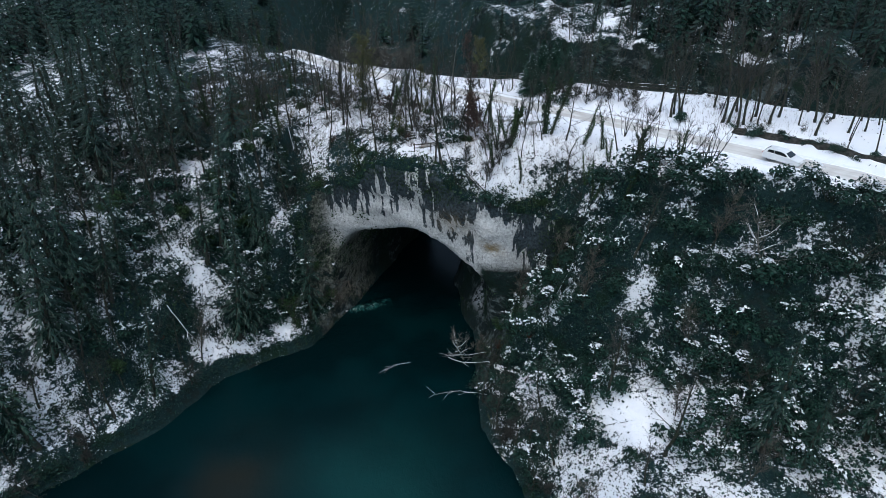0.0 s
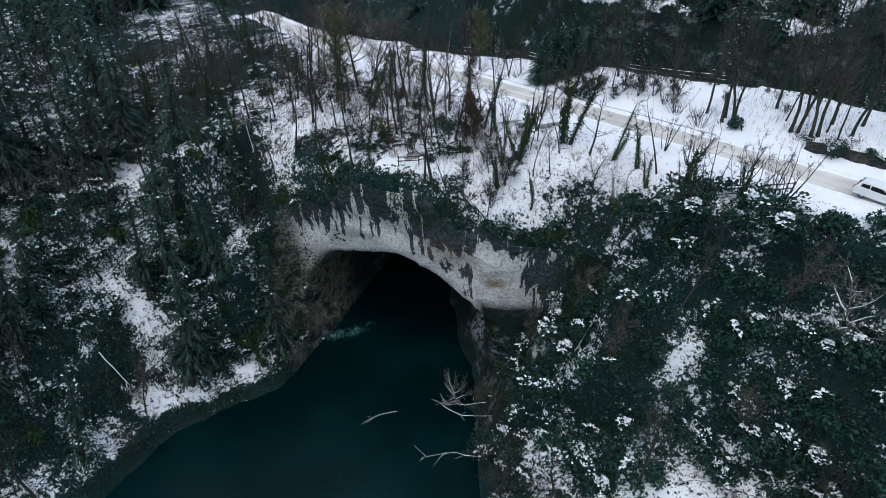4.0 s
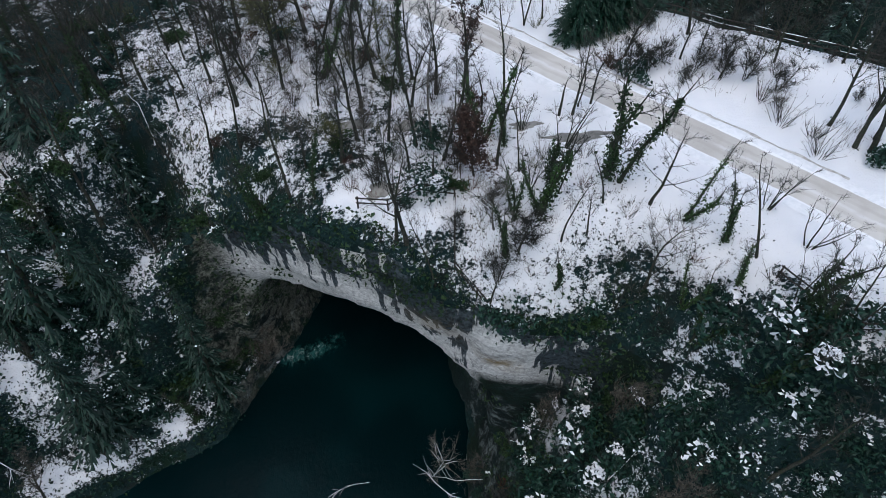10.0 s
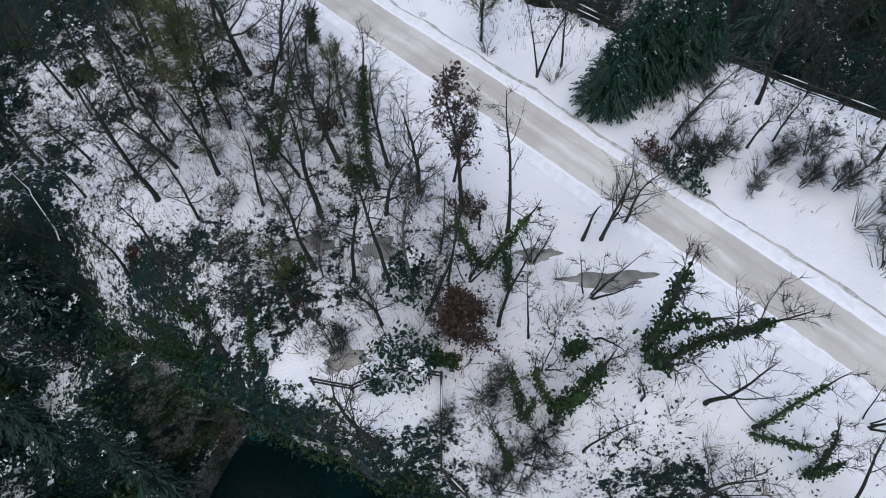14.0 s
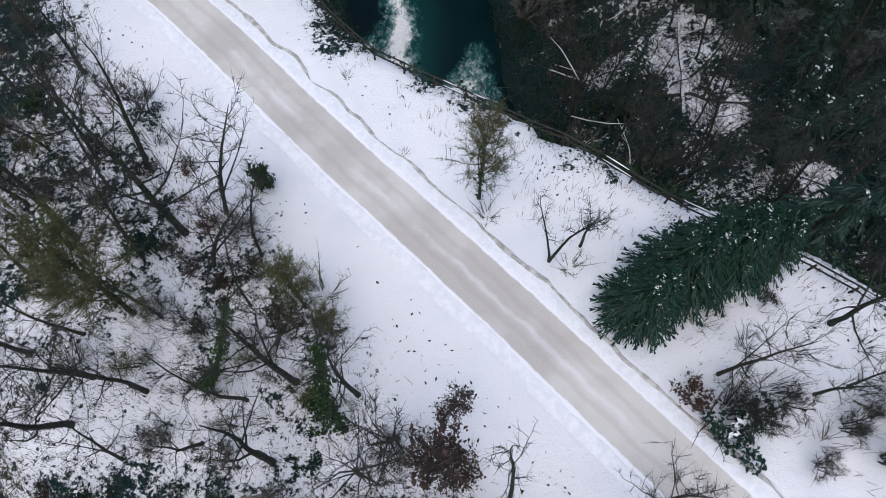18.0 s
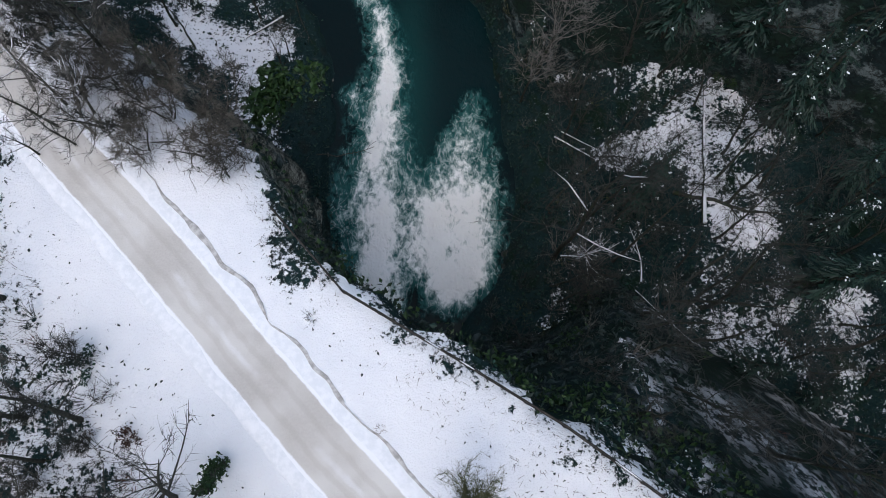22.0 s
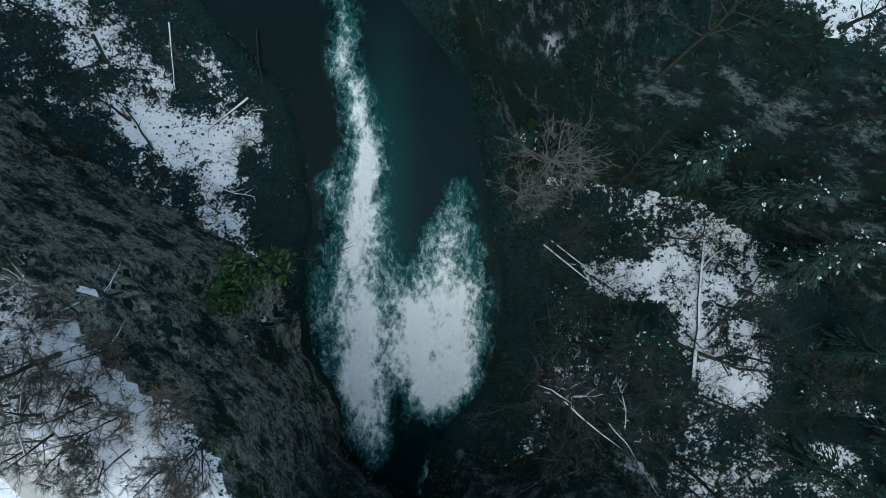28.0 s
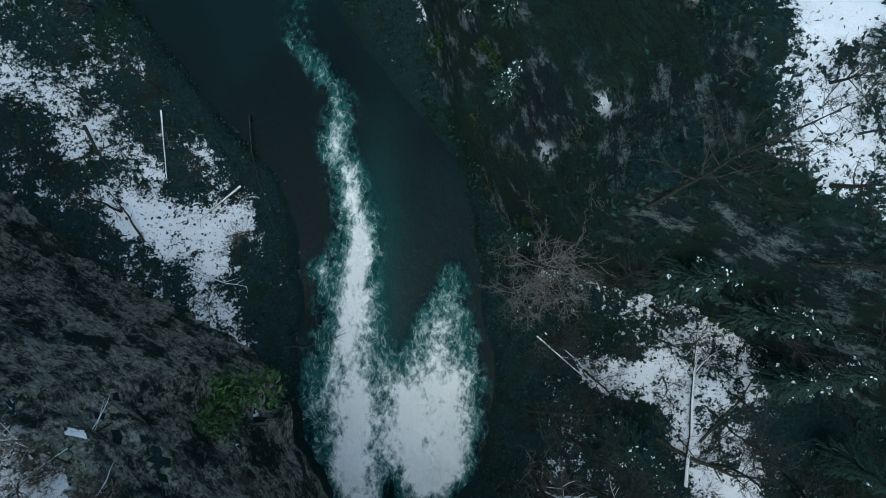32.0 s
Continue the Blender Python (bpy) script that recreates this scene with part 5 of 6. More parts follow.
# the gorge below the arch
for x, y in scatter(rng, (-110, 75, 104, 190), 4.9, 3800, lambda x, y, u, v: v > back_edge(u) + 3 and dry(x, y, 2.5) and y < 196 and free(x, y, 2.5) and v < float(np.interp(u, FAR_U, FAR_V)) + 7):
    q = rng.random()
    t = rng.choice(T_SPRUCE) if (q < 0.55 and (x > 34 or (x > 24 and y < 140 and q < 0.25) or (x > 8 and y > 166 and q < 0.3))) else rng.choice(T_BARE) if q < 0.4 else rng.choice(T_THICK) if q < 0.8 else rng.choice(T_WIDE) if q < 0.93 else T_IVYBUSH
    plant.set(t, x, y, rng.uniform(0.55, 0.85), rng.uniform(0, 360), (rng.gauss(0, 7), rng.gauss(0, 7)), sink=0.2)
for x, y in scatter(rng, (-72, 20, 118, 160), 2.0, 900, lambda x, y, u, v: v > back_edge(u) + 5 and 0.3 < float(shore(x, y)[0]) < 11):
    plant.set(rng.choice(T_THICK[:2] + T_THICK[3:]), x, y, rng.uniform(0.5, 1.0), rng.uniform(0, 360), sink=0.1)
for x, y in ((17.5, 157.5), (19.0, 155.8), (20.6, 158.6), (15.5, 160.0), (18.0, 138.0), (20.5, 136.0)):
    plant.set(T_THICK[4], x, y, rng.uniform(1.2, 1.7), sink=0.2)
for t, x, y, h in ((T_TALL[2], 17.3, 137.6, 27), (T_TALL[3], 16.3, 158.6, 20), (T_TALL[3], 14.6, 156.0, 15), (T_TALL[1], 20.5, 141.5, 20), (T_TALL[0], 26.0, 132.0, 18), (T_TALL[3], -11.5, 161.5, 8)):
    plant.set(t, x, y, h / HEIGHT[t.name], 40, (0, 0), sink=0.3)
for x, y in scatter(rng, (-62, 40, 114, 160), 5.6, 1400, lambda x, y, u, v: 13 < x < 60 and v > back_edge(u) + 4 and dry(x, y, 3) and y < 166 and float(snow_cover(x, y)) < 0.55 and v < float(np.interp(u, FAR_U, FAR_V)) - 3):
    plant.set(rng.choice(T_TALL[:2] + T_SPRUCE[:1]), x, y, rng.uniform(0.6, 1.0), rng.uniform(0, 360), (rng.gauss(0, 4), rng.gauss(0, 4)), sink=0.3)
# brushwood along the brow of the gorge beside the road
for x, y in scatter(rng, (-100, -69, 110, 127), 1.8, 2400, lambda x, y, u, v: road_line(u) + 3.2 < v < back_edge(u) + 0.3 and free(x, y, 1.0) and (v > back_edge(u) - 3.2 or u < -75)):
    q = rng.random()
    t = T_BRUSH[0] if q < 0.55 else T_BRUSH[1] if q < 0.8 else rng.choice(T_WIDE) if q < 0.92 else T_PALEWIDE
    plant.set(t, x, y, rng.uniform(0.6, 1.1) * (1 if t in T_BRUSH else 0.6), rng.uniform(0, 360), (rng.gauss(0, 9), rng.gauss(0, 9)), sink=0.15)
for x, y in scatter(rng, (-92, -64, 114, 127), 2.2, 900, lambda x, y, u, v: 0.2 < v - back_edge(u) < 2.4 and dry(x, y, 1.0)):
    u, v = to_u(x, y), to_v(x, y)
    z = float(plateau(x, y)) - 3.5 - 5.5 * (v - back_edge(u)) * rng.uniform(0.6, 1.3)
    plant.set(rng.choice(T_BRUSH[:2] + [T_THICK[4], T_IVYBUSH]), *from_uv(u, back_edge(u) + 0.05 * (float(plateau(x, y)) - z)), rng.uniform(0.5, 0.9), rng.uniform(0, 360), (rng.uniform(-35, -15), rng.uniform(0, 15)), z=z, sink=0.5)
# a tangle of bare crowns over the terrace and the low bank
for x, y in scatter(rng, (-60, -20, 125, 160), 3.4, 400, lambda x, y, u, v: 19 < x < 44 and 122 < y < 157 and dry(x, y, 6) and v > back_edge(u) + 8):
    plant.set(rng.choice(T_BARE + T_WIDE), x, y, rng.uniform(0.55, 0.85), rng.uniform(0, 360), (rng.gauss(0, 9), rng.gauss(0, 9)), sink=0.2)
for x, y in scatter(rng, (-125, -70, 115, 170), 3.6, 400, lambda x, y, u, v: -36 < x < -8 and 150 < y < 180 and dry(x, y, 2)):
    plant.set(rng.choice(T_WIDE + T_THICK[:2] + T_SLIM[2:3]), x, y, rng.uniform(0.45, 0.75), rng.uniform(0, 360), (rng.gauss(0, 12), rng.gauss(0, 12)), sink=0.2)
plant.set(T_IVYBUSH, -7.9, 147.7, 1.7, 0, z=18.5, label="bright green ivy bush on a ledge of the cliff")
# fuzzy undergrowth along the edge of the wood and behind the firs
for x, y in scatter(rng, (-92, -36, 80, 116), 3.1, 1600, lambda x, y, u, v: -24 < float(road_distance(x, y)) < -8.5 - 1.8 * math.sin(u * 0.45) - 3 * float(step(-50, -40, u)) and v > front_edge(u) + 3 and float(fbm(x, y, 0, 8, 2, 64)) > -0.16 + 0.35 * float(step(-62, -74, u))):
    q = rng.random()
    t = T_BRUSH[0] if q < 0.42 else T_BRUSH[1] if q < 0.72 else T_BRUSH[2] if q < 0.9 else rng.choice(T_BOX)
    plant.set(t, x, y, rng.uniform(0.45, 0.9), rng.uniform(0, 360), (rng.gauss(0, 6), rng.gauss(0, 6)), sink=0.15)
for x, y in scatter(rng, (-36, 10, 84, 114), 4.2, 800, lambda x, y, u, v: road_line(u) + 6.5 < v < back_edge(u) - 1.5 and x > 17 and free(x, y, 1.5) and float(fbm(x, y, 0, 6, 2, 62)) > 0.0):
    plant.set(rng.choice(T_BRUSH[:2]), x, y, rng.uniform(0.25, 0.5), rng.uniform(0, 360), (rng.gauss(0, 6), rng.gauss(0, 6)), sink=0.15)
for x, y in scatter(rng, (-82, -30, 84, 112), 1.75, 1500, lambda x, y, u, v: -17.5 < float(road_distance(x, y)) < -8.2 - 1.6 * math.sin(u * 0.45) and float(fbm(x, y, 0, 6, 2, 66)) < 0.22 and free(x, y, 0.9)):
    q = rng.random()
    t = rng.choice(T_THICK[:2]) if q < 0.38 else T_THICK[3] if q < 0.56 else T_THICK[2] if q < 0.68 else T_BROWN if q < 0.78 else rng.choice(T_BOX) if q < 0.88 else rng.choice(T_HAZEL)
    plant.set(t, x, y, rng.uniform(0.5, 0.9) * (0.5 if t in T_HAZEL else 1), rng.uniform(0, 360), sink=0.12)
for x, y in scatter(rng, (-38, -14, 88, 114), 2.3, 500, lambda x, y, u, v: 4.6 < float(road_distance(x, y)) and v < back_edge(u) - 1.5 and 16.5 < x < 31 and y < 111 and float(fbm(x, y, 0, 5, 2, 68)) < 0.2):
    plant.set(rng.choice(T_THICK[:2] + T_THICK[3:4]), x, y, rng.uniform(0.6, 1.2), rng.uniform(0, 360), sink=0.12)
# young trees and scrub on the far plateau
for x, y in scatter(rng, (-75, -20, 155, 190), 3.4, 500, lambda x, y, u, v: 22 < x < 66 and y < 192 and v > float(np.interp(u, FAR_U, FAR_V)) + 4):
    q = rng.random()
    plant.set(rng.choice(T_SPRUCE) if q < 0.14 else rng.choice(T_BARE + T_WIDE) if q < 0.5 else rng.choice(T_THICK), x, y, rng.uniform(0.4, 0.7), rng.uniform(0, 360), sink=0.2)
for x, y, h in ((10.5, 181.0, 9.5), (13.0, 178.5, 8.0), (7.5, 184.5, 9.0), (15.5, 184.0, 11.0)):
    plant.set(T_SPRUCE[1], x, y, h / 15, sink=0.2)
# low bushes among the trees of the wood
for x, y in scatter(rng, (-100, -30, 78, 118), 2.1, 1200, lambda x, y, u, v: front_edge(u) + 3.5 < v < road_line(u) - 7 - 5 * step(-60, -40, u) and float(fbm(x, y, 0, 9, 3, 61)) < 0.1 and free(x, y, 1.0)):
    q = rng.random()
    t = rng.choice(T_BOX) if q < 0.3 else T_IVYBUSH if q < 0.4 else T_BROWN if q < 0.55 else rng.choice(T_THICK)
    plant.set(t, x, y, rng.uniform(0.35, 0.75), rng.uniform(0, 360), sink=0.15)
for x, y, t, s in ((18.4, 105.4, T_THICK[1], 1.3), (19.6, 104.6, T_BOX[3], 0.9), (17.4, 106.6, T_BROWN, 1.1), (7.0, 117.4, T_THICK[0], 1.0), (11.6, 114.0, T_THICK[3], 0.9),
                   (-4.8, 112.8, T_THICK[3], 1.5), (-2.6, 112.9, T_THICK[3], 1.3), (-3.4, 110.9, T_THICK[3], 1.4), (-5.0, 111.2, T_BROWN, 1.0), (4.6, 92.6, T_THICK[2], 1.2), (5.2, 103.0, T_BROWN, 1.2), (-2.0, 128.0, T_THICK[0], 0.5), (2.0, 122.0, T_THICK[2], 0.5), (30.5, 93.0, T_THICK[1], 1.0), (34.0, 91.8, T_BOX[1], 0.8)):
    plant.set(t, x, y, s, sink=0.1)
for x, y, s in ((19.0, 106.0, 0.8), (20.4, 105.0, 0.7), (22.0, 106.2, 0.6), (24.5, 105.0, 0.7), (26.0, 103.4, 0.8), (23.0, 103.0, 0.5), (28.0, 103.0, 0.9), (27.0, 105.6, 0.8), (30.0, 101.0, 0.8)):
    plant.set(T_BRUSH[1], x, y, s, sink=0.1)
for x, y in scatter(rng, (-80, -59, 64, 92), 1.8, 500, lambda x, y, u, v: dry(x, y, 1.5) and v < front_edge(u) + 0.5 and float(snow_cover(x, y)) < 0.55):
    plant.set(rng.choice(T_BOX + [T_IVYBUSH]), x, y, rng.uniform(0.7, 1.2), rng.uniform(0, 360), sink=0.3)
for x, y in scatter(rng, (-6, 32, 60, 100), 1.5, 700, lambda x, y, u, v: 5.0 < v - road_line(u) < 8.2):
    plant.set(rng.choice(T_BOX[1:] + T_THICK[2:3]), x, y, rng.uniform(0.3, 0.55), rng.uniform(0, 360), sink=0.15)


# ---------------------------------------------------------------- fences
def box_bits(bits, a, b, wide, high):
    """A beam from a to b with a rectangular section and slightly uneven ends."""
    d = (b - a).normalized()
    s = d.cross(Vector((0, 0, 1)))
    s = (s if s.length > 0.01 else Vector((1, 0, 0))).normalized()
    t = s.cross(d)
    i = len(bits.v)
    for p in (a, b):
        for x, y in ((-1, -1), (1, -1), (1, 1), (-1, 1)):
            bits.v.append(tuple(p + s * (x * wide / 2) + t * (y * high / 2)))
    bits.f += [(i, i + 3, i + 2, i + 1), (i + 4, i + 5, i + 6, i + 7)] + [(i + k, i + (k + 1) % 4, i + 4 + (k + 1) % 4, i + 4 + k) for k in range(4)]


def fence(corners, label, seed, gap=2.2, high=1.25, rails=(0.6, 1.12), snow=True):
    """A post-and-rail fence through points of the plan."""
    rng = random.Random(seed)
    root = tagged(new("wooden_fence"), label, "fence", "rail fences")
    feet = []
    for (x0, y0), (x1, y1) in zip(corners, corners[1:]):
        n = max(1, round(math.hypot(x1 - x0, y1 - y0) / gap))
        feet += [(x0 + (x1 - x0) * k / n, y0 + (y1 - y0) * k / n) for k in range(n)]
    feet.append(corners[-1])
    tops = []
    for x, y in feet:
        z = float(ground(x, y))
        b = Bits()
        b.tube([Vector((x, y, z - 0.4)), Vector((x + rng.gauss(0, 0.02), y + rng.gauss(0, 0.02), z + high)), Vector((x, y, z + high + 0.03))], [0.07, 0.065, 0.0], 7)
        b.object("post", M["timber"], root)
        tops.append(Vector((x, y, z)))
    for a, c in zip(tops, tops[1:]):
        for r in rails:
            b = Bits()
            p, q = a + Vector((0, 0, r + rng.gauss(0, 0.02))), c + Vector((0, 0, r + rng.gauss(0, 0.02)))
            d = (q - p).normalized() * 0.12
            b.tube([p - d, p.lerp(q, 0.5) - Vector((0, 0, 0.015)), q + d], [0.062, 0.06, 0.056], 6)
            b.object("rail", M["timber"], root)
            if snow and rng.random() < 0.35:
                m0, m1 = sorted((rng.uniform(0, 0.4), rng.uniform(0.6, 1)))
                white = Bits()
                white.tube([p.lerp(q, m0) + Vector((0, 0, 0.05)), p.lerp(q, (m0 + m1) / 2) + Vector((0, 0, 0.06)), p.lerp(q, m1) + Vector((0, 0, 0.05))], [0.02, 0.045, 0.02], 5)
                white.object("snow_load", M["snow"], root, "strip of snow on the rail", smooth=True)
    return root


fence([(-4.2, 91.8), (-1.8, 91.2), (0.6, 92.2), (3.3, 91.7), (3.3, 87.2), (6.7, 84.3)], "weathered wooden rail fence round the lookout above the arch", 1)
fence([(24.4, 82.6), (25.6, 80.2), (27.2, 77.6), (29.9, 77.3), (34.3, 77.3)], "weathered wooden rail fence beside the lay-by", 2)
edge = [from_uv(u, back_edge(u) - 0.9) for u in (-66, -60, -53, -46, -39, -33, -26, -19, -12)]
fence(edge, "long snow-capped wooden rail fence along the gorge edge", 3, 2.6, 0.95)


# ---------------------------------------------------------------- road side
def ridge(j, a, u, x, y):
    return (0.02, 0.11, 0.07, 0.02)[j] + 0.05 * fbm(x, y, 0, 0.9, 3, 191) * (j in (1, 2))


ribbon("snow_bank", along, [1.5, 1.8, 2.1, 2.5], ridge, M["snow"], "low ploughed snow bank beside the road", "snow bank", lane=False, jag=0.25)
ribbon("snow_bank", along, [-2.5, -2.1, -1.8, -1.5], lambda j, a, u, x, y: ridge(3 - j, a, u, x, y), M["snow"],
       "low ploughed snow bank beside the road", "snow bank", lane=False, jag=0.25)
ribbon("road_ditch", np.arange(-84, -14, 0.3), [2.38, 2.44, 2.52, 2.6], lambda j, a, u, x, y: (0.0, 0.07, 0.08, 0.0)[j] + 0.07 * fbm(x, y, 0, 0.9, 3, 201), M["verge"],
       "thin line of bare soil and dead grass along the road", "ditch", lane=False, jag=0.5)
ribbon("earth_bank", np.arange(-6, 30, 0.3), [5.2, 6.0, 6.9, 7.6], lambda j, a, u, x, y: (-0.1, 0.3, 0.25, -0.1)[j] * np.clip(1 + fbm(x, y, 0, 1.6, 3, 211), 0.2, 2) * step(-6, 0, u), M["soil"],
       "dark bank of dug earth beyond the road", "bank", lane=False, jag=1.5)


def puddle(x, y, rx, ry, seed):
    """A thin irregular sheet of grey ice."""
    rng = random.Random(seed)
    b = Bits()
    n = 28
    for q in (0.0, 0.6, 1.0):
        for k in range(n if q else 1):
            w = 2 * math.pi * k / n
            r = q * (1 + 0.22 * math.sin(3 * w + seed) + 0.14 * math.sin(7 * w + 2 * seed) + rng.uniform(-0.08, 0.08))
            px, py = x + rx * r * math.cos(w), y + ry * r * math.sin(w)
            b.v.append((px, py, float(ground(px, py)) + (0.07 if q < 1 else -0.03)))
    for k in range(n):
        m = (k + 1) % n
        b.f += [(0, 1 + k, 1 + m), (1 + k, 1 + n + k, 1 + n + m, 1 + m)]
    return tagged(b.object("frozen_puddle", M["ice"], smooth=True), "shallow grey frozen puddle in the snow", "puddle", "frozen puddles")


for i, (x, y, rx, ry) in enumerate(((13.4, 97.4, 2.8, 0.7), (9.3, 99.4, 1.4, 0.6), (-2.4, 93.2, 1.4, 0.9), (-5.4, 101.1, 1.9, 0.7), (-0.6, 100.4, 1.2, 1.0))):
    puddle(x, y, rx, ry, i)


# ---------------------------------------------------------------- fallen wood
def log(p, q, r, seed, mat="bark", snow=True, bend=0.0, stubs=3, label="", name="fallen_log"):
    """A fallen stem between two points of the plan, with stubs and snow along its back."""
    rng = random.Random(seed)
    (x0, y0, h0), (x1, y1, h1) = p, q
    a, c = Vector((x0, y0, max(0.0, float(ground(x0, y0))) + h0)), Vector((x1, y1, max(0.0, float(ground(x1, y1))) + h1))
    side = (c - a).cross(Vector((0, 0, 1))).normalized()
    pts = [a.lerp(c, k / 6) + side * bend * math.sin(math.pi * k / 6) * (1 + rng.gauss(0, 0.2)) + Vector((0, 0, rng.gauss(0, 0.04))) for k in range(7)]
    for k, w in enumerate(pts):
        w.z = max(w.z, float(ground(w.x, w.y)) + r * 0.5)
    root = tagged(new(name), label, "log" if r > 0.09 else "branch", "fallen wood")
    wood = Bits()
    wood.tube(pts, [r * (1.1 - 0.75 * k / 6) for k in range(7)], 7)
    wood.object("stem", M[mat], root, smooth=True)
    for _ in range(stubs):
        b = Bits()
        k = rng.uniform(0.3, 0.98)
        s = along_path(pts, k)
        e = path(rng, s, (c - a).normalized() + side * rng.choice((-1, 1)) * rng.uniform(0.4, 1.1) + Vector((0, 0, rng.uniform(-0.1, 0.5))), rng.uniform(0.12, 0.3) * (c - a).length, 3, 0.15, 0)
        b.tube(e, [r * 0.45, r * 0.35, r * 0.2, 0], 4)
        b.object("stub", M[mat], root)
        if snow:
            w = Bits()
            w.tube([i + Vector((0, 0, r * 0.42)) for i in e], [r * 0.3, r * 0.35, r * 0.2, 0], 4)
            w.object("snow_load", M["snow"], root, "snow along the branch")
    if snow:
        w = Bits()
        w.tube([i + Vector((0, 0, r * 0.75 * (1.1 - 0.75 * k / 6))) for k, i in enumerate(pts)], [r * 0.75 * (1.1 - 0.75 * k / 6) for k in range(7)], 6)
        w.object("snow_load", M["snow"], root, "snow along the stem", smooth=True)
    return root


LOGS = (
    ((29.4, 139.0, 0.2), (30.9, 152.6, 0.3), 0.22, 0.0, 3, True, "straight fallen trunk with snow on it"),
    ((17.9, 151.0, 0.1), (23.2, 146.3, 0.2), 0.11, 0.0, 1, True, "snowy fallen trunk near the river bank"),
    ((18.6, 151.4, 0.1), (23.6, 147.0, 0.2), 0.08, 0.0, 1, True, "snowy fallen trunk near the river bank"),
    ((27.6, 142.6, 0.3), (36.5, 139.6, 0.3), 0.2, 0.6, 4, False, "dark crooked fallen trunk across the snow"),
    ((30.5, 143.0, 0.2), (35.5, 148.5, 0.2), 0.13, 0.2, 3, False, "dark fallen branch on the snow"),
    ((31.0, 136.0, 0.2), (27.0, 133.0, 0.2), 0.14, 0.2, 3, False, "dark fallen branch on the snow"),
    ((-20.4, 174.0, 0.3), (-19.4, 166.5, 0.2), 0.12, 0.0, 2, True, "thin snowy log on the low bank"),
    ((-12.4, 166.3, 0.4), (-16.5, 162.6, 0.2), 0.15, 0.0, 2, True, "thin snowy log on the low bank"),
    ((-27.0, 172.0, 0.2), (-23.0, 166.0, 0.2), 0.16, 0.3, 2, False, "dark fallen trunk on the low bank"),
    ((-29.0, 168.0, 0.2), (-24.0, 170.5, 0.2), 0.12, 0.2, 2, False, "dark fallen branch on the low bank"),
    ((-21.0, 160.5, 0.2), (-24.5, 165.5, 0.2), 0.12, 0.2, 2, False, "dark fallen branch on the low bank"),
    ((-17.0, 158.0, 0.2), (-11.5, 156.0, 0.4), 0.09, 0.3, 3, True, "snowy branch at the foot of the cliff"),
    ((-17.8, 145.5, 0.6), (-13.6, 148.6, 0.8), 0.10, -0.3, 3, True, "snow-lined branch hanging over the cliff"),
    ((-16.8, 143.0, 1.2), (-12.6, 145.0, 2.4), 0.11, -0.3, 3, True, "snow-lined branch hanging over the cliff"),
    ((17.2, 137.0, 4.0), (22.0, 137.5, 5.0), 0.10, 0.5, 3, True, "snow-lined crooked bough over the bank"),
    ((24.0, 134.0, 2.5), (23.0, 139.0, 4.5), 0.08, 0.4, 3, True, "snow-lined crooked bough over the bank"),
    ((24.0, 133.5, 0.6), (26.5, 128.0, 1.0), 0.05, 0.0, 0, True, "thin pale pole leaning on the slope"),
    ((0.9, 83.2, 1.2), (7.2, 79.0, 1.0), 0.06, 0.8, 5, True, "snow-lined bough reaching over the water"),
    ((6.6, 81.5, 1.0), (-0.6, 84.1, 1.4), 0.045, -0.7, 6, True, "snow-lined bough reaching over the water"),
    ((-5.2, 82.3, 0.9), (-10.0, 80.5, 0.4), 0.035, 0.5, 6, True, "snowy dead branches standing in the water"),
    ((6.5, 74.0, 0.6), (-1.7, 75.2, 0.5), 0.05, 0.8, 6, True, "snowy dead branches standing in the water"),
    ((15.6, 75.9, 0.6), (17.6, 77.0, 0.9), 0.08, 0.1, 2, True, "snow-lined dead branch on the slope"),
    ((-41.5, 82.0, 0.9), (-37.4, 81.0, 1.2), 0.09, 0.3, 3, True, "snow-lined dead branch on the slope"),
    ((-12.0, 174.0, 0.4), (-9.0, 163.0, 0.6), 0.09, 0.6, 3, False, "dark drowned branch leaning over the river"),
    ((-8.0, 149.6, 0.6), (-1.8, 151.0, 0.8), 0.07, 0.4, 5, False, "dark branch reaching over the rapids"),
    ((-25.0, 104.6, 0.3), (-27.5, 108.0, 1.0), 0.08, 0.4, 2, True, "snow-lined crooked branch at the cliff edge"),
    ((26.0, 58.0, 0.2), (20.0, 60.5, 0.3), 0.13, 0.2, 3, True, "snowy fallen log on the lower slope"),
    ((30.0, 62.0, 0.4), (24.0, 63.0, 0.5), 0.09, 0.5, 4, True, "snow-lined fallen branch on the lower slope"),
    ((13.0, 68.0, 0.3), (9.0, 72.0, 0.4), 0.09, 0.4, 4, True, "snow-lined fallen branch by the water"),
)
for i, (p, q, r, bend, stubs, snow, label) in enumerate(LOGS):
    log(p, q, r, 40 + i, "bark", snow, bend, stubs, label, "fallen_log" if r > 0.09 else "fallen_branch")


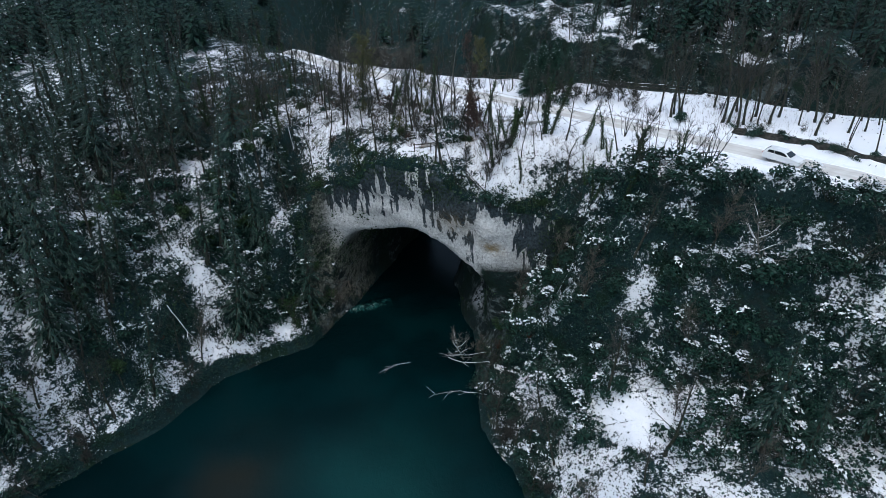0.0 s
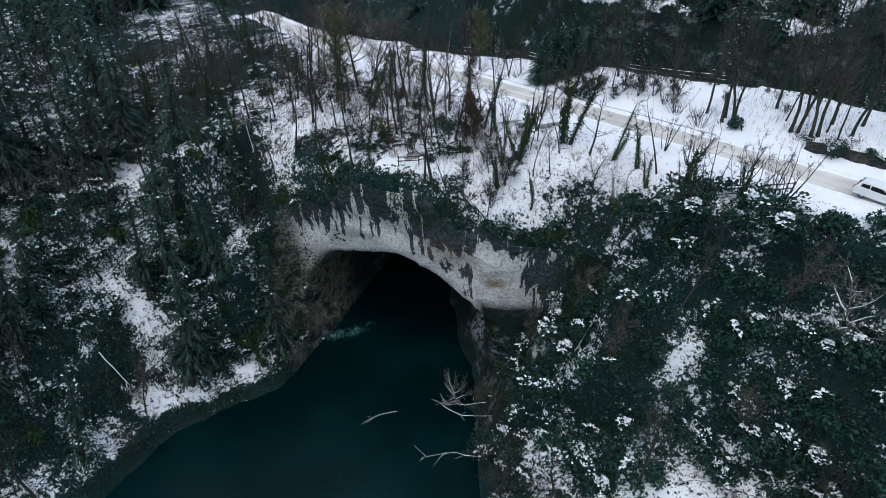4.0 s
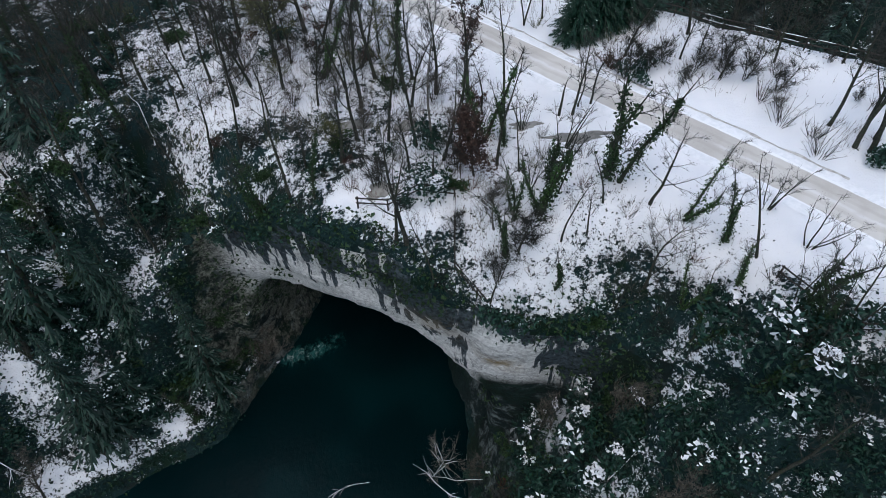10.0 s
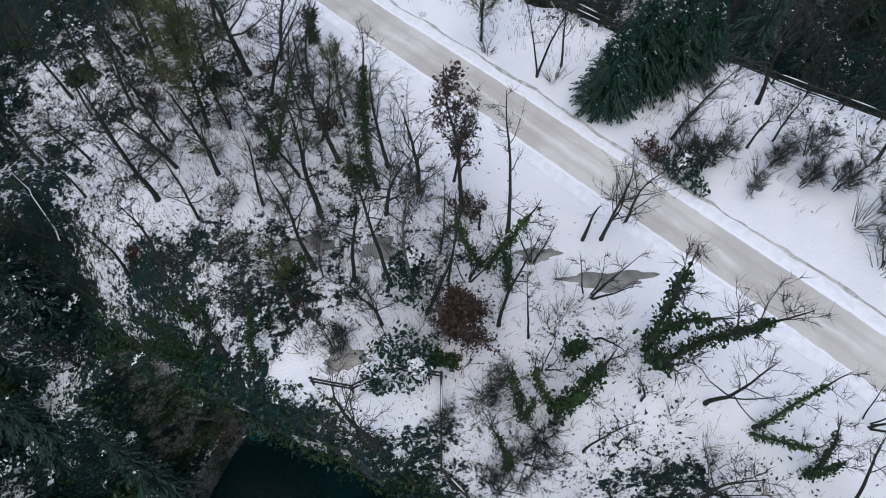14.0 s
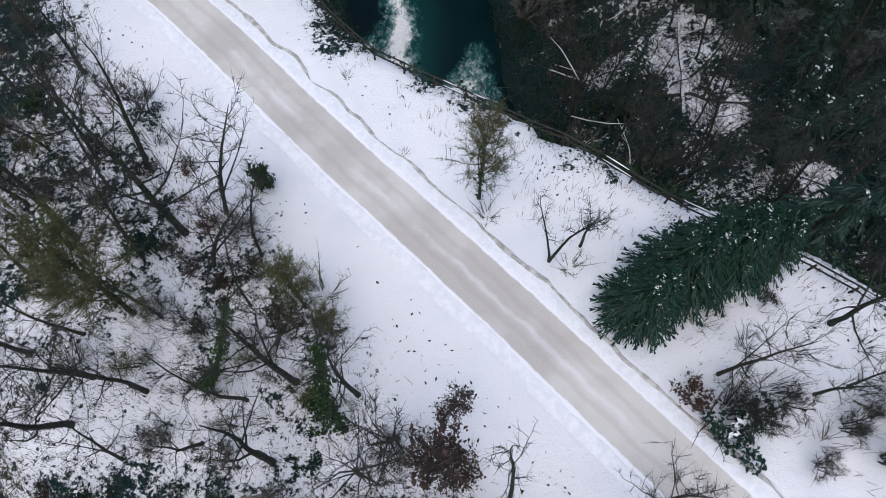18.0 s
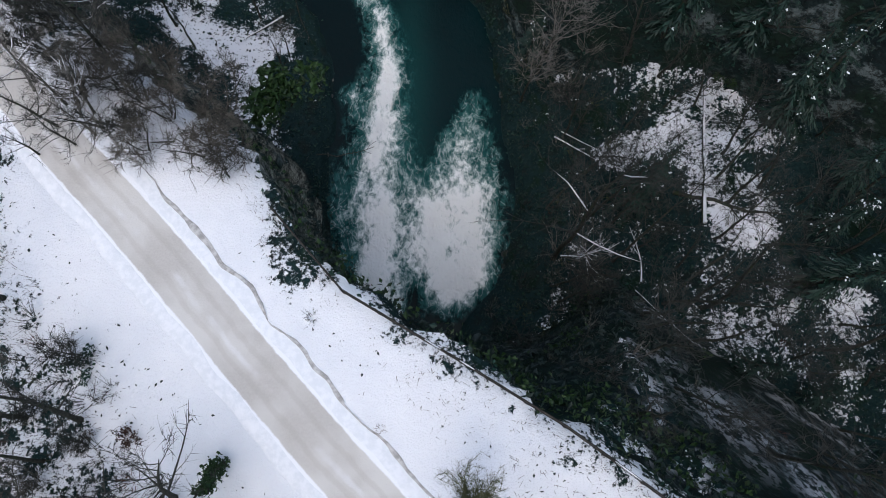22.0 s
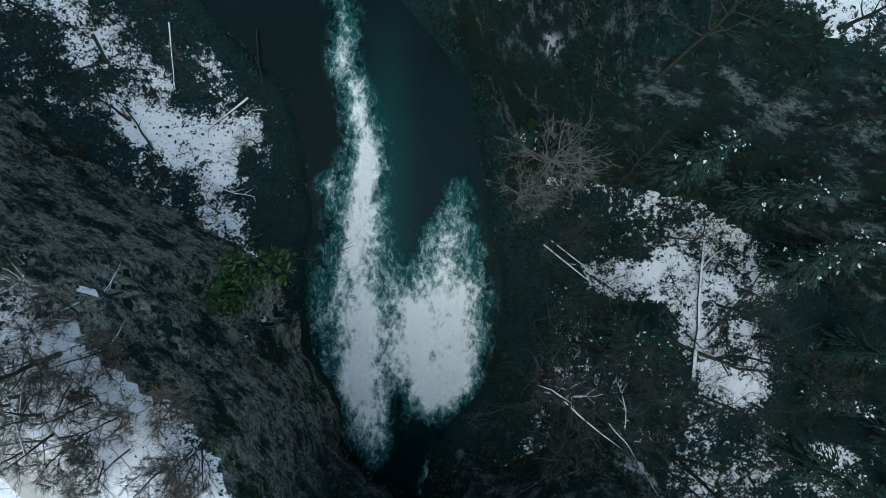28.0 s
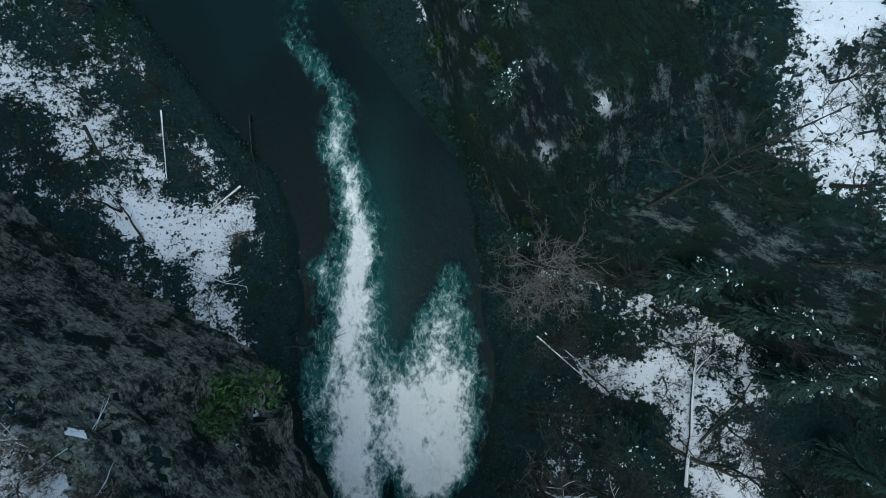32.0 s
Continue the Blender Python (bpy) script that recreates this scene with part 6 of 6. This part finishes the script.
# ---------------------------------------------------------------- boulders
def boulder(x, y, r, seed):
    rng = random.Random(seed)
    bm = bmesh.new()
    bmesh.ops.create_icosphere(bm, subdivisions=2, radius=1.0)
    for v in bm.verts:
        n = noise.noise(v.co * 1.3 + Vector((seed * 3.1, 0, 0)))
        v.co = v.co * (1 + 0.35 * n)
        v.co.x, v.co.y, v.co.z = round(v.co.x * 3.5) / 3.5 * 0.4 + v.co.x * 0.6, v.co.y * 0.85, v.co.z * 0.65
        v.co *= r
    bm.transform(pose(x, y, 0.12 * r + 0.25 * max(0.0, float(shore(x, y)[0])), 0, rng.uniform(-15, 15), rng.uniform(0, 360)))
    me = bpy.data.meshes.new("boulder")
    bm.to_mesh(me)
    bm.free()
    me.materials.append(M["stone"])
    return tagged(new("boulder", me), "grey limestone boulder at the water's edge", "boulder", "boulders on the banks")


rng = random.Random(12)
for i in range(30):
    y = rng.uniform(134, 168)
    side = rng.random() < 0.6
    x = float(np.interp(y, BANK_Y, BANK_R)) + rng.uniform(-0.6, 4.0) if side else float(np.interp(y, BANK_Y, BANK_L)) - rng.uniform(-0.4, 2.5)
    boulder(x, y, rng.uniform(0.2, 0.55), i)


# ---------------------------------------------------------------- the car
def car(x, y, turn):
    """A white estate car, 4.5 m long, nose towards its own +x."""
    root = tagged(new("car"), "white estate car with dark windows on the slushy road", "car")
    # side outline of the body and of the cabin
    low = [(-2.2, 0.28), (-2.24, 0.7), (-2.15, 0.98), (-1.2, 1.0), (0.75, 0.98), (1.5, 0.88), (2.1, 0.74), (2.26, 0.5), (2.2, 0.26)]
    cab = [(-2.1, 0.97), (-1.85, 1.38), (-1.2, 1.47), (-0.1, 1.47), (0.35, 1.36), (1.05, 0.95)]

    def slab(name, outline, half, inset, mat, label=""):
        b = Bits()
        n = len(outline)
        for sgn in (-1, 1):
            for q, k in ((half, 0), (half - inset, 1)):
                for px, pz in outline:
                    cz = 1 if pz > 1.1 else 0
                    b.v.append((px * (1 - 0.02 * k), sgn * (q - 0.10 * cz), pz + (0.03 * k if pz > 0.9 else 0)))
        for k in range(n):
            m = (k + 1) % n
            b.f += [(k, m, n + m, n + k), (n + k, n + m, 3 * n + m, 3 * n + k), (3 * n + k, 3 * n + m, 2 * n + m, 2 * n + k)]
        b.f += [tuple(range(n - 1, -1, -1)), tuple(range(2 * n, 3 * n))]
        return b.object(name, M[mat], root, label)

    slab("body", low, 0.90, 0.10, "paint", "white painted body")
    slab("cabin", cab, 0.82, 0.08, "paint", "white painted roof")
    for sgn in (-1, 1):
        for pane in (((-1.75, 1.04), (-1.62, 1.33), (-0.95, 1.38), (-0.95, 1.02)), ((-0.87, 1.02), (-0.87, 1.38), (-0.1, 1.38), (0.25, 1.30), (0.8, 1.0))):
            b = Bits()
            for px, pz in pane:
                b.v += [(px, sgn * (0.835 - (pz - 1.0) * 0.25), pz), (px, sgn * (0.79 - (pz - 1.0) * 0.25), pz)]
            n = len(pane)
            b.f.append(tuple(range(0, 2 * n, 2)))
            b.f += [(2 * k, 2 * ((k + 1) % n), 2 * ((k + 1) % n) + 1, 2 * k + 1) for k in range(n)]
            b.object("side_window", M["glass"], root, "dark side window")
    for name, (xa, za), (xb, zb) in (("windscreen", (0.42, 1.36), (1.04, 0.99)), ("rear_window", (-1.90, 1.36), (-2.10, 1.02))):
        b = Bits()
        o = 0.03 if xa > 0 else -0.03
        for px, pz, w in ((xa, za, 0.62), (xb, zb, 0.74)):
            b.v += [(px + o, -w, pz + 0.03), (px + o, w, pz + 0.03), (px - o, -w, pz - 0.03), (px - o, w, pz - 0.03)]
        b.f += [(0, 1, 5, 4), (2, 6, 7, 3), (0, 4, 6, 2), (1, 3, 7, 5), (0, 2, 3, 1), (4, 5, 7, 6)]
        b.object(name, M["glass"], root, "dark window")
    for wx in (-1.35, 1.38):
        for sgn in (-1, 1):
            t = Bits()
            n = 18
            for k in range(n):
                w = 2 * math.pi * k / n
                for d, r in ((0.86, 0.19), (0.88, 0.31), (0.72, 0.325), (0.70, 0.2)):
                    t.v.append((wx + r * math.cos(w), sgn * d, 0.325 + r * math.sin(w)))
            for k in range(n):
                m = (k + 1) % n
                t.f += [(4 * k + j, 4 * m + j, 4 * m + (j + 1) % 4, 4 * k + (j + 1) % 4) for j in range(4)]
            tyre = t.object("wheel", M["rubber"], root, "black tyre")
            r = Bits()
            for k in range(n):
                w = 2 * math.pi * k / n
                for d, q in ((0.865, 0.2), (0.845, 0.2 if k % 3 else 0.08)):
                    r.v.append((wx + q * math.cos(w), sgn * d, 0.325 + q * math.sin(w)))
            r.v.append((wx, sgn * 0.87, 0.325))
            for k in range(n):
                m = (k + 1) % n
                r.f += [(2 * k, 2 * m, 2 * m + 1, 2 * k + 1), (2 * k, 2 * m, 2 * n)]
            r.object("rim", M["rim"], tyre, "alloy rim")
    for sgn in (-1, 1):
        for name, px, pz, mat in (("headlight", 2.16, 0.66, "lamp_clear"), ("tail_light", -2.22, 0.82, "lamp_red")):
            b = Bits()
            box_bits(b, Vector((px - 0.06, sgn * 0.68, pz)), Vector((px + 0.06, sgn * 0.68, pz)), 0.32, 0.14)
            b.object(name, M[mat], root)
        b = Bits()
        box_bits(b, Vector((0.72, sgn * 0.90, 1.0)), Vector((0.72, sgn * 1.06, 1.0)), 0.16, 0.13)
        b.object("wing_mirror", M["paint"], root)
    z = float(plateau(x, y)) + 0.12
    root.matrix_basis = pose(x, y, z, 0, 0, turn)
    return root


car(41.0, 74.6, math.degrees(math.atan2(-3.4, 3.0)))


# ---------------------------------------------------------------- brushwood, ivy and the far woods, too many to count
def stuff(bits, name, mat, label, category):
    return tagged(bits.object(name, M[mat]), label, category, kind="stuff")


rng = random.Random(21)
pts = np.random.default_rng(5)
# dead stems and seedlings that stick out of the snow
stems = Bits()
cx, cy = pts.uniform(-70, 50, 60000), pts.uniform(74, 146, 60000)
cu, cw = to_u(cx, cy), to_v(cx, cy)
rd = road_distance(cx, cy)
thick = 0.5 + 0.9 * fbm(cx, cy, 0, 7, 3, 221)
dense = np.where(rd < 0, step(-5, -14, rd) * (0.35 + 0.65 * step(-30, -50, cu)), 0.34 * step(3.5, 7, rd)) * np.clip(thick, 0.05, 1)
inside = (cw > np.interp(cu, FRONT_U, FRONT_V)) & (cw < np.interp(cu, BACK_U, BACK_V) - 0.5) & (np.abs(rd) > 3.2)
pick = inside & (pts.random(60000) < dense * 2.4)
zz = ground(cx, cy)
for x, y, z in zip(cx[pick], cy[pick], zz[pick]):
    for _ in range(rng.choice((1, 2, 4))):
        p = Vector((x + rng.gauss(0, 0.15), y + rng.gauss(0, 0.15), z - 0.1))
        h = rng.uniform(0.3, 1.5) * rng.uniform(0.5, 1)
        stems.tube([p, p + Vector((rng.gauss(0, 0.2), rng.gauss(0, 0.2), 1)) * h], [0.017, 0], 3)
stuff(stems, "dead_stems", "straw", "dead stems and seedlings poking through the snow", "undergrowth")
# evergreen leaves and brambles over the slopes, flecked with snow
def carpet(keep, share, seed, size, up=0.45):
    """Leaves over faces of the land; share is a chance for each face."""
    bits, draw = Bits(), np.random.default_rng(seed)
    at, nn, want = mid[keep], normal[keep], share[keep]
    for (x, y, z), (a, b, c), w in zip(at, nn, want):
        for _ in range(int(w + draw.random())):
            e, f, g, h = draw.uniform(-0.6, 0.6, 4)
            lift = (g + 0.6) * up
            bits.leaf(Vector((x + e + a * lift, y + f + b * lift, z - (a * e + b * f) / max(c, 0.35) + c * lift)), size * (1 + h), rng, 0.25)
    return bits


md, mside = shore(mid[:, 0], mid[:, 1])
vf_, vb_ = np.interp(mu, FRONT_U, FRONT_V), np.interp(mu, BACK_U, BACK_V)
seen = (mid[:, 0] > -72) & (mid[:, 0] < 62) & (mid[:, 1] > 47) & (mid[:, 1] < 186) & (mid[:, 2] > 0.6)
md = np.where(mid[:, 2] > 14, 9.0, md)
on_slope = seen & ~rocky & ((mv < vf_ + np.where((mu > -66) & (mu < -22), 1.9, 1.0)) | (mv > vb_ - 0.5)) & (md > 0.2)
bare_snow = snow_cover(mid[:, 0], mid[:, 1])
clump = fbm(mid[:, 0], mid[:, 1], mid[:, 2], 3.2, 3, 233)
steep = step(0.8, 0.5, normal[:, 2])
thin = np.clip(1.15 - bare_snow * 1.25, 0.03, 1) * np.clip(np.where(mv < vf_, 0.85, 0.55) + 1.4 * clump + 0.5 * steep, 0, 1.6)
upper = np.where(mv < vf_ + 1, 1.0, 0.55)
stuff(carpet(on_slope, 6.5 * thin * upper, 71, 0.165), "low_evergreens", "box", "low dark evergreen leaves over the slopes", "undergrowth")
far_face = seen & rocky & (mv > 128) & (mu > -62)
near_face = seen & rocky & (mv > vb_ - 1) & (mv < 132) & (mu < -36)
stuff(carpet(near_face, 1.5 * np.clip(0.3 + 1.9 * clump + 0.5 * step(-70, -64, mu), 0, 1.6), 77, 0.2), "cliff_scrub", "bramble", "dark scrub rooted in the cliff below the road", "undergrowth")
stuff(carpet(far_face, 1.3 * np.clip(0.35 + 1.7 * clump, 0, 1.5), 76, 0.2), "cliff_shrubs", "box", "small dark evergreens in the cracks of the cliff", "undergrowth")
other = np.clip(0.5 + 1.6 * fbm(mid[:, 0], mid[:, 1], mid[:, 2], 4.5, 3, 237), 0, 1.4)
stuff(carpet(on_slope, 2.2 * other * np.clip(1.1 - bare_snow, 0.1, 1), 72, 0.16, 0.3), "brambles", "bramble", "brown-green brambles and leaf litter over the slopes", "undergrowth")
green = np.clip(2.5 * (fbm(mid[:, 0], mid[:, 1], mid[:, 2], 5, 2, 239) - 0.1), 0, 1) * step(-30, -58, mu) * steep
green = np.maximum(green, step(2.4, 1.2, np.abs(mv - vf_)) * (mu > -66) * (mu < -24) * np.clip(0.6 + fbm(mid[:, 0], mid[:, 1], 0, 3, 2, 240), 0, 1.2))
stuff(carpet(on_slope & (mv < vf_ + 2), 3.5 * green, 73, 0.19), "ground_ivy", "ivy", "green ivy over the steep side of the arch", "ivy")
white = np.clip(0.35 + 1.3 * fbm(mid[:, 0], mid[:, 1], mid[:, 2], 2.6, 3, 243), 0, 1.3) * np.where(mv < vf_ + 1, 1.0, 0.35)
flecks = Bits()
draw = np.random.default_rng(74)
on_face = on_slope | (far_face & (clump > 0.05))
for (x, y, z), w in zip(mid[on_face], (2.1 * white * (0.4 + 0.8 * np.clip(bare_snow, 0, 1)))[on_face]):
    for _ in range(int(w * 0.3 + draw.random() * 0.75)):
        e, f, g, h = draw.uniform(-0.6, 0.6, 4)
        flecks.leaf(Vector((x + e, y + f, z + 0.32 + 0.3 * g)), 0.13 * (1 + h), rng, 0.92)
stuff(flecks, "snow_flecks", "snow", "flecks of snow caught on the low leaves", "snow")
# tufts that show through the snow of the plateau
deckf = seen & ~rocky & (mv > vf_) & (mv < vb_) & (np.abs(road_distance(mid[:, 0], mid[:, 1])) > 3.6)
tuft = fbm(mid[:, 0], mid[:, 1], 0, 3.0, 3, 247)
behind = road_distance(mid[:, 0], mid[:, 1]) > 0
amount = np.where(behind, 0.22 + 3.0 * step(5.0, 0.5, vb_ - mv), 1.6 + 1.2 * step(-36, -28, mu)) * np.clip(0.3 + 1.9 * tuft, 0, 1.5)
stuff(carpet(deckf, 1.5 * amount * np.clip(1.9 - 1.3 * bare_snow, 0.25, 1), 75, 0.095, 0.25), "grass_tufts", "bramble", "dark tufts and dead leaves through the snow", "undergrowth")
# ivy on the cliffs, thickest below the rim
hang = Bits()
sel = mid[rocky]
nrm = normal[rocky]
su, sv = to_u(sel[:, 0], sel[:, 1]), to_v(sel[:, 0], sel[:, 1])
depth = plateau(sel[:, 0], sel[:, 1]) - sel[:, 2]
want = fbm(sel[:, 0], sel[:, 1], sel[:, 2], 4.0, 3, 241) + 0.9 * step(1.0, 0.4, depth / np.interp(su, [-64, -53, -47, -38, -34, -29], [4.5, 4.5, 8.5, 9, 4, 8])) - 0.3
want = want - 0.3 * step(-50, -58, su) * (sv > 100) - 0.1 * (sv > 148) + 0.25 * step(-72, -66, su) * step(-40, -46, su) * (sv > 108) * (sv < 140) + 0.6 * step(-58, -62, su) * (sv < 100) * step(6, 12, sel[:, 2]) + 0.5 * step(-31, -26, su) * (sv < 100)
for (x, y, z), n, w in zip(sel, nrm, want):
    if w > 0.12:
        for _ in range(5 if w > 0.3 else 3):
            hang.leaf(Vector((x, y, z)) + Vector(n) * rng.uniform(0.05, 0.4) + Vector((rng.gauss(0, 0.35), rng.gauss(0, 0.35), rng.gauss(0, 0.4))), rng.uniform(0.1, 0.26), rng)
stuff(hang, "cliff_ivy", "ivy", "dark ivy hanging over the cliff from its rim", "ivy")


def merged(name, mats, places, label):
    """One mesh of many simple trees: each place is x, y, template mesh, scale, turn."""
    V, F, I, base = [], [], [], 0
    for x, y, z, me, s, w in places:
        co = np.empty(len(me.vertices) * 3)
        me.vertices.foreach_get("co", co)
        co = co.reshape(-1, 3) * s
        c, n = math.cos(w), math.sin(w)
        co = np.stack([co[:, 0] * c - co[:, 1] * n + x, co[:, 0] * n + co[:, 1] * c + y, co[:, 2] + z], 1)
        V.append(co)
        F += [tuple(i + base for i in p.vertices) for p in me.polygons]
        base += len(co)
    return tagged(mesh_object(name, np.concatenate(V), F, mats), label, "woods", kind="stuff")


def simple_bare(seed, h):
    rng = random.Random(seed)
    b = Bits()
    pts = path(rng, Vector((0, 0, -0.5)), Vector((0, 0, 1)), h, 4, 0.06, 0.05)
    b.tube(pts, [0.16, 0.13, 0.1, 0.06, 0.02], 4)
    for k in range(9):
        q = 0.3 + 0.68 * k / 9
        w = k * 2.4
        limb = path(rng, along_path(pts, q), Vector((math.cos(w), math.sin(w), 1.0)), h * 0.3 * (1.2 - q), 2, 0.15, 0.1)
        b.tube(limb, [0.05, 0.03, 0], 3)
        for _ in range(4):
            a = along_path(limb, rng.uniform(0.2, 0.95))
            b.tube([a, a + Vector((rng.gauss(0, 0.6), rng.gauss(0, 0.6), rng.uniform(0.2, 1.2))) * h * 0.075], [0.025, 0], 3)
    me = bpy.data.meshes.new("simple_bare")
    me.from_pydata(b.v, [], b.f)
    return me


def simple_spruce(seed, h):
    rng = random.Random(seed)
    b = Bits()
    b.tube([Vector((0, 0, -0.5)), Vector((0, 0, h))], [0.2, 0.02], 4)
    z = 0.1 * h
    while z < h:
        reach = 0.2 * h * (1 - z / h) ** 0.8 + 0.2
        for k in range(7):
            w = rng.uniform(0, 6.28)
            o, s = Vector((math.cos(w), math.sin(w), 0)), Vector((-math.sin(w), math.cos(w), 0))
            ln = reach * rng.uniform(0.6, 1.1)
            i = len(b.v)
            b.v += [(0, 0, z), tuple(o * ln * 0.6 + s * ln * 0.22 + Vector((0, 0, z - 0.12 * ln))), tuple(o * ln + Vector((0, 0, z - 0.35 * ln))), tuple(o * ln * 0.6 - s * ln * 0.22 + Vector((0, 0, z - 0.12 * ln)))]
            b.f += [(i, i + 1, i + 2), (i, i + 2, i + 3)]
        z += 0.065 * h
    me = bpy.data.meshes.new("simple_spruce")
    me.from_pydata(b.v, [], b.f)
    return me


bares = [simple_bare(i, 12) for i in range(4)]
firs = [simple_spruce(i, 16) for i in range(3)]
spots = {"bare": [], "fir": []}
for _ in range(9000):
    a, r = rng.uniform(-0.72, 0.72), rng.uniform(95, 400) * rng.uniform(0.75, 1)
    x, y = r * math.sin(a), r * math.cos(a)
    u, v = to_u(x, y), to_v(x, y)
    if x < -98 or x > 90 or y > 196:
        z = float(far_height(x, y))
    elif (v > float(np.interp(u, FAR_U, FAR_V)) - 2 and x > 46 and y > 110) or (x < -62 and v > 92 and abs(v - road_line(u)) > 5):
        z = float(ground(x, y))
    else:
        continue
    if float(shore(x, y)[0]) < 4:
        continue
    conifer = rng.random() < 0.3 + 0.35 * float(fbm(x, y, 0, 40, 2, 251)) + (0.2 if x < -50 else 0)
    spots["fir" if conifer else "bare"].append((x, y, z, rng.choice(firs if conifer else bares), rng.uniform(0.7, 1.15), rng.uniform(0, 6.28)))
merged("far_bare_woods", M["twig"], spots["bare"][:1500], "leafless woods on the far hillside")
merged("far_spruce_woods", M["needle"], spots["fir"][:1200], "dark spruces among the woods on the far hillside")
for me in bares + firs:
    bpy.data.meshes.remove(me)
